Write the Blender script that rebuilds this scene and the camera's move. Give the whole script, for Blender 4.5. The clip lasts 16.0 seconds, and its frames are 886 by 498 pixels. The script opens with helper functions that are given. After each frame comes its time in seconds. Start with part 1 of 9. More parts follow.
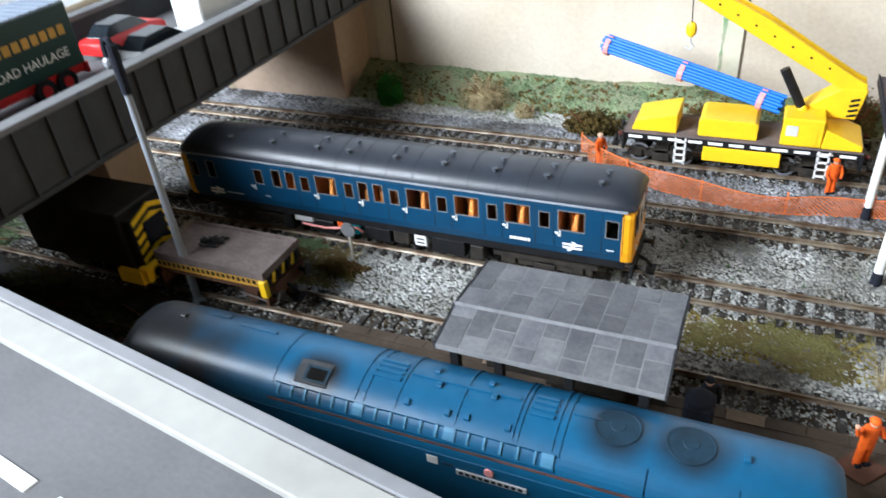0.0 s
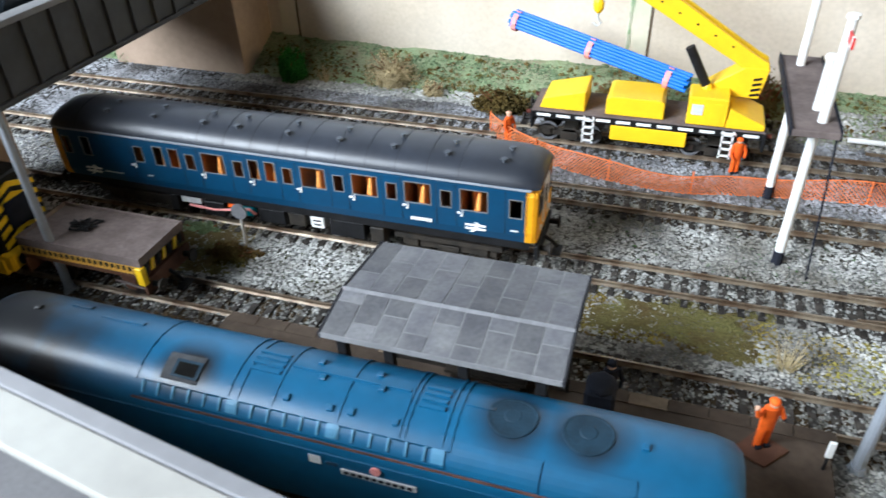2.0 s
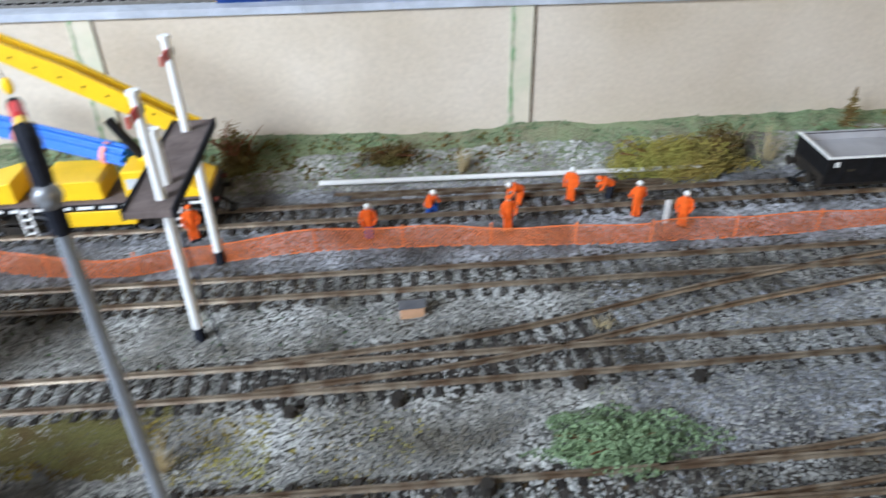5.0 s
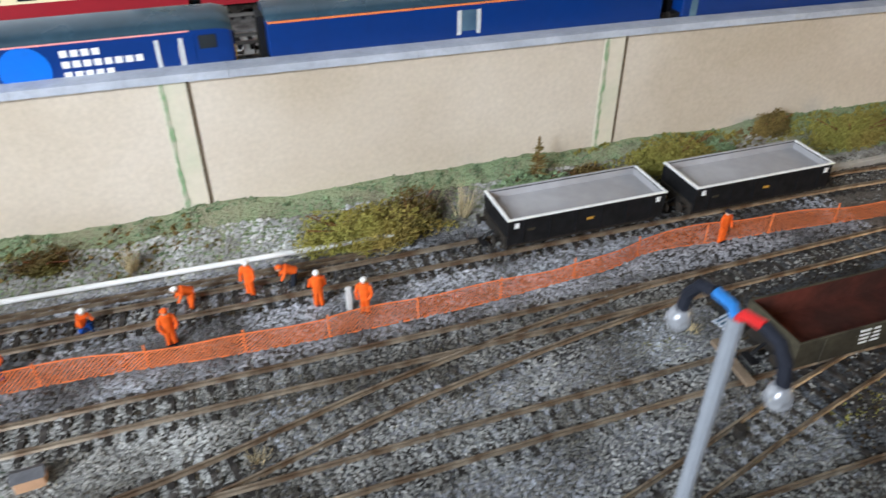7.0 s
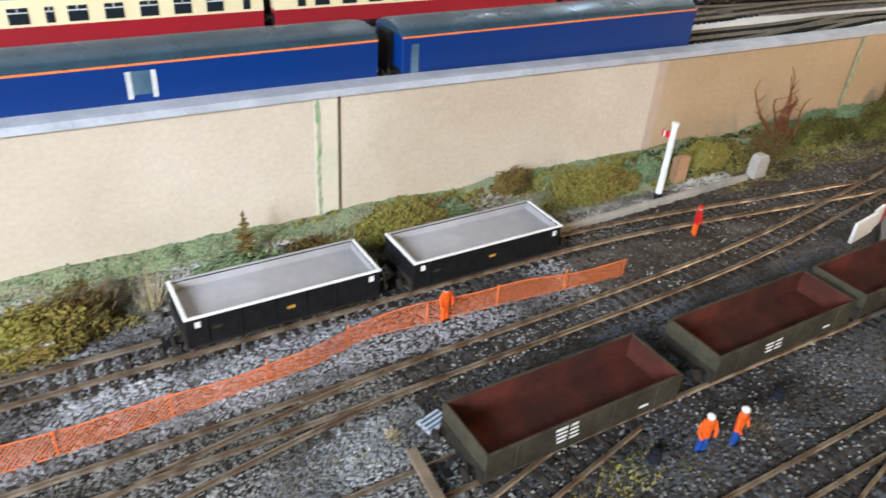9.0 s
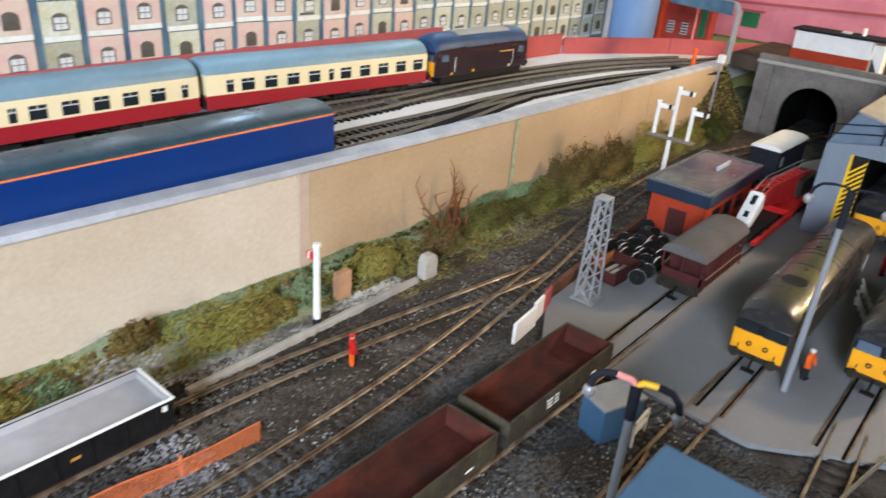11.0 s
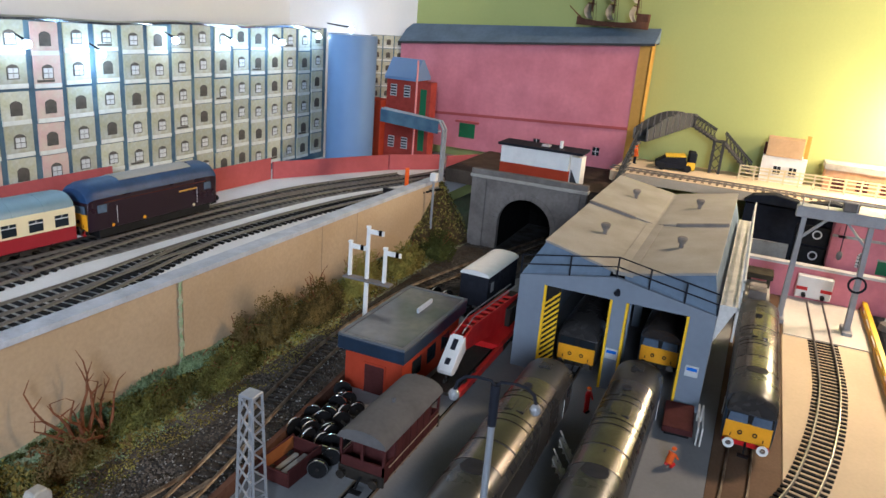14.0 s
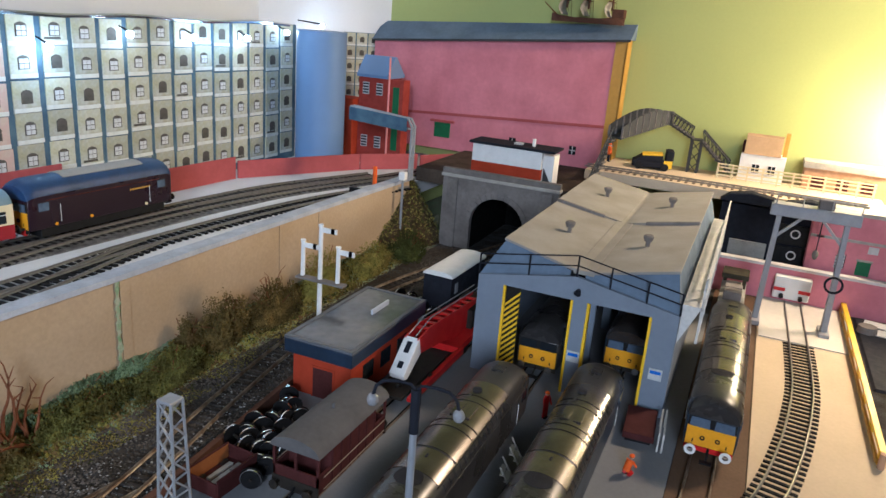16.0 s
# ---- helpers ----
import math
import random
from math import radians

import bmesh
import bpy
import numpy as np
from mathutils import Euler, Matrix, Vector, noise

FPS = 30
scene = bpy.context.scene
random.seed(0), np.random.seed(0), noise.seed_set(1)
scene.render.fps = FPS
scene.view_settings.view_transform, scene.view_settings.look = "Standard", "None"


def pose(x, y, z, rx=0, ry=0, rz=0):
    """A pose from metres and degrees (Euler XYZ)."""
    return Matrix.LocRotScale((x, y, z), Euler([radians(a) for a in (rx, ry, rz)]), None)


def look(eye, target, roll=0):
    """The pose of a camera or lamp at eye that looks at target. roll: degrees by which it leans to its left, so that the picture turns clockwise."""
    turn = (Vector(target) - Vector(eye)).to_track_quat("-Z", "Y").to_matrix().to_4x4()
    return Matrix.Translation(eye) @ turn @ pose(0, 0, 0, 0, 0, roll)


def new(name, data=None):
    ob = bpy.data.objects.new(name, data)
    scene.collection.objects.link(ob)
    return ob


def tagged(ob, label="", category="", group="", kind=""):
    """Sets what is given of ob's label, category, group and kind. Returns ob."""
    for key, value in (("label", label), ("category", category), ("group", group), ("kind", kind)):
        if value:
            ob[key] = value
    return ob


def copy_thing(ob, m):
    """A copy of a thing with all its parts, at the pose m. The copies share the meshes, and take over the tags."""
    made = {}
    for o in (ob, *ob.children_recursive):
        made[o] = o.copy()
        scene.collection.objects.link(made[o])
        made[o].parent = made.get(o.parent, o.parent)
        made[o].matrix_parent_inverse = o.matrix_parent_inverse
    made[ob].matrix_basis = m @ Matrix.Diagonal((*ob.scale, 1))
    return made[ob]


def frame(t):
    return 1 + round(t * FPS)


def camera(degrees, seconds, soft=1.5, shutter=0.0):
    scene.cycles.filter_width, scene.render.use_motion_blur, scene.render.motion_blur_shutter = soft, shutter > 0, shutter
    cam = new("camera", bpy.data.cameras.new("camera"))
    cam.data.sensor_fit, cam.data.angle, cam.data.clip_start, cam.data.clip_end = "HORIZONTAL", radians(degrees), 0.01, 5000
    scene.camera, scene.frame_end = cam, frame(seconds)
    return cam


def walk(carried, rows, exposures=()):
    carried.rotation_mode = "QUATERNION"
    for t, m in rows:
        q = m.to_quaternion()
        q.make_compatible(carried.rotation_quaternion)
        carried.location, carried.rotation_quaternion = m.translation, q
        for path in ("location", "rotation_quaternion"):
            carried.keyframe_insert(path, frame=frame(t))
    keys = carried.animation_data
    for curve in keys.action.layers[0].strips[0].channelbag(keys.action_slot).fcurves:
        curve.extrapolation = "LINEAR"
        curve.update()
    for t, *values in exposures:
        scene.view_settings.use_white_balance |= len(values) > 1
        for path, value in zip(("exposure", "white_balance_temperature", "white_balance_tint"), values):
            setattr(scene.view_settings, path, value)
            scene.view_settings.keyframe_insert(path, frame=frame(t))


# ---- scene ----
cam = camera(62.89, 16.0, 1.5, 0.5)
PATH = [
    (0, (0.0874, -0.2821, 0.2167), (-0.0949, 0.0894, -0.0639), -5.63),
    (0.5, (0.0831, -0.2786, 0.2035), (-0.0678, 0.1025, -0.0827), -1.84),
    (1, (0.0837, -0.2722, 0.2031), (-0.0542, 0.1127, -0.0846), -0.60),
    (1.5, (0.0848, -0.2698, 0.2024), (-0.0553, 0.1140, -0.0858), -1.42),
    (2, (0.0925, -0.2647, 0.2034), (-0.0400, 0.1196, -0.0877), -2.11),
    (2.5, (0.1159, -0.2550, 0.2008), (0.0075, 0.1371, -0.0899), -1.91),
    (3, (0.1286, -0.2593, 0.2056), (0.0316, 0.1386, -0.0812), -2.17),
    (3.5, (0.1409, -0.2566, 0.2093), (0.0549, 0.1434, -0.0782), -2.69),
    (4, (0.1706, -0.2408, 0.2123), (0.1060, 0.1642, -0.0736), -3.47),
    (4.5, (0.2117, -0.2265, 0.2065), (0.1833, 0.1783, -0.0856), -2.94),
    (5, (0.2447, -0.2118, 0.2062), (0.2704, 0.2024, -0.0727), -1.38),
    (5.2, (0.2507, -0.2074, 0.2035), (0.3003, 0.2068, -0.0722), -0.73),
    (7.3, (0.3547, -0.1687, 0.2341), (0.5027, 0.2170, -0.0476), 1.10),
    (7.5, (0.3658, -0.1663, 0.2354), (0.5252, 0.2163, -0.0442), 2.05),
    (8, (0.3849, -0.1611, 0.2254), (0.5726, 0.2142, -0.0465), 4.43),
    (8.5, (0.4131, -0.1540, 0.2265), (0.6226, 0.2121, -0.0420), 4.13),
    (9, (0.4343, -0.1525, 0.2310), (0.6639, 0.2051, -0.0324), 4.32),
    (9.5, (0.4609, -0.1548, 0.2345), (0.7178, 0.1911, -0.0192), 4.66),
    (10, (0.4994, -0.1493, 0.2425), (0.7949, 0.1750, 0.0028), 4.27),
    (10.2, (0.5105, -0.1497, 0.2431), (0.8189, 0.1675, 0.0101), 4.51),
    (12.3, (0.6288, -0.1603, 0.2808), (1.0246, 0.0655, 0.0751), 2.95),
    (12.5, (0.6415, -0.1672, 0.2849), (1.0444, 0.0515, 0.0853), 2.96),
    (13, (0.6640, -0.1772, 0.2952), (1.0924, 0.0316, 0.1440), 5.36),
    (13.5, (0.6758, -0.1767, 0.2889), (1.1130, 0.0156, 0.1411), 4.85),
    (14, (0.6872, -0.1738, 0.2856), (1.1262, 0.0098, 0.1319), 4.69),
    (14.5, (0.6888, -0.1775, 0.2849), (1.1285, 0.0050, 0.1323), 4.57),
    (15, (0.7025, -0.1882, 0.2820), (1.1412, -0.0007, 0.1323), 4.67),
    (15.5, (0.7132, -0.1927, 0.2781), (1.1534, -0.0100, 0.1270), 4.53),
    (16, (0.7211, -0.1971, 0.2762), (1.1616, -0.0144, 0.1258), 4.61),
]
walk(cam, [(t, look(eye, target, roll)) for t, eye, target, roll in PATH],
     [(0, 0.24, 6050, 10), (3, 0.26, 5950, 9), (5.2, -0.04, 5800, 11), (7.5, 0.25, 6150, 12), (10.2, 0.76, 6100, 13), (12.5, 0.72, 5800, 13), (13.3, 0.25, 5650, 13), (16, 0.08, 5450, 13)])

# ------------------------------------------------------------------ light
# (values in millimetres in the builders below; K turns them into metres)
K = 0.001
world = bpy.data.worlds.new("room_daylight")
scene.world = world
world.use_nodes = True
wn, wl = world.node_tree.nodes, world.node_tree.links
sky = wn.new("ShaderNodeTexSky")
sky.sky_type, sky.sun_disc, sky.sun_elevation, sky.sun_rotation = "NISHITA", False, radians(40), radians(200)
wl.new(sky.outputs[0], wn["Background"].inputs[0])
wn["Background"].inputs[1].default_value = 0.12


def area_lamp(name, eye, target, sx, sy, watts, col, spread=180):
    d = bpy.data.lights.new(name, "AREA")
    d.shape, d.size, d.size_y, d.energy, d.color = "RECTANGLE", sx, sy, watts, col
    d.spread = radians(spread)
    ob = new(name, d)
    ob.matrix_world = look(eye, target)
    return ob


WINDOW_W, LAMP_W, GLOW_W, LED_W = 24.0, 4.6, 4.4, 0.09
area_lamp("window_daylight", (-0.76, -0.76, 0.68), (0.05, 0.06, 0.0), 0.66, 0.6, WINDOW_W, (0.9, 0.96, 1.0), 125)


# ------------------------------------------------------------------ builders
class G:
    """A mesh in the making, in millimetres."""

    def __init__(self):
        self.v, self.f, self.m, self.slot = [], [], [], 0

    def add(self, vs, fs):
        n = len(self.v)
        self.v += [tuple(p) for p in vs]
        self.f += [tuple(n + i for i in f) for f in fs]
        self.m += [self.slot] * len(fs)
        return self

    def mat(self, slot):
        self.slot = slot
        return self

    def box(self, x0, x1, y0, y1, z0, z1):
        return self.add([(x, y, z) for z in (z0, z1) for y in (y0, y1) for x in (x0, x1)],
                        [(0, 2, 3, 1), (4, 5, 7, 6), (0, 1, 5, 4), (2, 6, 7, 3), (0, 4, 6, 2), (1, 3, 7, 5)])

    def prism(self, pts, a, b, axis="x"):
        n = len(pts)
        put = {"x": lambda p, c: (c, p[0], p[1]), "y": lambda p, c: (p[0], c, p[1]), "z": lambda p, c: (p[0], p[1], c)}[axis]
        return self.add([put(p, c) for c in (a, b) for p in pts],
                        [tuple(range(n)), tuple(range(2 * n - 1, n - 1, -1))] + [(i, i + n, (i + 1) % n + n, (i + 1) % n) for i in range(n)])

    def loft(self, secs, cap=True):
        n = len(secs[0])
        vs = [p for s in secs for p in s]
        fs = [(k * n + i, k * n + (i + 1) % n, (k + 1) * n + (i + 1) % n, (k + 1) * n + i) for k in range(len(secs) - 1) for i in range(n)]
        if cap:
            fs += [tuple(range(n - 1, -1, -1)), tuple((len(secs) - 1) * n + i for i in range(n))]
        return self.add(vs, fs)

    def cyl(self, p, q, r, r2=None, n=10):
        p, q = Vector(p), Vector(q)
        r2 = r if r2 is None else r2
        d = (q - p).normalized()
        u = d.orthogonal().normalized()
        w = d.cross(u)
        ring = lambda c, s: [c + (u * math.cos(6.28318 * i / n) + w * math.sin(6.28318 * i / n)) * s for i in range(n)]
        return self.loft([ring(p, r), ring(q, max(r2, 1e-3))])

    def tube(self, pts, r, n=6):
        ps = [Vector(p) for p in pts]
        u, secs = None, []
        for i, p in enumerate(ps):
            d = (ps[min(i + 1, len(ps) - 1)] - ps[max(i - 1, 0)]).normalized()
            u = d.orthogonal() if u is None else u - d * u.dot(d)
            u = (u if u.length > 1e-4 else d.orthogonal()).normalized()
            w = d.cross(u)
            secs.append([p + (u * math.cos(6.28318 * k / n) + w * math.sin(6.28318 * k / n)) * r for k in range(n)])
        return self.loft(secs)

    def ball(self, c, r, n=8, s=(1, 1, 1)):
        secs = []
        for k in range(1, n):
            a = math.pi * k / n
            secs.append([(c[0] + r * s[0] * math.sin(a) * math.cos(6.28318 * i / n), c[1] + r * s[1] * math.sin(a) * math.sin(6.28318 * i / n), c[2] - r * s[2] * math.cos(a)) for i in range(n)])
        return self.loft(secs)

    def ring(self, c, r0, r1, w, axis="y", n=14):
        k = "xyz".index(axis)
        vs, fs = [], []
        for i in range(n):
            ca, sa = math.cos(6.28318 * i / n), math.sin(6.28318 * i / n)
            for r, d in ((r0, 0), (r1, 0), (r1, w), (r0, w)):
                p = [r * ca, r * sa]
                p.insert(k, d)
                vs.append(tuple(p[q] + c[q] for q in range(3)))
            o = (i + 1) % n
            fs += [(4 * i + q, 4 * i + (q + 1) % 4, 4 * o + (q + 1) % 4, 4 * o + q) for q in range(4)]
        self.add(vs, fs)
        return self


def mesh_of(name, g, mats, bevel=0.0, smooth=False):
    me = bpy.data.meshes.new(name)
    me.from_pydata([(x * K, y * K, z * K) for x, y, z in g.v], [], g.f)
    bm = bmesh.new()
    bm.from_mesh(me)
    bmesh.ops.recalc_face_normals(bm, faces=bm.faces)
    for f, s in zip(bm.faces, g.m):
        f.material_index = s
    if bevel:
        edges = [e for e in bm.edges if len(e.link_faces) == 2 and e.calc_face_angle(0) > 0.6]
        bmesh.ops.bevel(bm, geom=edges, offset=bevel * K, segments=1, affect="EDGES", clamp_overlap=True)
    bm.to_mesh(me)
    bm.free()
    for m in mats if isinstance(mats, (list, tuple)) else [mats]:
        me.materials.append(m)
    if smooth:
        me.shade_smooth()
        me.set_sharp_from_angle(angle=radians(40))
    return me


def thing(name, x, y, z, rz=0, label="", category="", group="", kind=""):
    ob = new(name)
    ob.empty_display_size = 0.01
    ob.matrix_basis = pose(x * K, y * K, z * K, 0, 0, rz)
    return tagged(ob, label, category, group, kind)


def part(name, g, mats, parent=None, label="", bevel=0.0, smooth=False):
    ob = new(name, mesh_of(name, g, mats, bevel, smooth))
    if parent is not None:
        ob.parent = parent
    return tagged(ob, label)


def solid(name, g, mats, label="", category="", group="", kind="", bevel=0.0, smooth=False, at=None):
    ob = part(name, g, mats, None, "", bevel, smooth)
    if at is not None:
        ob.matrix_basis = pose(at[0] * K, at[1] * K, at[2] * K, 0, 0, at[3] if len(at) > 3 else 0)
    return tagged(ob, label, category, group, kind)


def again(ob, x, y, z=0, rz=0):
    return copy_thing(ob, pose(x * K, y * K, z * K, 0, 0, rz))


# ------------------------------------------------------------------ materials
def mat(name, col, rough=0.6, metal=0.0, var=0.25, scale=160.0, bump=0.15, col2=None, mix=0.5, spec=0.5, alpha=None, fine=7.0, rand=0.0, dist=0.0006):
    """Paint, plastic, stone or plants: base colour with blotches and grain, worn into a second colour where one is given."""
    m = bpy.data.materials.new(name)
    m.use_nodes = True
    n, l = m.node_tree.nodes, m.node_tree.links
    p = n["Principled BSDF"]
    p.inputs["Roughness"].default_value, p.inputs["Metallic"].default_value = rough, metal
    p.inputs["Specular IOR Level"].default_value = spec if spec != 0.5 else 0.06 if rough >= 0.7 else 0.18 if rough > 0.5 else 0.38
    tc = n.new("ShaderNodeTexCoord")
    big, small = n.new("ShaderNodeTexNoise"), n.new("ShaderNodeTexNoise")
    for t, s, d in ((big, scale, 4.0), (small, scale * fine, 3.0)):
        t.inputs["Scale"].default_value, t.inputs["Detail"].default_value = s, d
        l.new(tc.outputs["Object"], t.inputs["Vector"])
    ramp = n.new("ShaderNodeMapRange")
    ramp.inputs["From Min"].default_value, ramp.inputs["From Max"].default_value = 0.35, 0.65
    l.new(big.outputs["Fac"], ramp.inputs["Value"])
    mx = n.new("ShaderNodeMix")
    mx.data_type = "RGBA"
    c2 = col2 or tuple(c * (1 - var) for c in col)
    mx.inputs["A"].default_value, mx.inputs["B"].default_value = (*col, 1), (*c2, 1)
    sc = n.new("ShaderNodeMath")
    sc.operation = "MULTIPLY"
    sc.inputs[1].default_value = mix * 2 if col2 else 1.0
    sc.use_clamp = True
    l.new(ramp.outputs[0], sc.inputs[0])
    l.new(sc.outputs[0], mx.inputs["Factor"])
    hsv = n.new("ShaderNodeHueSaturation")
    l.new(mx.outputs["Result"], hsv.inputs["Color"])
    val = n.new("ShaderNodeMapRange")
    val.inputs["To Min"].default_value, val.inputs["To Max"].default_value = 1 - var * 0.9, 1 + var * 0.6
    l.new(small.outputs["Fac"], val.inputs["Value"])
    if rand:
        oi = n.new("ShaderNodeObjectInfo")
        geo = n.new("ShaderNodeNewGeometry")
        both = n.new("ShaderNodeMath")
        both.operation = "ADD"
        l.new(oi.outputs["Random"], both.inputs[0])
        l.new(geo.outputs["Random Per Island"], both.inputs[1])
        rr = n.new("ShaderNodeMapRange")
        rr.inputs["From Max"].default_value = 2.0
        rr.inputs["To Min"].default_value, rr.inputs["To Max"].default_value = 1 - rand, 1 + rand
        l.new(both.outputs[0], rr.inputs["Value"])
        mul = n.new("ShaderNodeMath")
        mul.operation = "MULTIPLY"
        l.new(val.outputs[0], mul.inputs[0])
        l.new(rr.outputs[0], mul.inputs[1])
        l.new(mul.outputs[0], hsv.inputs["Value"])
    else:
        l.new(val.outputs[0], hsv.inputs["Value"])
    l.new(hsv.outputs[0], p.inputs["Base Color"])
    rg = n.new("ShaderNodeMapRange")
    rg.inputs["To Min"].default_value, rg.inputs["To Max"].default_value = max(0.03, rough - 0.12), min(1, rough + 0.12)
    l.new(big.outputs["Fac"], rg.inputs["Value"])
    l.new(rg.outputs[0], p.inputs["Roughness"])
    if bump:
        b = n.new("ShaderNodeBump")
        b.inputs["Strength"].default_value, b.inputs["Distance"].default_value = bump, dist
        l.new(small.outputs["Fac"], b.inputs["Height"])
        l.new(b.outputs[0], p.inputs["Normal"])
    if alpha is not None:
        p.inputs["Alpha"].default_value = alpha
    return m


def glow(name, col, strength):
    m = bpy.data.materials.new(name)
    m.use_nodes = True
    p = m.node_tree.nodes["Principled BSDF"]
    p.inputs["Base Color"].default_value = (*col, 1)
    p.inputs["Emission Color"].default_value, p.inputs["Emission Strength"].default_value = (*col, 1), strength
    return m


def glass(name, col=(0.9, 0.95, 0.95)):
    m = bpy.data.materials.new(name)
    m.use_nodes = True
    p = m.node_tree.nodes["Principled BSDF"]
    p.inputs["Base Color"].default_value = (*col, 1)
    p.inputs["Roughness"].default_value, p.inputs["Transmission Weight"].default_value, p.inputs["IOR"].default_value = 0.03, 1.0, 1.15
    return m


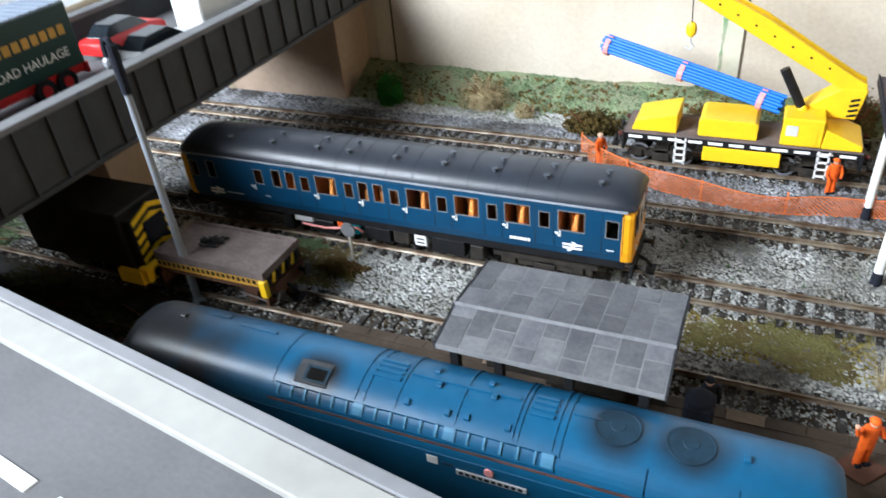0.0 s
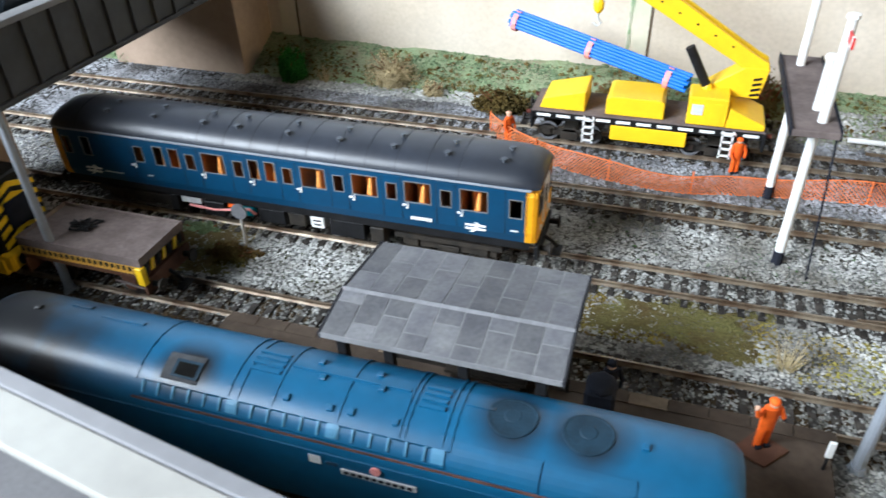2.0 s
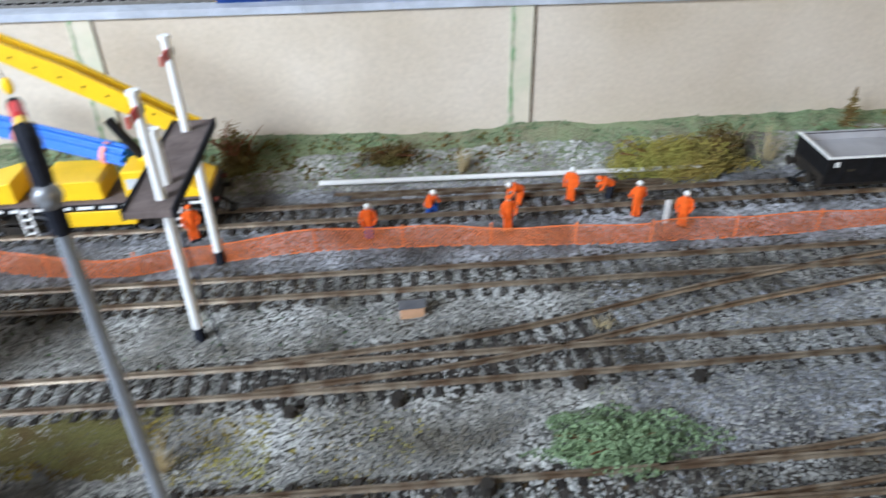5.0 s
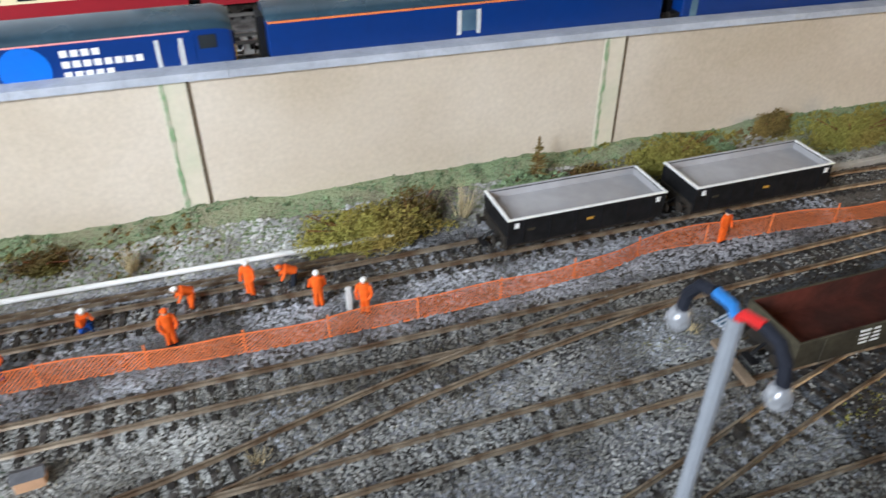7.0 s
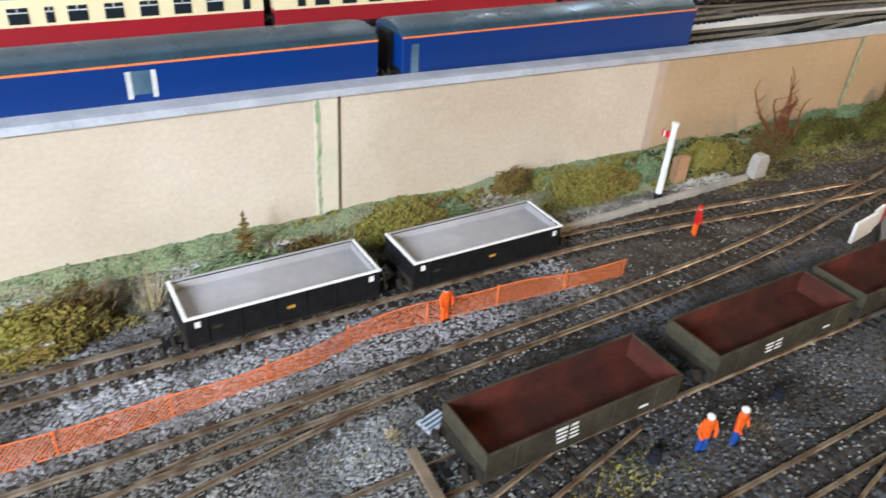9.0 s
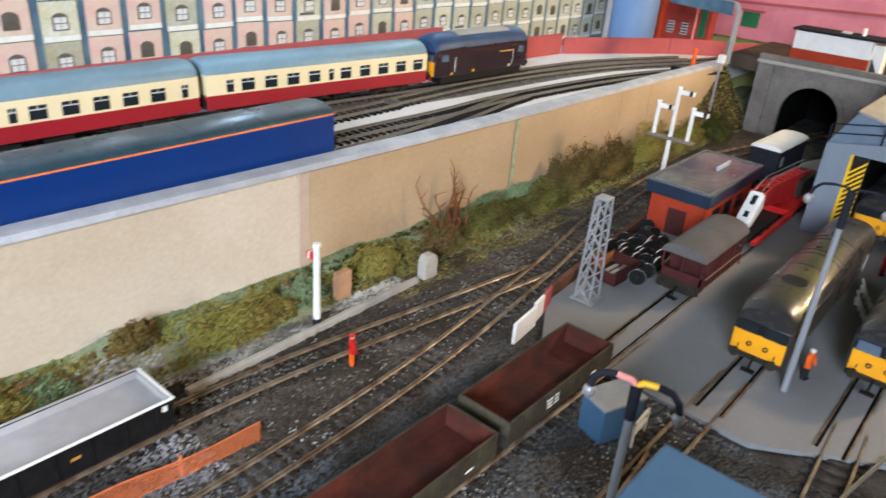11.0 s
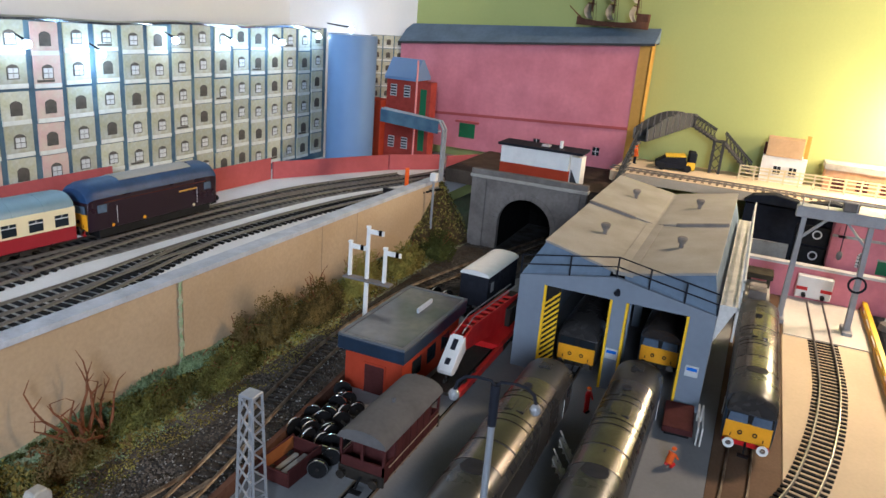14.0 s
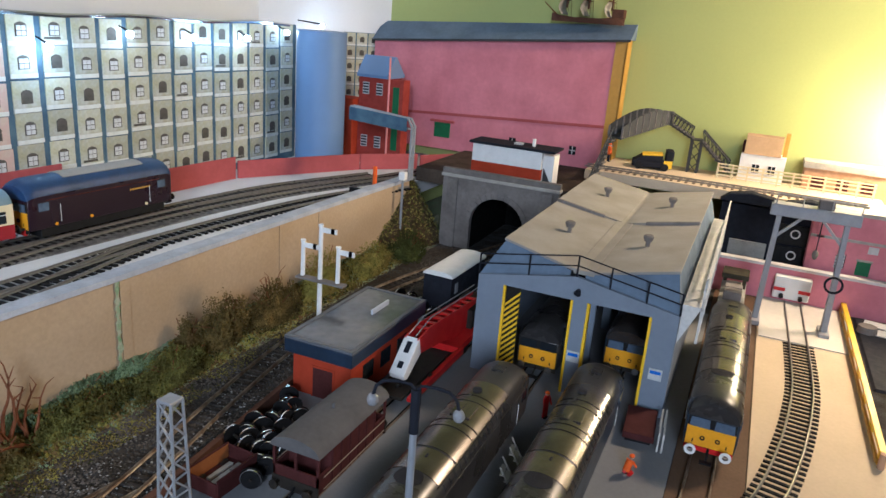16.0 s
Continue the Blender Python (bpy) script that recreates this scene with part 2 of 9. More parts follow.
M = {}
for key, args in {
    "rail_blue": dict(col=(0.004, 0.046, 0.105), rough=0.4, var=0.15, scale=40, bump=0.03),
    "loco_blue": dict(col=(0.008, 0.095, 0.2), rough=0.4, var=0.22, scale=30, bump=0.03),
    "coach_blue": dict(col=(0.002, 0.03, 0.17), rough=0.4, var=0.12, scale=30, bump=0.02),
    "roof_dark": dict(col=(0.022, 0.026, 0.034), rough=0.5, var=0.3, scale=35, bump=0.06),
    "roof_blue_grey": dict(col=(0.03, 0.06, 0.085), rough=0.3, var=0.3, scale=30, bump=0.04),
    "railcar_roof": dict(col=(0.026, 0.03, 0.04), rough=0.4, var=0.3, scale=35, bump=0.05, spec=0.45),
    "gutter_highlight": dict(col=(0.3, 0.32, 0.35), rough=0.35, var=0.3, scale=50, bump=0.04),
    "vent_grey": dict(col=(0.07, 0.08, 0.095), rough=0.45, var=0.2, scale=60, bump=0.03),
    "frame_grey": dict(col=(0.3, 0.29, 0.28), rough=0.4, metal=0.5, var=0.2, scale=80, bump=0.03),
    "black": dict(col=(0.012, 0.012, 0.013), rough=0.55, var=0.4, scale=200, bump=0.1),
    "oily_black": dict(col=(0.02, 0.018, 0.016), rough=0.6, var=0.4, scale=150, bump=0.2, col2=(0.05, 0.04, 0.03), mix=0.3),
    "yellow": dict(col=(0.86, 0.53, 0.01), rough=0.45, var=0.1, scale=60, bump=0.03),
    "warn_yellow": dict(col=(0.82, 0.36, 0.008), rough=0.45, var=0.12, scale=60, bump=0.03),
    "white": dict(col=(0.78, 0.78, 0.76), rough=0.5, var=0.08, scale=90, bump=0.05),
    "dirty_white": dict(col=(0.66, 0.65, 0.62), rough=0.6, var=0.2, scale=60, bump=0.08),
    "pile_blue": dict(col=(0.002, 0.14, 0.62), rough=0.5, var=0.1, scale=60, bump=0.02),
    "pink_band": dict(col=(0.8, 0.32, 0.3), rough=0.6, var=0.1),
    "orange_vest": dict(col=(0.85, 0.13, 0.015), rough=0.6, var=0.2, scale=300, bump=0.2),
    "mesh_orange": dict(col=(0.8, 0.21, 0.065), rough=0.6, var=0.2, scale=200, bump=0.1),
    "seat_orange": dict(col=(0.52, 0.18, 0.045), rough=0.7, var=0.15, scale=120, bump=0.05),
    "skin_buff": dict(col=(0.6, 0.36, 0.25), rough=0.7, var=0.1),
    "figure_blue": dict(col=(0.02, 0.07, 0.3), rough=0.7, var=0.2),
    "figure_dark": dict(col=(0.02, 0.022, 0.03), rough=0.7, var=0.2),
    "rail_steel": dict(col=(0.27, 0.22, 0.16), rough=0.46, metal=0.4, var=0.4, scale=90, bump=0.12, col2=(0.11, 0.07, 0.042), mix=0.55),
    "bright_rail": dict(col=(0.27, 0.255, 0.235), rough=0.32, metal=0.6, var=0.2, scale=120, bump=0.05),
    "sleeper": dict(col=(0.03, 0.027, 0.025), rough=0.9, var=0.4, scale=200, bump=0.3, col2=(0.075, 0.066, 0.058), mix=0.4, rand=0.4),
    "ballast_bed": dict(col=(0.075, 0.075, 0.077), rough=0.95, var=0.6, scale=60, bump=0.9, col2=(0.04, 0.035, 0.027), mix=0.5, fine=14, dist=0.002),
    "ballast_bed_pale": dict(col=(0.25, 0.25, 0.245), rough=0.95, var=0.6, scale=60, bump=0.9, col2=(0.09, 0.082, 0.068), mix=0.5, fine=14, dist=0.002),
    "ballast_stone": dict(col=(0.46, 0.46, 0.44), rough=0.9, var=0.5, scale=25, bump=0.25, col2=(0.13, 0.12, 0.1), mix=0.5, rand=0.8),
    "ballast_grey": dict(col=(0.42, 0.43, 0.46), rough=0.9, var=0.45, scale=22, bump=0.2, col2=(0.1, 0.095, 0.095), mix=0.55, rand=0.8),
    "earth": dict(col=(0.085, 0.06, 0.035), rough=0.95, var=0.5, scale=70, bump=0.8, fine=12, dist=0.002),
    "turf": dict(col=(0.26, 0.33, 0.185), rough=0.95, var=0.5, scale=45, bump=0.9, col2=(0.27, 0.26, 0.17), mix=0.5, fine=14, dist=0.002),
    "leaf_green": dict(col=(0.06, 0.14, 0.035), rough=0.85, var=0.4, scale=120, bump=0.3, rand=0.7),
    "leaf_mint": dict(col=(0.24, 0.33, 0.18), rough=0.85, var=0.35, scale=80, bump=0.3, rand=0.5),
    "leaf_olive": dict(col=(0.26, 0.25, 0.062), rough=0.85, var=0.35, scale=40, bump=0.3, rand=0.5, col2=(0.23, 0.15, 0.045), mix=0.35),
    "leaf_brown": dict(col=(0.14, 0.085, 0.035), rough=0.9, var=0.35, scale=40, bump=0.3, rand=0.45, col2=(0.12, 0.12, 0.035), mix=0.4),
    "leaf_umber": dict(col=(0.2, 0.14, 0.045), rough=0.9, var=0.4, scale=60, bump=0.3, rand=0.6, col2=(0.07, 0.055, 0.02), mix=0.5),
    "leaf_dark": dict(col=(0.065, 0.075, 0.022), rough=0.9, var=0.4, scale=120, bump=0.3, rand=0.6),
    "straw": dict(col=(0.52, 0.42, 0.24), rough=0.9, var=0.4, scale=120, bump=0.2, rand=0.5),
    "bramble": dict(col=(0.22, 0.085, 0.042), rough=0.85, var=0.35, scale=150, bump=0.3),
    "wall_buff": dict(col=(0.6, 0.53, 0.44), rough=0.8, var=0.2, scale=9, bump=0.15, col2=(0.47, 0.395, 0.3), mix=0.45, fine=40),
    "wall_tan_dimmed": dict(col=(0.48, 0.37, 0.25), rough=0.8, var=0.2, scale=9, bump=0.15, col2=(0.4, 0.29, 0.175), mix=0.45, fine=40),
    "pier_pink": dict(col=(0.52, 0.41, 0.33), rough=0.8, var=0.15, scale=20, bump=0.12),
    "line_orange": dict(col=(0.75, 0.2, 0.06), rough=0.5, var=0.1),
    "wall_pier": dict(col=(0.62, 0.56, 0.45), rough=0.8, var=0.12, scale=40, bump=0.12, col2=(0.5, 0.52, 0.38), mix=0.35),
    "moss_stain": dict(col=(0.2, 0.34, 0.17), rough=0.9, var=0.4, scale=150, bump=0.2, col2=(0.45, 0.43, 0.33), mix=0.5),
    "coping": dict(col=(0.46, 0.49, 0.55), rough=0.75, var=0.2, scale=60, bump=0.3, rand=0.12),
    "joint_dark": dict(col=(0.12, 0.09, 0.06), rough=0.9, var=0.3),
    "pier_brown": dict(col=(0.32, 0.24, 0.18), rough=0.8, var=0.2, scale=30, bump=0.1),
    "girder": dict(col=(0.05, 0.052, 0.055), rough=0.6, var=0.2, scale=40, bump=0.08),
    "road_grey": dict(col=(0.155, 0.152, 0.157), rough=0.85, var=0.2, scale=30, bump=0.25, fine=20),
    "slab_white": dict(col=(0.37, 0.365, 0.34), rough=0.75, var=0.15, scale=20, bump=0.1, col2=(0.3, 0.29, 0.27), mix=0.4),
    "parapet": dict(col=(0.23, 0.23, 0.24), rough=0.75, var=0.16, scale=20, bump=0.08),
    "slate": dict(col=(0.085, 0.085, 0.095), rough=0.6, var=0.4, scale=90, bump=0.3, col2=(0.13, 0.13, 0.135), mix=0.5, rand=0.5),
    "slate_trim": dict(col=(0.17, 0.17, 0.18), rough=0.6, var=0.25),
    "platform_top": dict(col=(0.09, 0.068, 0.052), rough=0.85, var=0.35, scale=50, bump=0.25),
    "platform_edge": dict(col=(0.2, 0.15, 0.105), rough=0.85, var=0.3, scale=80, bump=0.25, rand=0.35),
    "wagon_deck": dict(col=(0.17, 0.135, 0.125), rough=0.8, var=0.35, scale=80, bump=0.3),
    "wagon_brown": dict(col=(0.12, 0.06, 0.04), rough=0.8, var=0.3, scale=80, bump=0.2),
    "wagon_olive": dict(col=(0.07, 0.062, 0.042), rough=0.75, var=0.4, scale=60, bump=0.15, col2=(0.035, 0.03, 0.022), mix=0.45),
    "wagon_red": dict(col=(0.11, 0.032, 0.023), rough=0.8, var=0.35, scale=45, bump=0.2, col2=(0.05, 0.022, 0.018), mix=0.5),
    "hopper_grey": dict(col=(0.4, 0.4, 0.42), rough=0.6, var=0.2, scale=18, bump=0.05, col2=(0.29, 0.28, 0.28), mix=0.35),
    "bauxite": dict(col=(0.075, 0.024, 0.023), rough=0.7, var=0.25, scale=60, bump=0.1),
    "van_roof": dict(col=(0.12, 0.115, 0.115), rough=0.7, var=0.2, scale=40, bump=0.1),
    "red": dict(col=(0.55, 0.015, 0.015), rough=0.4, var=0.12, scale=60, bump=0.03),
    "brick_orange": dict(col=(0.37, 0.05, 0.022), rough=0.8, var=0.15, scale=60, bump=0.1),
    "brick_red": dict(col=(0.36, 0.06, 0.045), rough=0.75, var=0.2, scale=90, bump=0.2),
    "brick_pink": dict(col=(0.66, 0.24, 0.28), rough=0.8, var=0.12, scale=25, bump=0.1, col2=(0.55, 0.19, 0.23), mix=0.5),
    "fence_pink": dict(col=(0.42, 0.1, 0.1), rough=0.8, var=0.15, scale=30, bump=0.1),
    "roof_slate_blue": dict(col=(0.15, 0.2, 0.27), rough=0.7, var=0.2, scale=30, bump=0.15),
    "blue_paper": dict(col=(0.15, 0.25, 0.44), rough=0.5, var=0.06, scale=10, bump=0.03),
    "shed_grey": dict(col=(0.2, 0.235, 0.29), rough=0.6, var=0.1, scale=25, bump=0.05),
    "shed_roof": dict(col=(0.31, 0.295, 0.27), rough=0.85, var=0.15, scale=25, bump=0.12, fine=25, col2=(0.22, 0.205, 0.18), mix=0.35),
    "depot_floor": dict(col=(0.22, 0.225, 0.235), rough=0.7, var=0.12, scale=14, bump=0.06, fine=30),
    "pit_dark": dict(col=(0.01, 0.01, 0.01), rough=0.9, var=0.3, spec=0.01),
    "board": dict(col=(0.62, 0.5, 0.35), rough=0.75, var=0.1, scale=12, bump=0.05, fine=30),
    "board_white": dict(col=(0.66, 0.62, 0.56), rough=0.7, var=0.1, scale=20, bump=0.05),
    "deck_grey": dict(col=(0.68, 0.67, 0.66), rough=0.8, var=0.12, scale=20, bump=0.1, fine=20),
    "stone_grey": dict(col=(0.22, 0.2, 0.185), rough=0.85, var=0.3, scale=35, bump=0.3),
    "stone_pale": dict(col=(0.42, 0.4, 0.36), rough=0.85, var=0.2, scale=80, bump=0.3),
    "steel_grey": dict(col=(0.33, 0.34, 0.36), rough=0.5, metal=0.3, var=0.15, scale=80, bump=0.08),
    "lamp_grey": dict(col=(0.27, 0.29, 0.32), rough=0.5, metal=0.2, var=0.1),
    "cream": dict(col=(0.72, 0.63, 0.4), rough=0.45, var=0.06, scale=30, bump=0.02),
    "crimson": dict(col=(0.28, 0.012, 0.02), rough=0.42, var=0.1, scale=30, bump=0.02),
    "roof_pale_blue": dict(col=(0.16, 0.26, 0.33), rough=0.45, var=0.15, scale=30, bump=0.04),
    "maroon_dark": dict(col=(0.02, 0.008, 0.014), rough=0.3, var=0.15, scale=30, bump=0.02),
    "loco_dark": dict(col=(0.028, 0.027, 0.027), rough=0.3, metal=0.0, var=0.4, scale=35, bump=0.08, col2=(0.05, 0.047, 0.044), mix=0.4),
    "loco_navy": dict(col=(0.016, 0.03, 0.05), rough=0.35, var=0.25, scale=35, bump=0.05),
    "silver_roof": dict(col=(0.2, 0.172, 0.16), rough=0.24, metal=0.85, var=0.35, scale=40, bump=0.12, col2=(0.08, 0.073, 0.065), mix=0.45),
    "chrome": dict(col=(0.7, 0.7, 0.7), rough=0.15, metal=1.0, var=0.1),
    "lemon": dict(col=(0.42, 0.46, 0.17), rough=0.85, var=0.05, scale=4, bump=0.05, fine=80),
    "room_white": dict(col=(0.78, 0.79, 0.8), rough=0.85, var=0.03, scale=4, bump=0.03, fine=60),
    "print_stone": dict(col=(0.37, 0.36, 0.23), rough=0.6, var=0.3, scale=60, bump=0.04, col2=(0.46, 0.47, 0.42), mix=0.5, rand=0.45),
    "print_sill": dict(col=(0.68, 0.7, 0.66), rough=0.7, var=0.12, scale=60, bump=0.04),
    "print_blue": dict(col=(0.045, 0.09, 0.145), rough=0.6, var=0.2, scale=30, bump=0.04, col2=(0.12, 0.2, 0.25), mix=0.4),
    "print_dark": dict(col=(0.11, 0.1, 0.085), rough=0.6, var=0.3, scale=60, bump=0.04),
    "print_pink": dict(col=(0.55, 0.36, 0.33), rough=0.7, var=0.12, scale=60, bump=0.04, col2=(0.55, 0.5, 0.4), mix=0.4),
    "pane_pale": dict(col=(0.6, 0.62, 0.62), rough=0.4, var=0.2, scale=200, bump=0.02),
    "green_door": dict(col=(0.01, 0.14, 0.05), rough=0.5, var=0.15, scale=80, bump=0.05),
    "teal": dict(col=(0.0, 0.25, 0.3), rough=0.6, var=0.1),
    "dark_glass": dict(col=(0.015, 0.02, 0.025), rough=0.08, var=0.1, bump=0.0),
    "window_blue": dict(col=(0.03, 0.06, 0.1), rough=0.12, var=0.2, bump=0.0),
    # brighter copy of window_blue, with the light on the windscreens put into the colour
    "window_lit": dict(col=(0.1, 0.14, 0.2), rough=0.15, var=0.3, scale=60, bump=0.0),
    "tank_blue": dict(col=(0.06, 0.14, 0.25), rough=0.5, var=0.12, scale=30, bump=0.05),
    "plinth": dict(col=(0.5, 0.3, 0.18), rough=0.7, var=0.15),
    "grime": dict(col=(0.03, 0.03, 0.034), rough=0.7, var=0.3, scale=120, bump=0.1),
    "hazard_black": dict(col=(0.015, 0.014, 0.012), rough=0.6, var=0.2),
    "gold": dict(col=(0.5, 0.27, 0.04), rough=0.5, var=0.1),
    "floor_room": dict(col=(0.12, 0.1, 0.09), rough=0.8, var=0.2, scale=8, bump=0.1),
    "room_dim": dict(col=(0.16, 0.15, 0.14), rough=0.9, var=0.1, scale=4, bump=0.03, fine=60),
    "exhaust_grey": dict(col=(0.06, 0.062, 0.066), rough=0.7, var=0.35, scale=90, bump=0.1),
    "fan_soot": dict(col=(0.014, 0.038, 0.062), rough=0.6, var=0.4, scale=120, bump=0.2),
    "roof_edge": dict(col=(0.12, 0.13, 0.145), rough=0.45, var=0.2, scale=60, bump=0.05),
    "office_sheet": dict(col=(0.075, 0.085, 0.105), rough=0.16, var=0.5, scale=18, bump=0.03, col2=(0.16, 0.16, 0.16), mix=0.5, spec=0.6),
    "office_roof": dict(col=(0.02, 0.036, 0.066), rough=0.35, var=0.4, scale=25, bump=0.04),
    "lorry_green": dict(col=(0.006, 0.03, 0.022), rough=0.4, var=0.15, scale=60, bump=0.03),
    "tape_blue": dict(col=(0.02, 0.16, 0.45), rough=0.5, var=0.15),
    "upper_ballast": dict(col=(0.19, 0.182, 0.175), rough=0.95, var=0.5, scale=150, bump=0.8, fine=9, dist=0.001),
    "sleeper_black": dict(col=(0.018, 0.017, 0.017), rough=0.8, var=0.3, scale=200, bump=0.2, rand=0.3),
    "lining_faded": dict(col=(0.17, 0.085, 0.07), rough=0.6, var=0.4, scale=150, bump=0.05),
    "moss_mat": dict(col=(0.13, 0.095, 0.042), rough=0.95, var=0.6, scale=50, bump=0.9, col2=(0.175, 0.165, 0.062), mix=0.5, fine=14, dist=0.002),
    "lining_brown": dict(col=(0.3, 0.11, 0.035), rough=0.6, var=0.15, scale=120, bump=0.05),
    "bush_fern": dict(col=(0.2, 0.2, 0.055), rough=0.85, var=0.45, scale=60, bump=0.3, rand=0.6, col2=(0.09, 0.08, 0.025), mix=0.5),
    "bush_bright": dict(col=(0.05, 0.25, 0.05), rough=0.85, var=0.4, scale=120, bump=0.3, rand=0.6),
    "loco_roof_blue": dict(col=(0.02, 0.055, 0.14), rough=0.5, var=0.3, scale=40, bump=0.04),
    "moss_grey": dict(col=(0.2, 0.215, 0.13), rough=0.9, var=0.4, scale=60, bump=0.3, rand=0.45, col2=(0.26, 0.24, 0.17), mix=0.5),
    "panel_lit_blue": dict(col=(0.07, 0.22, 0.36), rough=0.4, var=0.15, scale=60, bump=0.03),
    "girder_cap": dict(col=(0.17, 0.17, 0.175), rough=0.65, var=0.2, scale=40, bump=0.1),
    "ballast_dirty": dict(col=(0.12, 0.105, 0.09), rough=0.92, var=0.5, scale=22, bump=0.25, col2=(0.05, 0.04, 0.03), mix=0.55, rand=0.7),
    "hut_tan": dict(col=(0.46, 0.31, 0.18), rough=0.7, var=0.15, scale=40, bump=0.08),
    "slab_joint": dict(col=(0.2, 0.2, 0.205), rough=0.8, var=0.3, scale=60, bump=0.1),
    "ballast_slate": dict(col=(0.12, 0.13, 0.145), rough=0.9, var=0.45, scale=22, bump=0.2, col2=(0.05, 0.045, 0.04), mix=0.55, rand=0.8),
    "timber_dark": dict(col=(0.15, 0.095, 0.06), rough=0.75, var=0.25, scale=20, bump=0.1, fine=20),
}.items():
    M[key] = mat(key, **args)
M["glass"] = glass("clear_glazing")
M["bulb_clear"] = mat("bulb_clear", (0.36, 0.37, 0.39), rough=0.12, metal=0.25, var=0.3, scale=150, bump=0.1)
M["led"] = glow("led_white", (0.7, 0.9, 1.0), 80.0)
M["bulb"] = glow("warm_bulb", (1.0, 0.8, 0.42), 30.0)


def soot_shaded(base, name, spots):
    """A copy of a paint with ragged exhaust soot and painted shade lying round given places of the thing (mm)."""
    m = M[base].copy()
    m.name = name
    n, l = m.node_tree.nodes, m.node_tree.links
    p = n["Principled BSDF"]
    clean = p.inputs["Base Color"].links[0].from_socket
    tc, blot = n.new("ShaderNodeTexCoord"), n.new("ShaderNodeTexNoise")
    blot.inputs["Scale"].default_value, blot.inputs["Detail"].default_value = 45.0, 5.0
    l.new(tc.outputs["Object"], blot.inputs["Vector"])
    total = None
    for x, y, z, r in spots:
        d = n.new("ShaderNodeVectorMath")
        d.operation = "DISTANCE"
        d.inputs[1].default_value = (x * K, y * K, z * K)
        l.new(tc.outputs["Object"], d.inputs[0])
        f = n.new("ShaderNodeMapRange")
        f.inputs["From Min"].default_value, f.inputs["From Max"].default_value = r * K * 0.25, r * K
        f.inputs["To Min"].default_value, f.inputs["To Max"].default_value = 2.3, 0.0
        l.new(d.outputs["Value"], f.inputs["Value"])
        if total is None:
            total = f.outputs[0]
        else:
            mxm = n.new("ShaderNodeMath")
            mxm.operation = "MAXIMUM"
            l.new(total, mxm.inputs[0])
            l.new(f.outputs[0], mxm.inputs[1])
            total = mxm.outputs[0]
    k = n.new("ShaderNodeMath")
    k.operation, k.use_clamp = "MULTIPLY", True
    l.new(total, k.inputs[0])
    l.new(blot.outputs["Fac"], k.inputs[1])
    mx = n.new("ShaderNodeMix")
    mx.data_type = "RGBA"
    l.new(k.outputs[0], mx.inputs["Factor"])
    l.new(clean, mx.inputs["A"])
    mx.inputs["B"].default_value = (0.012, 0.013, 0.015, 1)
    l.new(mx.outputs["Result"], p.inputs["Base Color"])
    return m


# first two spots mix soot with the bridge's shade, painted in; the rest are soot
M["loco_sooty"] = soot_shaded("loco_blue", "loco_sooty", ((4, -16, 40, 78), (4, 12, 44, 40), (86, -8, 47, 13), (186.1, 0, 49, 14), (206.9, 0, 49, 14)))

# ------------------------------------------------------------------ room
R0X, R1X, R0Y, R1Y = -1500, 1790, -800, 520
solid("floor", G().box(R0X, R1X, R0Y, R1Y, -760, -740), M["floor_room"], "dark carpeted room floor below the layout", "floor", kind="structure")
solid("ceiling", G().box(R0X, R1X, R0Y, R1Y, 1500, 1520), M["room_dim"], "plain dull room ceiling", "ceiling", kind="structure")
solid("wall_east", G().box(1770, 1790, R0Y, 520, -740, 1500), M["lemon"], "lime green painted room wall behind the station", "wall", kind="structure")
solid("wall_north", G().box(R0X, 1770, 470, 490, -740, 1500), M["room_white"], "white painted room wall above the backscene", "wall", kind="structure")
solid("wall_west", G().box(R0X - 20, R0X, R0Y, 470, -740, 1500), M["room_dim"], "plain dull room wall", "wall", kind="structure")
solid("wall_corner", G().prism([(1590, 470), (1770, 356), (1770, 470)], -740, 1500, "z"), M["room_white"], "white boxed-in corner of the room", "wall", kind="structure")
g = G()
g.box(R0X, R1X, R0Y - 20, R0Y, -740, 300).box(R0X, R1X, R0Y - 20, R0Y, 1060, 1500)
g.box(R0X, -1160, R0Y - 20, R0Y, 300, 1060).box(-360, R1X, R0Y - 20, R0Y, 300, 1060)
solid("wall_south", g, M["room_dim"], "dull room wall with a wide window opening", "wall", kind="structure")
g = G()
for x in (-1160, -780, -400):
    g.box(x, x + 40, R0Y - 16, R0Y - 4, 300, 1060)
g.box(-1120, -400, R0Y - 16, R0Y - 4, 300, 340).box(-1120, -400, R0Y - 16, R0Y - 4, 1020, 1060)
solid("window_1", g, M["white"], "white framed window behind the layout", "window", kind="structure")

# ------------------------------------------------------------------ ground
WALL = [(-420, 236), (-230, 231), (-60, 222), (180, 213), (330, 211), (590, 210.5), (850, 206), (1085, 200), (1350, 198), (1540, 196)]


def wall_y(x):
    return float(np.interp(x, [p[0] for p in WALL], [p[1] for p in WALL]))


TUNNEL_LINE = [(560, 72), (800, 79), (980, 102), (1100, 124), (1213, 139), (1340, 138), (1450, 118), (1560, 88), (1640, 66)]
BACK_LINE = [(-600, 141), (200, 139), (560, 139), (720, 137), (800, 130), (900, 116), (990, 104)]


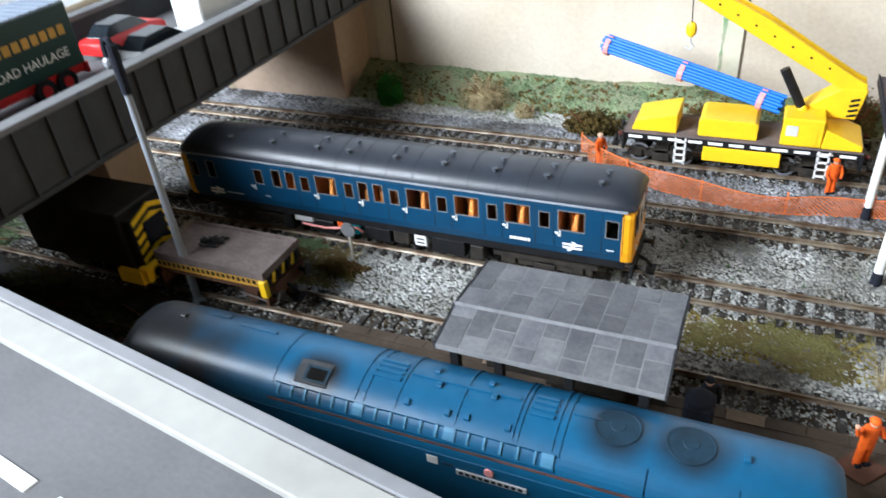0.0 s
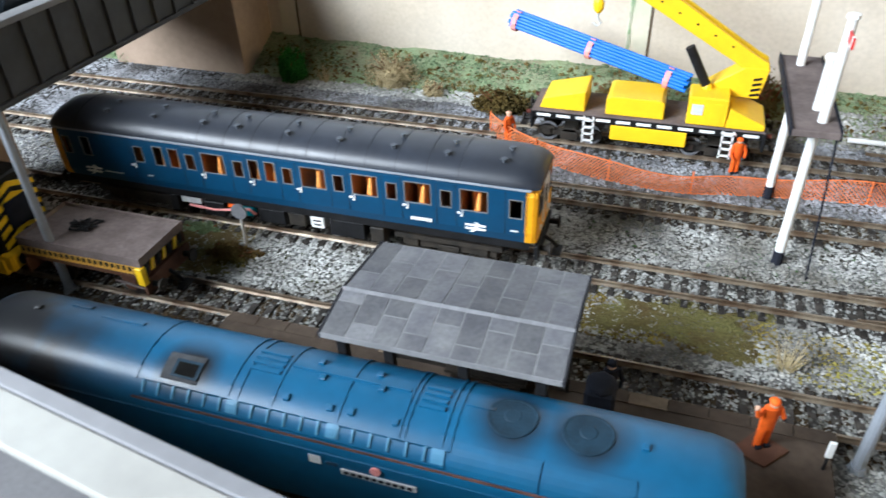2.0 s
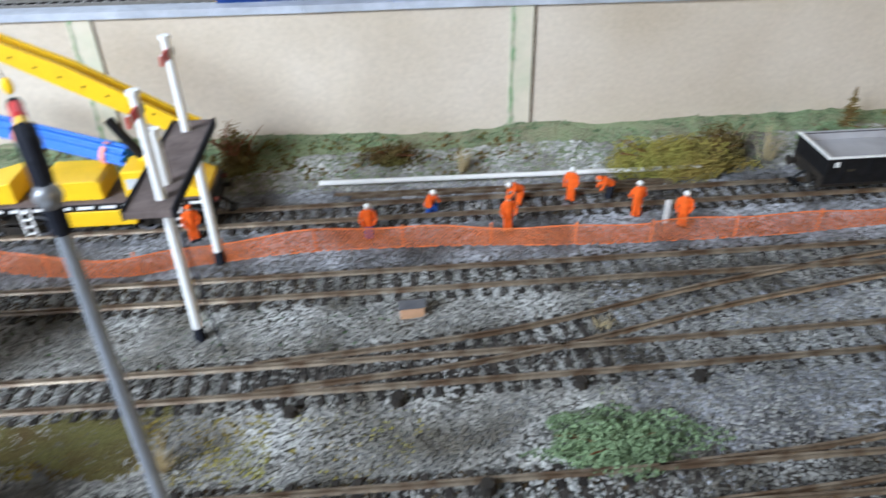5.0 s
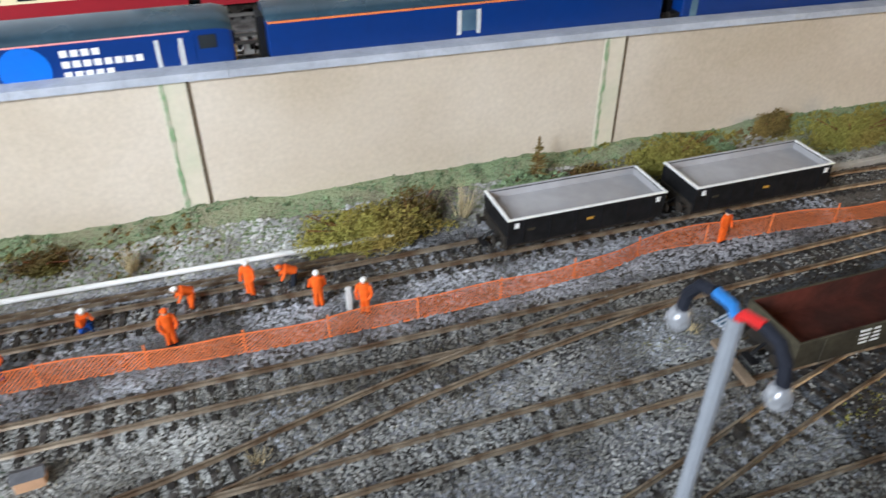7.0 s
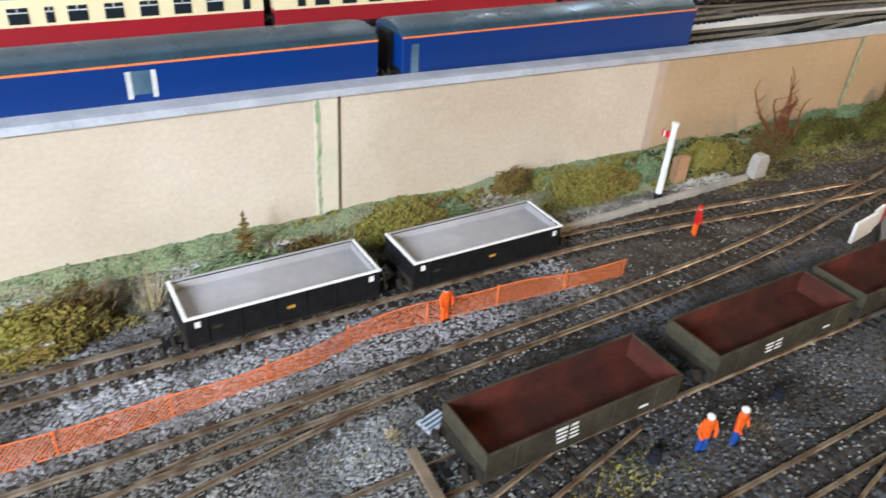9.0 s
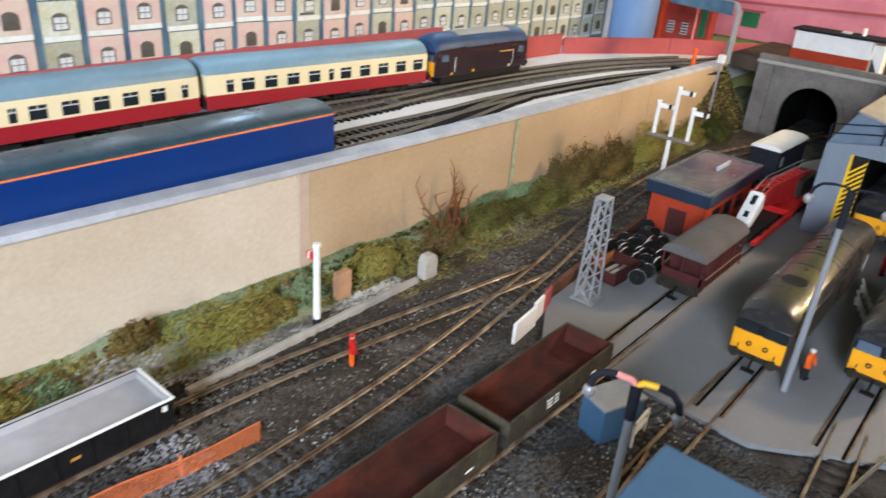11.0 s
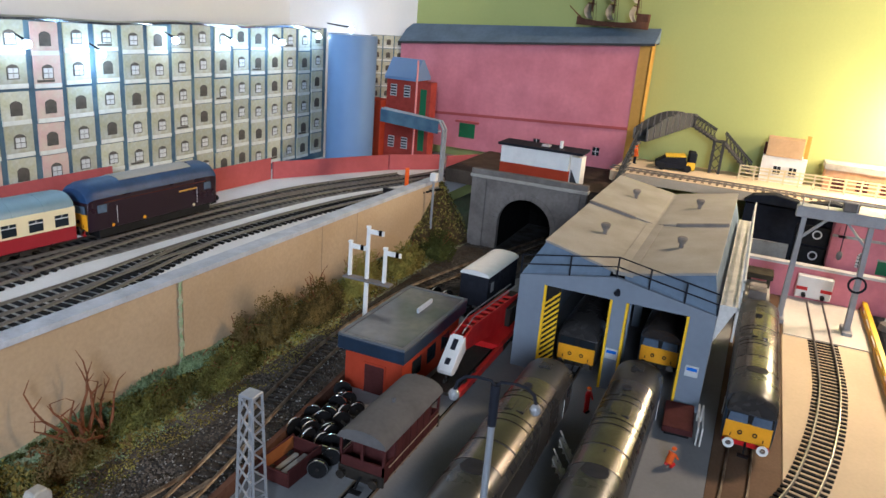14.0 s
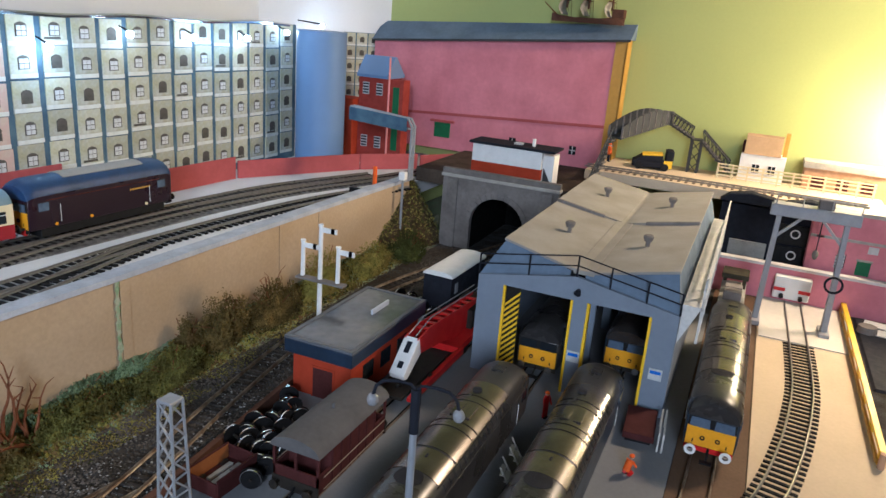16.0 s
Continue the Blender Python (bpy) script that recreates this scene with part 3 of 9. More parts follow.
def bank_z(x, y):
    """Ground height: flat ballast, rising as a rough bank to the foot of the long wall."""
    w = wall_y(x)
    edge = w - 42 if x < 700 else w - 36
    if x > 1180:
        edge = min(edge, 162)
    k = min(1, max(0, (y - edge) / max(8, w - edge)))
    n = noise.noise(Vector((x * 0.02, y * 0.03, 3.1))) * 2.5 + noise.noise(Vector((x * 0.09, y * 0.09, 7.7))) * 1.2
    return -4.2 + k * (17 + n * 1.5) + (0.25 * n if k == 0 else 0)


g = G()
xs = np.concatenate([np.linspace(-760, -300, 12), np.linspace(-290, 1600, 230), np.linspace(1610, 1768, 6)])
ys = np.concatenate([np.linspace(-345, -100, 16), np.linspace(-90, 150, 40), np.linspace(154, 240, 30)])
nx, ny = len(xs), len(ys)
g.v = [(float(x), float(y), bank_z(x, y)) for y in ys for x in xs]
g.f = [(j * nx + i, j * nx + i + 1, (j + 1) * nx + i + 1, (j + 1) * nx + i) for j in range(ny - 1) for i in range(nx - 1)]
cx = [((xs[i] + xs[i + 1]) / 2, (ys[j] + ys[j + 1]) / 2) for j in range(ny - 1) for i in range(nx - 1)]
g.m = [1 if y > (wall_y(x) - 44 if x < 700 else wall_y(x) - 38) else 2 if x < 560 + 25 * noise.noise(Vector((y * 0.05, 0, 0))) and x > -150 else 0 for x, y in cx]
solid("ground", g, [M["ballast_bed"], M["turf"], M["ballast_bed_pale"]], "ballasted baseboard with a green scattered bank by the wall", "ground", kind="structure", smooth=True)
solid("baseboard", G().box(-760, 1768, -345, 470, -60, -14), M["board"], "plywood baseboard under the layout", "baseboard", kind="structure")

# ballast: thousands of loose chippings
def chippings(name, boxes, m, label, seed, r0=0.35, r1=0.95, bank=False, zc=-4.0):
    rng = np.random.default_rng(seed)
    pts = []
    for x0, x1, y0, y1, n in boxes:
        pts.append(np.stack([rng.uniform(x0, x1, n), rng.uniform(y0, y1, n)], 1))
    p = np.concatenate(pts)
    n = len(p)
    z = np.array([bank_z(a, b) for a, b in p]) if bank else np.full(n, zc)
    r = rng.uniform(r0, r1, n) * rng.uniform(0.8, 1.25, n)
    base = np.array([(1, 0, 0), (0, 1, 0), (-1, 0, 0), (0, -1, 0), (0, 0, 0.8), (0, 0, -0.8)], float)
    v = base[None] * (1 + rng.uniform(-0.35, 0.35, (n, 6, 3)))
    a = rng.uniform(0, 6.28, n)
    c, s = np.cos(a)[:, None], np.sin(a)[:, None]
    v = np.stack([v[..., 0] * c - v[..., 1] * s, v[..., 0] * s + v[..., 1] * c, v[..., 2]], -1) * r[:, None, None]
    v += np.stack([p[:, 0], p[:, 1], z + r * 0.25], -1)[:, None]
    tri = np.array([(0, 1, 4), (1, 2, 4), (2, 3, 4), (3, 0, 4)])
    f = (tri[None] + 6 * np.arange(n)[:, None, None]).reshape(-1, 3)
    me = bpy.data.meshes.new(name)
    me.vertices.add(n * 6)
    me.vertices.foreach_set("co", (v * K).ravel())
    me.loops.add(f.size)
    me.loops.foreach_set("vertex_index", f.ravel().astype(np.int32))
    me.polygons.add(len(f))
    me.polygons.foreach_set("loop_start", np.arange(0, f.size, 3, dtype=np.int32))
    me.update(calc_edges=True)
    me.materials.append(m)
    return tagged(new(name, me), label, "ballast", kind="stuff")


chippings("ballast", [(-260, 330, -50, 0, 24000), (40, 420, 17, 64, 15000), (-330, 60, 17, 64, 9000), (160, 480, -125, -66, 15000), (-60, 480, -66, -48, 7000), (-60, 480, -2, 19, 8000), (-100, 480, 62, 82, 8000), (-330, 480, -42, 60, 9000)],
          M["ballast_stone"], "loose pale grey stone ballast chippings between the tracks", 4)
chippings("ballast", [(-330, 700, 82, 174, 53000), (330, 560, -66, 82, 42000), (420, 560, -150, -60, 14000), (-380, -200, 20, 190, 9000)], M["ballast_grey"],
          "bluish grey stone ballast chippings beside the running lines", 5, 0.45, 1.2)
chippings("ballast", [(700, 980, 64, 125, 13000), (690, 1250, 80, 168, 22000), (1250, 1560, 60, 176, 12000), (740, 980, -30, 64, 9000)], M["ballast_dirty"], "dirty brown ballast along the line to the tunnel", 12, 0.45, 1.2)
chippings("ballast", [(560, 720, 64, 84, 3000), (560, 980, -66, 64, 46000), (560, 900, -150, -60, 30000)], M["ballast_slate"], "dark bluish stone ballast chippings round the wagon sidings", 8, 0.45, 1.2)
chippings("ballast", [(-330, 560, -71, -43, 5200), (-330, 560, -5, 22, 4600), (-330, 700, 58, 86, 4200), (-330, 760, 125, 153, 4200), (330, 560, -70, 80, 15000), (560, 960, -70, 20, 2600), (180, 560, 10, 72, 2600), (700, 1250, 70, 150, 2200)], M["ballast_stone"], "stray ballast stones lying over the sleepers", 9, 0.4, 0.95, False, -2.75)
chippings("ballast", [(560, 960, -64, 62, 3500), (420, 900, -150, -64, 1500), (-330, 160, -74, -44, 4600), (100, 560, -76, -42, 3000), (-120, 200, 60, 84, 2500), (-330, 560, 126, 153, 3500)], M["earth"], "brown earth and cinders trodden into the ballast", 10, 0.5, 1.4)
# rough stones on the lower bank
chippings("ballast", [(180, 720, 166, 196, 9000), (-230, 180, 172, 186, 4500), (720, 900, 160, 172, 2000)], M["ballast_stone"], "rough grey stones scattered on the foot of the bank", 6, 0.5, 1.6, True)


# ------------------------------------------------------------------ track
def along(pts, step=4.0):
    """A smooth line through points, cut into short even steps."""
    out = []
    P = [Vector((*p, 0)) for p in pts]
    P = [P[0] * 2 - P[1]] + P + [P[-1] * 2 - P[-2]]
    for a, b, c, d in zip(P, P[1:], P[2:], P[3:]):
        n = max(1, int((c - b).length / step))
        for i in range(n):
            t = i / n
            out.append(0.5 * ((2 * b) + (c - a) * t + (2 * a - 5 * b + 4 * c - d) * t * t + (3 * b - a - 3 * c + d) * t ** 3))
    out.append(P[-2])
    return out


SLEEPER = {}


def track(pts, label, z=0.0, rail="rail_steel", sleepers=True, pitch=7.9, group="railway tracks", skip=(), wood="sleeper"):
    line = along(pts, 8.0)
    t = thing("railway_track", line[0].x, line[0].y, z, 0, label, "track", group)
    o = line[0]
    dirs = [((line[min(i + 1, len(line) - 1)] - line[max(i - 1, 0)])).normalized() for i in range(len(line))]
    for side in (-8.25, 8.25):
        g = G()
        secs = []
        for p, d in zip(line, dirs):
            nrm = Vector((-d.y, d.x, 0))
            c = p - o + nrm * side
            prof = [(-1.0, -2.4), (1.0, -2.4), (0.3, -1.6), (0.3, -0.7), (0.5, -0.5), (0.5, 0), (-0.5, 0), (-0.5, -0.5), (-0.3, -0.7), (-0.3, -1.6)]
            secs.append([(c.x + nrm.x * u, c.y + nrm.y * u, w) for u, w in prof])
        g.loft(secs)
        part("rail", g, M[rail], t)
    if sleepers:
        if wood not in SLEEPER:
            SLEEPER[wood] = mesh_of("sleeper", G().prism([(-1.7, -4.6), (1.7, -4.6), (1.5, -2.7), (-1.5, -2.7)], -14, 14, "y"), M[wood])
        dist, want, count = 0.0, 0.0, 0
        for (p, d), q in zip(zip(line, dirs), line[1:]):
            L = (q - p).length
            while want < dist + L and count < 300:
                c = p.lerp(q, (want - dist) / L) - o
                want += pitch
                if any(a < c.x + o.x < b for a, b in skip):
                    continue
                s = new("sleeper", SLEEPER[wood])
                s.parent = t
                s.matrix_basis = pose(c.x * K, c.y * K, 0, 0, 0, math.degrees(math.atan2(d.y, d.x)) + random.uniform(-1.2, 1.2))
                count += 1
            dist += L
    return t


track([(-330, -57), (60, -57), (420, -57), (700, -58), (960, -60)], "weathered rusty track on dark sleepers in pale ballast")
track([(-330, 8.2), (60, 8.2), (300, 9), (560, 12), (960, 6)], "weathered track with brown rails through the middle of the yard")
track([(-500, 72), (-100, 72.5), (300, 72), *TUNNEL_LINE], "running line curving past the depot into the tunnel", pitch=8.4)
track(BACK_LINE, "far running line along the grassy bank")
track([(180, 10), (290, 22), (400, 48), (520, 68), (580, 72)], "crossover track joining two lines by points")
track([(330, -57), (430, -48), (560, -14), (640, 4)], "crossover track with worn points in the yard", pitch=9)
track([(-330, -137), (150, -136), (240, -136)], "platform line under the blue locomotive")
track([(430, -140), (620, -100), (760, -72), (860, -61)], "curving siding track with rusty rails at the depot throat", pitch=9)
track([(560, -150), (800, -136), (960, -128)], "siding track leading to the depot", pitch=9)
g = G()
g.box(0, 29, -0.5, 0.5, -3.6, -1.8)
solid("spare_rail", g, M["black"], "short dark length of rail lying loose on the ballast", "rail", at=(376, 51, 0, 14))

# ------------------------------------------------------------------ long retaining wall, panel by panel
wall = thing("wall_retaining", 0, 0, 0, 0, "long buff rendered retaining wall with piers and grey coping", "wall", kind="structure")
POSTS = [-450, -196, 66, 320.5, 582, 841, 1083, 1268, 1338, 1540]


def wall_top(x):
    """Top of the coping: the wall drops slightly towards the tunnel."""
    return float(np.interp(x, (-430, 290, 460, 590, 860, 1080, 1350, 1540), (93, 93.5, 91.6, 90.4, 86.4, 85.5, 84.4, 83)))



for a, b in zip(POSTS, POSTS[1:]):
    g = G().loft([[(x, wall_y(x), -8), (x, wall_y(x) + 9, -8), (x, wall_y(x) + 9, wall_top(x) - 4), (x, wall_y(x), wall_top(x) - 4)] for x in np.linspace(a + 0.6, b - 0.6, 6)])
    # beyond x 841 the tan also holds the daylight's falloff along the wall
    part("panel", g, M["wall_buff" if b < 850 else "wall_tan_dimmed"], wall, "" if b < 850 else "tan rendered panel, darkened for the fading light")
for x in POSTS[1:-1]:
    if x == 1268:
        continue
    y = wall_y(x)
    if x > 800:
        part("pier", G().box(x - 4, x + 5, y - 0.6, y + 3, -6, wall_top(x) - 4.6), M["pier_pink" if x < 900 else "wall_tan_dimmed"], wall, "faint flat pier")
        continue
    part("pier", G().box(x - 7, x + 7, y - 0.7, y + 3, -6, wall_top(x) - 4.6), M["wall_pier"], wall, "buff pier with green algae")
    part("joint", G().box(x + 7, x + 8.6, y - 0.7, y + 2, -6, wall_top(x) - 4.6), M["joint_dark"], wall)
for x in (66, 320.5, 582, 1081):
    y = wall_y(x)
    rng = random.Random(int(x))
    big = 1.4 if x > 1000 else 0.8
    zs = list(np.linspace(wall_top(x) - 5, 10, 26))
    left = [(x - 5 - rng.uniform(0.4, 2.2) * big, z) for z in zs]
    right = [(x - 5 + rng.uniform(0.2, 2.4) * big, z) for z in zs]
    g = G()
    g.v = [(px_, y - 0.95 + dy, pz_) for dy in (0, 0.2) for row in (left, right) for px_, pz_ in row]
    n_ = len(zs)
    g.f = [(i, i + 1, n_ + i + 1, n_ + i) for i in range(n_ - 1)] + [(2 * n_ + i, 3 * n_ + i, 3 * n_ + i + 1, 2 * n_ + i + 1) for i in range(n_ - 1)]
    g.f += [(i, 2 * n_ + i, 2 * n_ + i + 1, i + 1) for i in range(n_ - 1)] + [(n_ + i, n_ + i + 1, 3 * n_ + i + 1, 3 * n_ + i) for i in range(n_ - 1)]
    g.m = [0] * len(g.f)
    part("algae_streak", g, M["moss_stain"], wall)
x = -430.0
while x < 1535:
    w = 52
    y0, y1 = wall_y(x), wall_y(x + w)
    za, zb = wall_top(x), wall_top(x + w)
    g = G()
    g.add([(x + 0.08, y0 - 2.6, za - 4.2), (x + w - 0.08, y1 - 2.6, zb - 4.2), (x + w - 0.08, y1 + 11, zb - 4.2), (x + 0.08, y0 + 11, za - 4.2),
           (x + 0.08, y0 - 2.6, za), (x + w - 0.08, y1 - 2.6, zb), (x + w - 0.08, y1 + 11, zb), (x + 0.08, y0 + 11, za)],
          [(0, 1, 5, 4), (1, 2, 6, 5), (2, 3, 7, 6), (3, 0, 4, 7), (4, 5, 6, 7), (0, 3, 2, 1)])
    part("coping_stone", g, M["coping"], wall)
    x += w

# upper level
DECK = 70.0
g = G()
g.prism([(-760, wall_y(-760) + 6)] + [(p[0], p[1] + 6) for p in WALL] + [(1560, 202), (1768, 202), (1768, 468), (-760, 468)], 52, DECK, "z")
solid("upper_deck", g, M["deck_grey"], "grey upper level carrying the main line above the wall", "deck", kind="structure")
UZ = DECK + 4.4
BACK = [(56, 383), (318, 382), (580, 380), (842, 376.5), (940, 366), (1040, 354), (1120, 345), (1260, 335), (1330, 328), (1420, 312), (1560, 262)]
for k, pts in enumerate((BACK, [(p[0], p[1] - 24) for p in BACK])):
    line = along(pts, 20.0)
    g = G()
    secs = []
    for i, p in enumerate(line):
        d = (line[min(i + 1, len(line) - 1)] - line[max(i - 1, 0)]).normalized()
        nrm = Vector((-d.y, d.x, 0))
        secs.append([(p.x + nrm.x * u, p.y + nrm.y * u, z) for u, z in ((-17.2, DECK - 1), (17.2, DECK - 1), (15.4, DECK + 1.3 + 0.05 * k), (-15.4, DECK + 1.3 + 0.05 * k))])
    solid("track_bed", g.loft(secs), M["upper_ballast"], "dark fine ballast bed under the upper track", "ballast", kind="structure")
track([(100, 240), (600, 240), (930, 239), (1040, 247), (1130, 262), (1180, 267)], "upper siding track beside the wall", UZ, "bright_rail", wood="sleeper_black")
track([(100, 276), (860, 272), (1050, 268), (1150, 270), (1300, 258), (1420, 236), (1530, 198)], "upper loop track joined by points near the wall", UZ, "bright_rail", wood="sleeper_black")
track([(-300, 320), (900, 318), (1050, 322), (1180, 325), (1300, 313), (1420, 288), (1560, 240), (1660, 215)], "upper main line track curving away to the station", UZ, "bright_rail", wood="sleeper_black")
track(BACK, "upper back track under the passenger train", UZ, "bright_rail", wood="sleeper_black")

# printed fence of red boards behind the upper line
for a, b, ya, yb, h in ((560, 1202, 405, 401, 48), (1282, 1428, 389, 380, 27), (1431, 1585, 378, 296, 22), (1587, 1649, 295, 238, 22), (1652, 1701, 234, 204, 20)):
    solid("board_fence", G().add([(a, ya, DECK), (b, yb, DECK), (b, yb + 2, DECK), (a, ya + 2, DECK), (a, ya, DECK + h), (b, yb, DECK + h), (b, yb + 2, DECK + h), (a, ya + 2, DECK + h)],
                                 [(0, 1, 5, 4), (1, 2, 6, 5), (2, 3, 7, 6), (3, 0, 4, 7), (4, 5, 6, 7)]), M["fence_pink"],
          "red brick-paper boarding behind the upper tracks", "fence", "brick boards behind the upper tracks")


# ------------------------------------------------------------------ rolling stock
def body_profile(w, z0, zc, zr, roof_only=False, n=7):
    """Cross-section (y, z): flat sides with a slight tumblehome and an arched roof."""
    h = w / 2
    arc = [(h * math.cos(a) * 0.985, zc + (zr - zc) * math.sin(a)) for a in np.linspace(0.0, math.pi, n + 2)]
    if roof_only:
        return arc
    return [(-h * 0.97, z0), (h * 0.97, z0), (h, z0 + 9)] + arc + [(-h, z0 + 9)]


def bogie(parent, x, wheels=2, base=34, r=6.2):
    b = part("bogie", G().box(x - base / 2 - 6, x + base / 2 + 6, -10.5, -9.3, 4, 8.5).box(x - base / 2 - 6, x + base / 2 + 6, 9.3, 10.5, 4, 8.5)
             .box(x - 4, x + 4, -10.5, 10.5, 5, 9).box(x - 5, x + 5, -11.4, -10.5, 2.2, 7).box(x - 5, x + 5, 10.5, 11.4, 2.2, 7), M["oily_black"], parent, bevel=0.2)
    for i in range(wheels):
        wx = x - base / 2 + base * i / max(1, wheels - 1)
        for s in (-1, 1):
            g = G().cyl((wx, s * 7.4, r), (wx, s * 9.0, r), r, n=14)
            part("wheel", g, M["oily_black"], b)
            part("axlebox", G().box(wx - 2, wx + 2, s * 10.9 - 0.8, s * 10.9 + 0.8, r - 2, r + 2.2), M["oily_black"], b, bevel=0.2)
    return b


def buffers(parent, x, s, beam="black", pad="oily_black", y=11.4, z=14, top=3.2):
    part("buffer_beam", G().box(x - 0.8, x + 0.8, -16, 16, z - 4, z + top), M[beam], parent, bevel=0.2)
    for k in (-1, 1):
        g = G().cyl((x, k * y, z), (x + s * 5, k * y, z), 1.3, n=8).cyl((x + s * 5, k * y, z), (x + s * 6, k * y, z), 3.0, n=12)
        part("buffer", g, M[pad], parent)
    part("coupling", G().tube([(x, 0, z - 1), (x + s * 4, 0, z - 3), (x + s * 7, 0, z - 6)], 0.9).box(x + s * 5, x + s * 9, -4, 4, z - 8.5, z - 7.5), M["black"], parent)


def roof_band(x0, x1, w, zc, zr, lift, n=14):
    """A thin raised hoop over an arched roof."""
    top = [(w / 2 * 0.985 * math.cos(a), zc + (zr - zc) * math.sin(a) + lift) for a in np.linspace(0.12, math.pi - 0.12, n)]
    sec = top + [(y, z - 0.8) for y, z in reversed(top)]
    return G().loft([[(x, y, z) for y, z in sec] for x in (x0, x1)])


def unit_railcar():
    """Single blue diesel railcar with yellow ends."""
    t = thing("diesel_railcar", -205.5, 8.6, 0, 0, "blue single-car diesel railcar with yellow ends and dark grey roof", "railcar")
    L, h, z0, zc, zr = 252.5, 17.4, 19.2, 46.2, 56.0
    part("underframe", G().box(4, L - 4, -13, 13, 13, 17), M["black"], t)
    part("solebar", G().box(3, L - 3, -h + 1.2, -h + 2.4, 15.5, z0).box(3, L - 3, h - 2.4, h - 1.2, 15.5, z0), M["black"], t)
    # window bays: centre, width, foot, head
    wide, door, bay = (12.6, 32.4, 43.2), (5.2, 32.6, 41.2), (5.6, 32.5, 43.0)
    wins = [(c, *k) for c, k in ((8.6, (5.2, 32.4, 42)), (20.8, bay), (52.5, (5.4, 32.8, 41.6)), (64.2, bay), (73, bay), (82, door), (95, wide), (108.5, door), (117, bay), (125.7, bay), (134.6, door),
                                 (147.8, wide), (160.5, door), (173.4, wide), (186.4, door), (198.8, wide), (211.9, door), (224.6, wide), (243.2, (6.0, 31.8, 41.2)))]
    zl, zh = 31.0, 44.0
    for s in (-1, 1):
        ya, yb = (-h, -h + 0.9) if s < 0 else (h - 0.9, h)
        g = G()
        foot = lambda a, b: g.add([(x, s * (h - d), z) for x in (a, b) for d, z in ((1.3, z0), (0.25, z0 + 4), (0, zl), (0.9, zl), (1.15, z0 + 4), (2.2, z0))],
                                  [(0, 1, 7, 6), (1, 2, 8, 7), (2, 3, 9, 8), (3, 4, 10, 9), (4, 5, 11, 10), (5, 0, 6, 11), (0, 5, 4, 1), (1, 4, 3, 2), (6, 7, 10, 11), (7, 8, 9, 10)])
        foot(5.2, L - 5.2)
        g.box(5.2, L - 5.2, ya, yb, zh, zc + 0.8)
        edge = 5.2
        for c, w, lo, hi in wins:
            g.box(edge, c - w / 2, ya, yb, zl, zh)
            g.box(c - w / 2, c + w / 2, ya, yb, zl, lo).box(c - w / 2, c + w / 2, ya, yb, hi, zh)
            edge = c + w / 2
        g.box(edge, L - 5.2, ya, yb, zl, zh)
        part("body_side", g, M["rail_blue"], t)
    prof = body_profile(2 * h + 0.8, 0, zc, zr, True, 15)
    part("roof", G().loft([[(x, y * k, zc + (z - zc) * kz) for y, z in prof] for x, k, kz in ((-0.6, 0.84, 0.42), (1.2, 0.91, 0.66), (4.5, 0.97, 0.87), (10, 0.995, 0.97), (17, 1, 1), (L - 17, 1, 1), (L - 10, 0.995, 0.97), (L - 4.5, 0.97, 0.87), (L - 1.2, 0.91, 0.66), (L + 0.6, 0.84, 0.42))]), M["railcar_roof"], t, smooth=True)
    for s in (-1, 1):
        # the gutter's bright reflection is put into its pale colour
        part("gutter_line", G().box(3, L - 3, s * h - 0.45, s * h + 0.45, zc - 0.2, zc + 0.7), M["gutter_highlight"], t, "gutter edge with its highlight painted pale")
    for i in range(11):
        x = 88 + i * 14.4 if i < 10 else 17.5
        part("roof_rib", roof_band(x - 0.3, x + 0.3, 2 * h + 0.8, zc, zr, 0.16), M["roof_dark"], t)
    for i, x in enumerate((61, 89, 107.5, 134, 160, 186, 211, 236, 34)):
        part("roof_vent", G().cyl((x, -9.5, 53.6), (x, -9.8, 55.7), 0.8, n=8).cyl((x, -9.8, 55.4), (x, -9.9, 56.4), 1.35, n=8), M["vent_grey"], t)
        part("roof_vent", G().cyl((x + 1.5, -1.2, 55.4), (x + 1.5, -1.2, 57.0), 0.8, n=8).cyl((x + 1.5, -1.2, 56.8), (x + 1.5, -1.2, 57.7), 1.35, n=8), M["vent_grey"], t)
    for s in (-1, 1):
        for c, w, lo, hi in wins:
            y = s * (h - 0.6)
            ob = part("window", G().box(c - w / 2, c + w / 2, y - 0.12, y + 0.12, lo, hi), M["glass"], t)
            ob.visible_shadow = False
            fr = G()
            for a, b, c0, d in ((c - w / 2 - .1, c + w / 2 + .1, lo - .1, lo + .35), (c - w / 2 - .1, c + w / 2 + .1, hi - .35, hi + .1), (c - w / 2 - .1, c - w / 2 + .35, lo + .35, hi - .35), (c + w / 2 - .35, c + w / 2 + .1, lo + .35, hi - .35)):
                fr.box(a, b, s * h - 0.14, s * h + 0.14, c0, d)
            part("window_frame", fr, M["frame_grey"], t, "dull metal window frame")
        for x in (46.5, 86.8, 113.5, 138.5, 165.5, 191.5, 217):
            part("door_handle", G().box(x, x + 1.6, s * h - 0.35, s * h + 0.35, 30.4, 31.4).box(x + 2.2, x + 2.7, s * h - 0.4, s * h + 0.4, 29.4, 32.2).box(x + 1.4, x + 2.7, s * h - 0.4, s * h + 0.4, 29.2, 29.8), M["white"], t, "white grab handle")
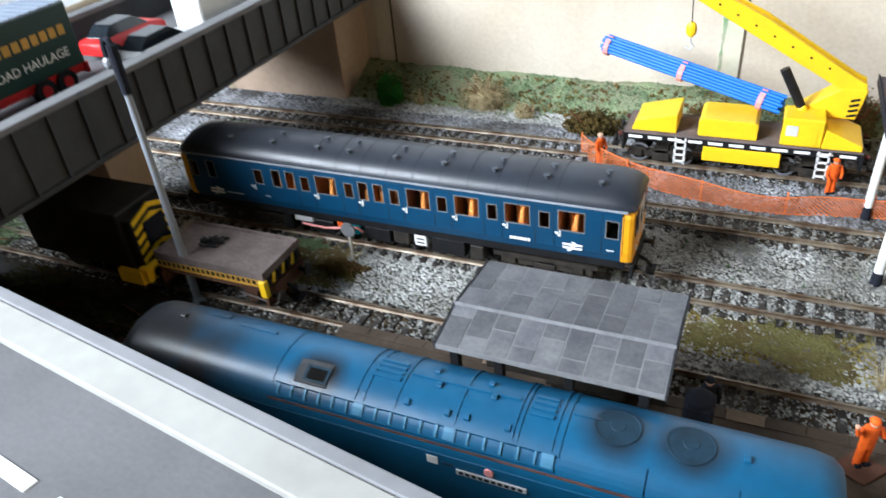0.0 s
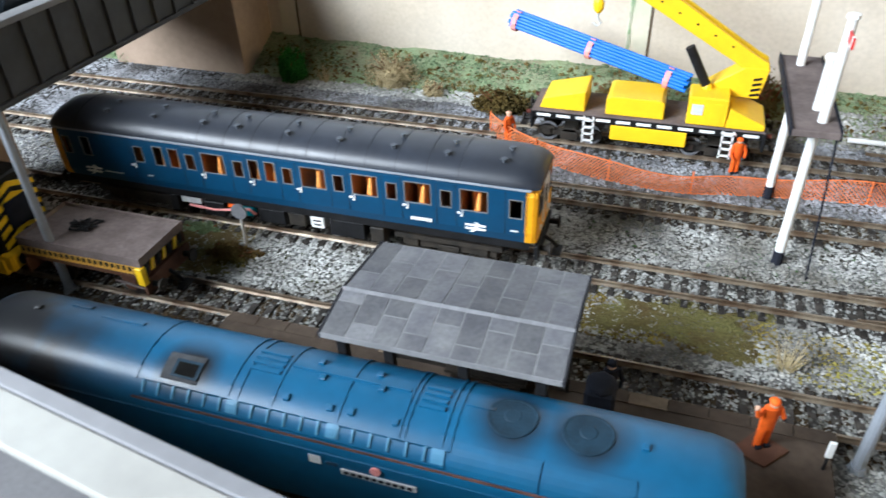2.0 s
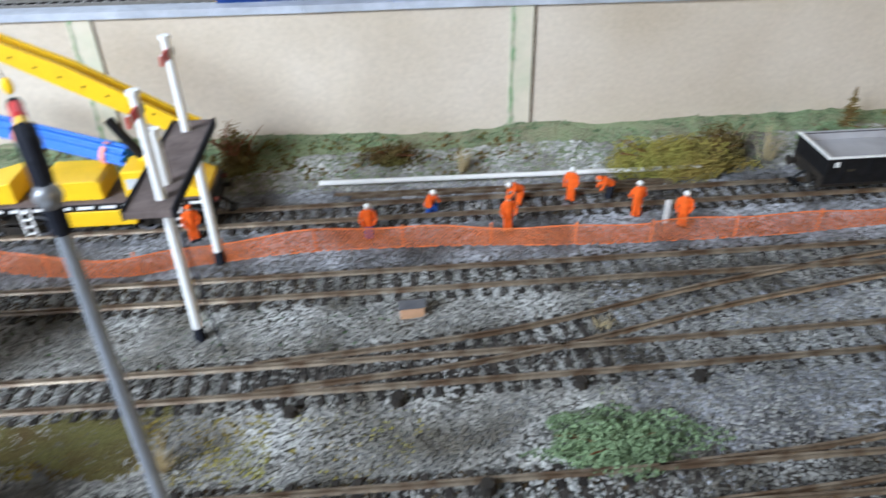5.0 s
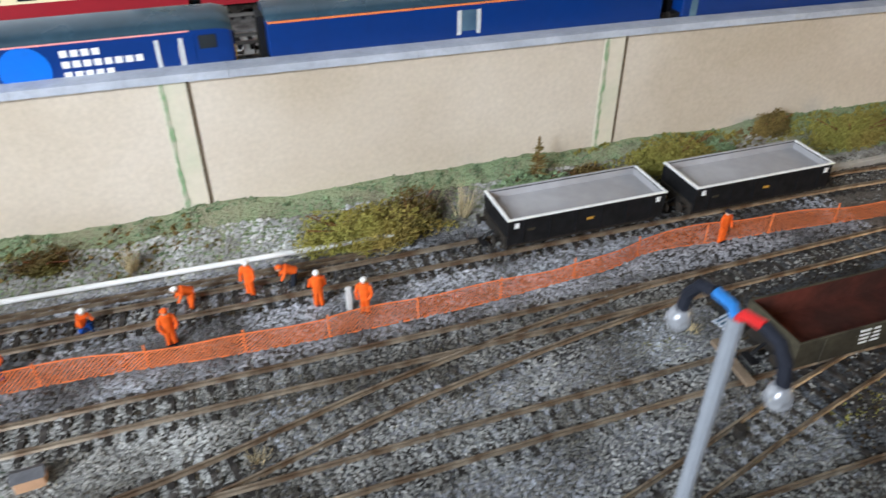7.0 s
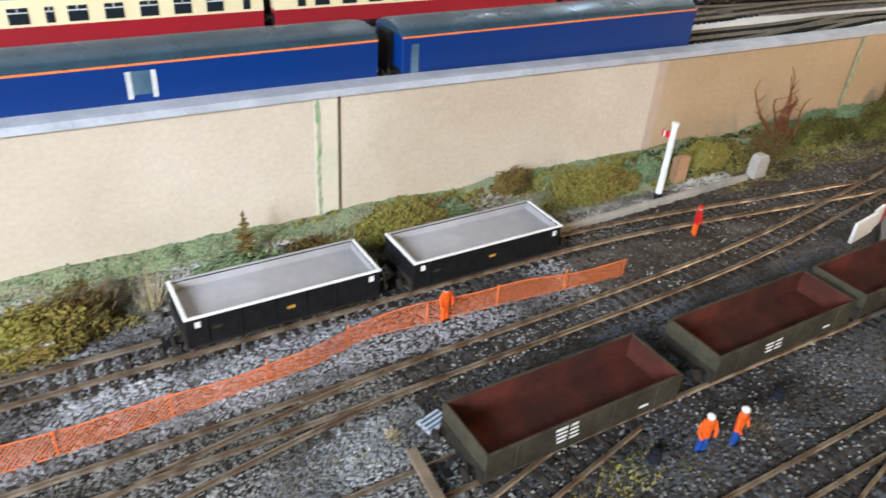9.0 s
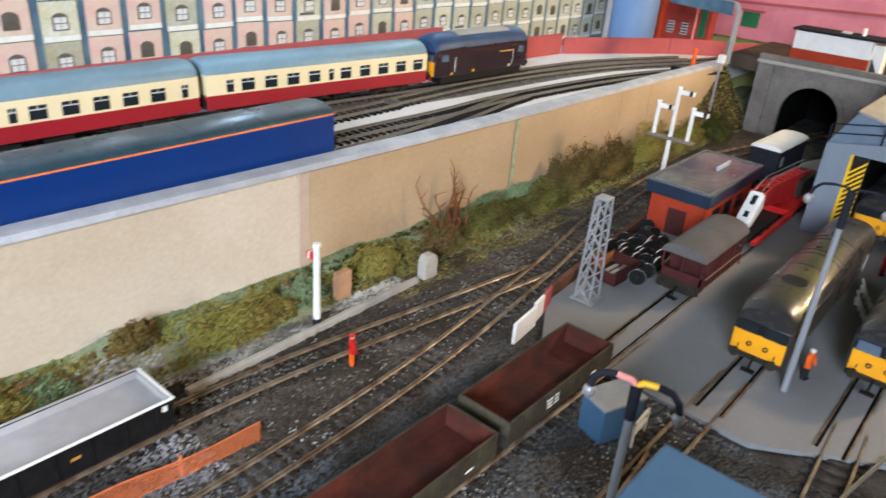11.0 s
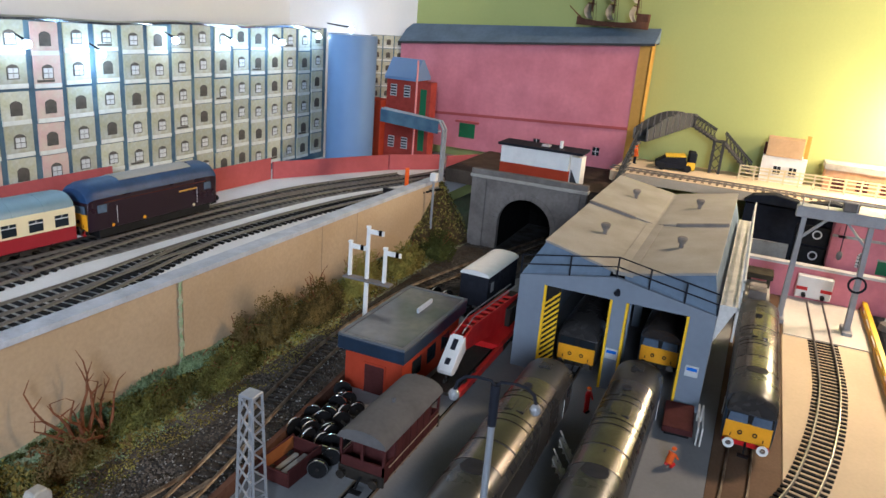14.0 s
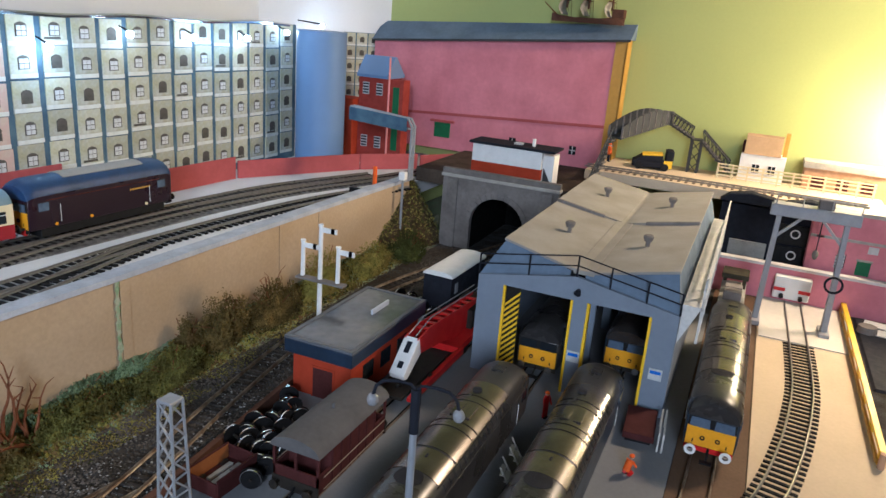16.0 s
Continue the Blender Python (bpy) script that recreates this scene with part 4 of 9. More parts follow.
        for x in (47.5, 77.2, 86.8, 104, 113, 130.2, 139.2, 156, 165, 182, 191, 207.4, 216.4, 238.5, 248):
            part("door_seam", G().box(x - 0.1, x + 0.1, s * h - 0.08, s * h + 0.08, z0 + 4.4, zc - 1.4), M["roof_dark"], t)
        for x in (82, 108.5, 134.6, 160.5, 186.4, 211.9):
            part("door_hood", G().box(x - 4.6, x + 4.6, s * h - 0.25, s * h + 0.25, 44.4, 44.8), M["rail_blue"], t)
        # plain double-line badge and number bars
        for bx in (21.2, 225.3):
            g = G()
            for k in (0, 1):
                g.box(bx - 4.6, bx + 4.6, s * h - 0.2, s * h + 0.2, 23.0 + 1.9 * k, 23.9 + 1.9 * k)
            for p in ([(-2.6, 21.7), (-1.2, 21.7), (1.0, 23.4), (-0.4, 23.4)], [(-1.4, 23.6), (0.2, 23.6), (2.2, 25.2), (0.6, 25.2)], [(1.2, 25.6), (2.6, 25.6), (0.8, 26.9), (-0.6, 26.9)]):
                g.prism([(bx + px_, pz_) for px_, pz_ in p], s * h - 0.22, s * h + 0.22, "y")
            part("badge", g, M["white"], t, "white double-line badge")
        g = G()
        for i in range(6):
            g.box(195 + i * 1.75, 196.3 + i * 1.75, s * h - 0.2, s * h + 0.2, 23.6, 25.1)
        part("number_panel", g, M["white"], t, "small white plain bars")
        part("lettering_bar", G().box(28, 39, s * h - 0.18, s * h + 0.18, 24.2, 24.7), M["pane_pale"], t)
        part("number_panel", G().box(241, 244.5, s * h - 0.18, s * h + 0.18, 25.0, 25.6), M["pane_pale"], t)
        part("number_panel", G().box(54.5, 57.5, s * h - 0.18, s * h + 0.18, 25.4, 26), M["pane_pale"], t)
    # ends
    for x, s in ((0, -1), (L, 1)):
        endp = [(-h + 0.9, z0), (h - 0.9, z0), (h, z0 + 6), (h, zc - 3), (h * 0.9, zc), (0, zc + 1.4), (-h * 0.9, zc), (-h, zc - 3), (-h, z0 + 6)]
        e = part("cab_end", G().loft([[(x - s * 5.3, y * 1.002, z) for y, z in endp], [(x - s * 2.0, y * 0.985, z) for y, z in endp], [(x, y * 0.93, z0 + (z - z0) * 0.97) for y, z in endp]]), M["warn_yellow"], t, "bright yellow cab end", bevel=0.4)
        for yy, ww in ((-9.6, 8.4), (0, 6.2), (9.6, 8.4)):
            part("cab_window", G().box(min(x - 0.3, x + s * 0.35), max(x - 0.3, x + s * 0.35), yy - ww / 2, yy + ww / 2, 32, 42.6), M["dark_glass"], e)
        for yy in (-4.3, 4.3):
            part("window_pillar", G().box(x - 0.6, x + 0.6, yy - 0.8, yy + 0.8, 24, 45), M["white"], e, "white vertical bar")
        part("destination_box", G().box(x - 0.8, x + 0.8, -3.4, 3.4, 41.5, 45), M["white"], e)
        for yy in (-9, 9):
            part("lamp", G().cyl((x - s * 0.2, yy, 24), (x + s * 0.8, yy, 24), 1.3, n=10), M["white"], e)
        buffers(t, x, s, z=14.5)
        b = bogie(t, x - s * 42, 2, 34, 6.4)
        part("bogie_frame", G().box(x - s * 42 - 26, x - s * 42 + 26, -13.2, -11.6, 9.5, 12).box(x - s * 42 - 26, x - s * 42 + 26, 11.6, 13.2, 9.5, 12), M["oily_black"], b)
        part("step_board", G().box(x - s * 42 - 24, x - s * 42 + 24, -15.6, -13.8, 5.2, 6.0), M["oily_black"], b)
    # underfloor gear
    for a, b, lo, hi, m in ((62, 67, 5, 15, "black"), (69, 81, 11.5, 15.8, "pane_pale"), (82, 94, 6, 14, "black"), (96, 102.5, 12, 16.5, "orange_vest"), (99, 110, 9, 12.6, "teal"), (113, 128, 7, 15, "black"), (130, 139, 8, 15, "oily_black"), (142, 149, 8.5, 15.4, "white"), (152, 170, 6, 15, "black"), (173, 180, 6, 14, "oily_black")):
        part("equipment_box", G().box(a, b, -15.6 if m != "teal" else -15.9, -7, lo, hi), M[m], t, bevel=0.4)
        part("equipment_box", G().box(a, b, 7, 14.5, 6, 15), M["black"], t, bevel=0.3)
    part("pipework", G().tube([(74, -15.9, 10.6), (88, -15.9, 9.8), (96, -15.9, 11), (104, -16, 13), (109, -16, 13.4), (112, -16, 11)], 0.7), M["pink_band"], t)
    part("panel_mark", G().box(143.5, 147.5, -15.8, -15.5, 10.2, 11).box(143.5, 147.5, -15.8, -15.5, 12.4, 13.2), M["grime"], t)
    # inside
    part("interior_floor", G().box(4, L - 4, -15, 15, 17.4, 19), M["oily_black"], t)
    for x in (45, 86.8, 103, 139.5, 154.8, 166.5, 180.5, 192, 205.5, 218, 236):
        part("partition", G().box(x - 0.4, x + 0.4, -15.8, 15.8, 19, 42), M["lining_brown"], t)
    part("inner_lining", G().box(4, 45, 0, 0.8, 19, 42).box(6.6, 7.2, -15, 15, 19, 43).box(L - 7.2, L - 6.6, -15, 15, 19, 43), M["oily_black"], t)
    part("inner_lining", G().box(48, 236, 0, 0.8, 19, 42), M["lining_brown"], t)
    for c in (95, 147.8, 173.4, 198.8, 224.6):
        for s in (-1, 1):
            for k, lean in ((-1.6, -1.2), (1.2, 1.0)):
                part("seat", G().prism([(c + k - 2.6, 22), (c + k + 2.8, 22), (c + k + 1.4, 33), (c + k + lean + 0.9, 40.5), (c + k + lean - 0.9, 40.5), (c + k - 1.2, 33)], s * (3 if k < 0 else 3.6), s * (9.4 if k < 0 else 15.2), "y"), M["seat_orange"], t, bevel=0.5)
    for c in (64.2, 73, 117, 125.7):
        for s in (-1, 1):
            part("seat", G().prism([(c - 2.4, 22), (c + 2.4, 22), (c + 1.2, 36.5), (c - 0.8, 36.5)], s * 4, s * 14.4, "y"), M["seat_orange"], t, bevel=0.4)
    return t


unit_railcar()


def diesel(x, y, z, rz, L, label, paint, roof, nose="yellow", lower=None, zr=50.0, side_lines=None, windows="window_blue", beam="oily_black", group="", soot="grime", zc=36.5, front=True, back=True, pads="chrome", fans=(0.70, 0.80), wheels=3, fan_r=8.0):
    """Double-ended diesel locomotive; its first cab is at local x = 0."""
    t = thing("diesel_locomotive", x, y, z, rz, label, "locomotive", group)
    w, z0 = 35.5, 11.0
    prof = body_profile(w, z0, zc, zr, False, 9)
    ends = [(0, 0.94, 0.80), (2.5, 0.985, 0.91), (8, 1, 0.985), (24, 1, 1)]
    sec = [(a, k, kz) for a, k, kz in ends] + [(L - a, k, kz) for a, k, kz in reversed(ends)]
    side = [(-w / 2 * 0.97, z0), (w / 2 * 0.97, z0), (w / 2, z0 + 9), (w / 2, zc), (-w / 2, zc), (-w / 2, z0 + 9)]
    part("body", G().loft([[(a, yy * k, z0 + (zz - z0) * (0.86 + 0.14 * (kz - 0.7) / 0.3 if zz == zc else 1)) for yy, zz in side] for a, k, kz in sec]), M[paint], t, bevel=0.4, smooth=True)
    arc = body_profile(w + 0.2, z0, zc, zr, True, 11)
    part("roof", G().loft([[(a, yy * k, (z0 + (zc - z0) * (0.86 + 0.14 * (kz - 0.7) / 0.3)) + (zz - zc) * kz - 0.1) for yy, zz in arc] for a, k, kz in sec]), M[roof], t, smooth=True)
    if lower:
        part("lower_band", G().box(14, L - 14, -w / 2 - 0.15, w / 2 + 0.15, z0, z0 + 4), M[lower], t)
    for xe, s, on in ((0, -1, front), (L, 1, back)):
        if nose and on:
            part("warning_panel", G().box(xe - 0.5, xe + 0.5, -15.8, 15.8, 12.2, 26.4), M[nose], t, "bright yellow warning panel", bevel=0.3)
            for k in (-5, 5):
                part("marker_light", G().ring((xe + s * 0.7, k, 19), 0.9, 1.7, s * 0.5, "x", 12), M["figure_dark"], t, "small dark-ringed marker light")
                part("lamp_iron", G().box(xe - 0.7, xe + 0.7, k * 2.2 - 0.4, k * 2.2 + 0.4, 14.5, 17), M["figure_dark"], t)
            part("window_surround", G().box(xe - 0.35, xe + 0.35, -15.6, 15.6, 26.5, 33.8), M["black"], t)
        for k in (-8, 8):
            part("windscreen", G().prism([(k - 6.6, 26.6), (k + 6.6, 26.6), (k + 6, 33.4), (k - 6, 33.4)], xe + s * 0.5 - 0.5 + s * 0.0, xe + s * 0.5 + 0.5, "x"), M[windows], t)
        for sy in (-1, 1):
            part("cab_side_window", G().box(xe - s * 18, xe - s * 9, sy * (w / 2 + 0.1) - 0.3, sy * (w / 2 + 0.1) + 0.3, 26.5, 33.5) if s < 0 else G().box(xe - 18, xe - 9, sy * (w / 2 + 0.1) - 0.3, sy * (w / 2 + 0.1) + 0.3, 26.5, 33.5), M[windows], t)
            part("cab_door", G().box(min(xe - s * 27, xe - s * 20), max(xe - s * 27, xe - s * 20), sy * w / 2 - 0.25, sy * w / 2 + 0.25, 13, 34), M[paint], t, bevel=0.2)
            part("handrail", G().tube([(xe - s * 28.2, sy * (w / 2 + 0.8), 15), (xe - s * 28.2, sy * (w / 2 + 0.8), 30)], 0.25), M["white"], t)
        buffers(t, xe, s, beam, pads, z=12.5, top=-0.5)
        bogie(t, xe - s * 48, wheels, 44, 6.4)
    part("fuel_tank", G().box(L * 0.38, L * 0.62, -13, 13, 3, 10.5), M["oily_black"], t, bevel=0.8)
    for f in fans:
        g = G()
        rise = lambda q: zc + (zr - zc) * math.sqrt(max(0, 1 - (q / (w / 2 * 0.985)) ** 2))
        rings = [[(L * f + r * math.cos(6.28318 * i / 24), r * math.sin(6.28318 * i / 24), rise(r * math.sin(6.28318 * i / 24)) + dz) for i in range(24)] for r, dz in ((fan_r, -0.4), (fan_r - 0.1, 0.2), (fan_r - 0.7, 0.2), (fan_r - 0.9, 0.08), (2.4, 0.08), (2.2, 0.25), (0.4, 0.25))]
        part("fan_grille", g.loft(rings), M[soot], t, "dark round roof fan grille")
    return t, w, zc, zr, L


def roof_arc(x0, x1, a0, a1, w, zc, zr, lift=0.25, n=6):
    """A curved panel lying on an arched roof between two angles."""
    top = [(w / 2 * math.cos(a), zc + (zr - zc) * math.sin(a) + lift) for a in np.linspace(a0, a1, n)]
    sec = top + [(y, z - 1) for y, z in reversed(top)]
    return G().loft([[(x, y, z) for y, z in sec] for x in (x0, x1)])


# blue locomotive at the platform
t, w, zc, zr, L = diesel(-121, -131, 0, 0, 247.5, "weathered blue diesel locomotive with sooty roof beside the platform", "loco_sooty", "loco_sooty", nose="yellow", zr=49, fans=(0.752, 0.836), windows="dark_glass", beam="black", pads="oily_black", soot="fan_soot", fan_r=7.1)
for a, b in ((70.6, 71.1), (102.2, 103.0), (105.4, 106.2), (116.6, 117.4), (137.8, 138.3), (156.2, 157.0), (158.0, 158.6), (168.6, 169.4), (171.2, 171.8)):
    part("roof_seam", roof_arc(a, b, 0.2, 2.44, w, zc, zr, 0.22, 10), M["loco_sooty"], t)
part("exhaust_surround", roof_arc(78.8, 91.4, 1.80, 2.32, w, zc, zr, 0.2), M["exhaust_grey"], t, "grey sooty exhaust surround")
part("exhaust_lip", roof_arc(82.0, 91.2, 1.91, 2.26, w, zc, zr, 0.45), M["fan_soot"], t, "raised square exhaust lip")
part("exhaust_hole", roof_arc(83.2, 90.2, 1.97, 2.22, w, zc, zr, 0.6), M["pit_dark"], t)
for bx, bl in ((105.6, 10.2), (160.0, 7.4)):
    for k in range(4):
        part("louvre", roof_arc(bx, bx + bl, 1.30 + 0.14 * k, 1.37 + 0.14 * k, w, zc, zr, 0.6, 3), M["loco_sooty"], t)
part("roof_rail", roof_arc(118.4, 156, 1.52, 1.56, w, zc, zr, 0.7, 3), M["loco_sooty"], t, "long raised roof rail")
part("grille_band", roof_arc(72.8, 171, 2.40, 2.44, w, zc, zr, 0.5, 3), M["loco_sooty"], t, "ledge over the side grilles")
part("grille_band", roof_arc(72.8, 171, 2.74, 2.78, w, zc, zr, 0.5, 3), M["loco_sooty"], t, "ledge under the side grilles")
# grille ticks and side panels carry their catch of light as paler blue
for i in range(18):
    x = 73.6 + i * 5.35
    part("side_grille", roof_arc(x, x + 0.7, 2.45, 2.73, w, zc, zr, 0.55, 4), M["panel_lit_blue"], t)
for x in (103.0, 135.4, 166.8):
    part("side_panel", roof_arc(x, x + 3.8, 2.44, 2.74, w, zc, zr, 0.4, 4), M["panel_lit_blue"], t, "blue panel painted paler as if lit")
part("orange_line", roof_arc(70, L - 16, 2.845, 2.862, w, zc, zr, 0.3, 3), M["lining_faded"], t, "thin faded orange lining")
part("roof_hatch", roof_arc(172.4, 196.6, 2.24, 2.82, w, zc, zr, 0.3), M["loco_sooty"], t)
part("roof_hatch", roof_arc(197.6, 221, 2.20, 2.82, w, zc, zr, 0.18), M["loco_sooty"], t)
part("roof_hatch", roof_arc(45.8, 62.2, 1.28, 1.36, w, zc, zr, 0.5), M["loco_sooty"], t)
part("roof_hatch", roof_arc(31, 39, 1.06, 1.2, w, zc, zr, 0.4), M["loco_sooty"], t)
part("fan_strip", roof_arc(172.6, 181, 1.5, 1.56, w, zc, zr, 0.3), M["loco_sooty"], t)
for x, a in ((121, 2.16), (135, 2.17), (141.5, 2.16), (155, 2.16), (129, 1.65), (147.6, 1.61), (126, 1.3), (145, 1.3), (22, 1.47), (222, 1.62)):
    part("roof_fitting", roof_arc(x - 0.9, x + 0.9, a - 0.06, a + 0.06, w, zc, zr, 0.8, 3), M["loco_sooty"], t, bevel=0.15)
part("side_window", G().box(130, 133.8, -w / 2 - 0.2, -w / 2 + 0.2, 31.2, 34.6), M["white"], t)
part("side_window", G().box(135.4, 139, -w / 2 - 0.2, -w / 2 + 0.2, 31.8, 33.2), M["window_blue"], t)
part("nameplate", G().box(140, 163, -w / 2 - 0.4, -w / 2, 29.4, 31.6), M["pane_pale"], t, "pale metal plate with plain bars")
g = G()
for i in range(10):
    g.box(141 + i * 2.15, 142.5 + i * 2.15, -w / 2 - 0.55, -w / 2 - 0.3, 29.9, 31.1)
part("nameplate_text", g, M["figure_dark"], t)
part("crest", G().cyl((151, -w / 2 - 0.6, 34.2), (151, -w / 2, 34.2), 1.6, n=12), M["pink_band"], t)

# depot locomotives
def depot_roof(t, w, zc, zr, L, mats="silver_roof"):
    for a, b in ((52, 74), (76, 100), (102, 108), (110, 134), (136, 142), (144, L - 44)):
        part("roof_panel", roof_arc(a, b, 0.5, 2.55, w, zc, zr, 0.3, 11), M[mats], t, "polished bronze-grey roof panel", smooth=True)
    for a in (101, 109, 135, 143):
        part("roof_rib", roof_arc(a - 0.4, a + 0.4, 0.45, 2.6, w, zc, zr, 0.75, 9), M[mats], t)
    for k in range(14):
        part("roof_louvre", roof_arc(56 + k * 7.4, 60.4 + k * 7.4, 2.62, 2.98, w, zc, zr, 0.7, 3), M["loco_dark"], t)
    part("cant_rail", roof_arc(50, L - 44, 2.56, 2.6, w, zc, zr, 0.6, 3), M[mats], t)
    for q in (-4, 4):
        part("roof_hatch", G().box(114, 130, q - 2.6, q + 2.6, zr - 0.9, zr + 0.7), M[mats], t, bevel=0.3)
    part("exhaust", G().cyl((L - 58, 2, zr - 2), (L - 58, 2, zr + 1.4), 3.4, 3.0, 12).cyl((L - 58, 2, zr + 1.4), (L - 58, 2, zr + 1.5), 2.4, 2.4, 12), M["grime"], t, "round sooty exhaust port")
    part("horn_box", G().box(L * 0.88, L * 0.92, -4, 4, zr - 0.6, zr + 0.8), M["loco_dark"], t, bevel=0.3)


for x, y, label, paint, Ln, wb in ((972, -65, "dark weathered diesel locomotive with yellow end standing on the depot floor", "loco_dark", 208, "dark_glass"),
                                   (1003, -126, "dark blue diesel locomotive with shiny roof outside the shed", "loco_navy", 212, "window_lit"),
                                   (1196, -207, "dark diesel locomotive with white-rimmed buffers beside the shed", "loco_navy", 225, "window_lit")):
    t, w, zc, zr, L = diesel(x, y, 0, 0, Ln, label, paint, "loco_dark", nose="warn_yellow", lower=None, windows=wb, group="depot locomotives", fans=(0.22, 0.32) if y != -205 else (0.3, 0.42), zr=49, beam="red" if y == -207 else "oily_black", pads="chrome" if y == -207 else "oily_black")
    depot_roof(t, w, zc, zr, L)
    if y == -207:
        for k in (-11.4, 11.4):
            part("buffer_rim", G().ring((-7.6, k, 12.5), 2.0, 3.9, -0.7, "x", 16), M["white"], t, "white-painted buffer rim")
for x, y, label, paint in ((1254, -67, "grey-roofed diesel locomotive with yellow end inside the shed", "loco_dark"), (1291, -131, "blue diesel locomotive with yellow end inside the shed", "loco_navy")):
    t, w, zc, zr, L = diesel(x, y, 0, 0, 205, label, paint, "loco_dark" if y > -100 else "silver_roof", nose="warn_yellow", windows="dark_glass" if y > -100 else "window_lit", group="depot locomotives", zr=48)
    if y < -100:
        depot_roof(t, w, zc, zr, L)

# upper level locomotives
t, w, zc, zr, L = diesel(1110, 346, UZ, -3.0, 150, "dark maroon diesel locomotive with blue roof heading the passenger train", "maroon_dark", "loco_roof_blue", nose="warn_yellow", windows="window_lit", beam="black", zr=52.5, zc=39, fans=(0.78,), pads="oily_black")
# added black box that stands in for the shade round the wheels
part("skirt", G().box(10, L - 10, -w / 2 + 0.6, w / 2 - 0.6, 4, 11.2), M["black"], t, "black sheet added to darken the running gear", bevel=0.4)
part("roof_walkway", roof_arc(38, 122, 0.9, 2.2, w, zc, zr, 0.6), M["shed_roof"], t, "pale beige roof panel")
g = G()
for i in range(9):
    g.box(100 + 2.6 * i, 102 + 2.6 * i, -w / 2 - 0.2, -w / 2, 29, 30.6)
part("lettering", g, M["gold"], t)
for k, m in ((24, "warn_yellow"), (58, "warn_yellow"), (118, "cream")):
    part("roundel", G().cyl((k, -w / 2 - 0.5, 13.5), (k, -w / 2 + 0.6, 13.5), 1.5, n=10), M[m], t)
part("red_apron", G().box(-1.2, 0.4, -13, 13, 7, 12), M["red"], t, "red buffer beam", bevel=0.3)
part("body_line", G().box(16, L - 16, -w / 2 - 0.3, -w / 2, 34.6, 35.3), M["wagon_red"], t)
t, w, zc, zr, L = diesel(144, 240, UZ, 0, 212, "bright blue diesel locomotive with grey roof behind the wall", "coach_blue", "roof_blue_grey", nose="yellow", windows="dark_glass", zr=43.5, fans=(0.2, 0.3))
part("swoosh", G().cyl((110, -w / 2 - 0.3, 24), (110, -w / 2, 24), 12, n=22), M["pile_blue"], t, "light blue round flash")
g = G()
for z, n in ((29, 4), (23.5, 8), (18, 5)):
    for i in range(n):
        g.box(127 + i * 5, 130.6 + i * 5, -w / 2 - 0.3, -w / 2, z, z + 3.4)
part("lettering", g, M["white"], t, "plain white bars in three rows")
part("orange_line", G().box(20, L - 22, -w / 2 - 0.3, -w / 2, zc - 0.8, zc), M["pink_band"], t)
for k in (172, 184):
    part("door_edge", G().box(k, k + 2.2, -w / 2 - 0.4, -w / 2, 13, 33), M["pane_pale"], t)


def coach(x, y, z, rz, L, label, low, mid, top, roof, wins, group, band=None, zr=48.0):
    t = thing("railway_coach", x, y, z, rz, label, "coach", group)
    h, z0, zc = 18.0, 9.0, 37.0
    if low == top:
        part("body", G().box(0, L, -h, h, z0, zc), M[low], t, bevel=0.4)
    else:
        part("lower_body", G().box(0, L, -h, h, z0, 20.5), M[low], t, bevel=0.2)
        part("upper_body", G().box(0.05, L - 0.05, -h + 0.05, h - 0.05, 20.5, 34.5), M[mid], t)
        part("cant_band", G().box(0, L, -h, h, 34.5, zc), M[top], t)
    prof = body_profile(2 * h + 0.6, 0, zc, zr, True, 9)
    part("roof", G().loft([[(a, yy * k, zc + (zz - zc) * k) for yy, zz in prof] for a, k in ((-0.4, 0.9), (4, 1), (L - 4, 1), (L + 0.4, 0.9))]), M[roof], t, smooth=True)
    for i in range(1, 9):
        part("roof_rib", roof_arc(L * i / 9 - 0.3, L * i / 9 + 0.3, 0.05, 3.09, 2 * h + 0.6, zc, zr, 0.2, 8), M[roof], t)
    for c, wd in wins:
        for s in (-1, 1):
            wp = part("window", G().box(c - wd / 2, c + wd / 2, s * h - 0.35, s * h + 0.25, 22.3, 32), M["dark_glass"], t)
            part("window_bar", G().box(c - wd / 2, c + wd / 2, s * h - 0.4, s * h + 0.4, 28.8, 29.6).box(c - 0.3, c + 0.3, s * h - 0.4, s * h + 0.4, 29.6, 32), M["pane_pale"], wp)
    if band:
        part("cant_line", G().box(0.2, L - 0.2, -h - 0.25, h + 0.25, zc - 1.2, zc - 0.1), M[band], t, "thin orange cantrail line")
    for xe, s in ((0, -1), (L, 1)):
        part("gangway", G().box(min(xe, xe + s * 4), max(xe, xe + s * 4), -7, 7, 12, 37), M["black"], t, bevel=0.4)
        buffers(t, xe, s, "black", "oily_black")
        bogie(t, xe - s * 40, 2, 34, 5.8)
    part("underframe", G().box(8, L - 8, -13, 13, 7, 9.5).box(L * 0.36, L * 0.48, -12, 12, 3, 7).box(L * 0.54, L * 0.62, -12, 12, 3, 7), M["black"], t)
    return t


cw = [(20, 6)] + [(36 + 21.5 * i, 11.5) for i in range(4)] + [(118, 5)] + [(134 + 21.5 * i, 11.5) for i in range(5)] + [(242, 5)]
for x, y, rz, Ln in ((869, 374, -6.5, 232), (607, 379.5, -0.9, 254), (345, 381.5, 0, 254), (83, 382.5, 0, 254)):
    coach(x, y, UZ, rz, Ln, "crimson and cream passenger coach with pale blue roof", "crimson", "cream", "cream", "roof_pale_blue", [(c, wd) for c, wd in cw if c < Ln - 8], "crimson and cream coaches")
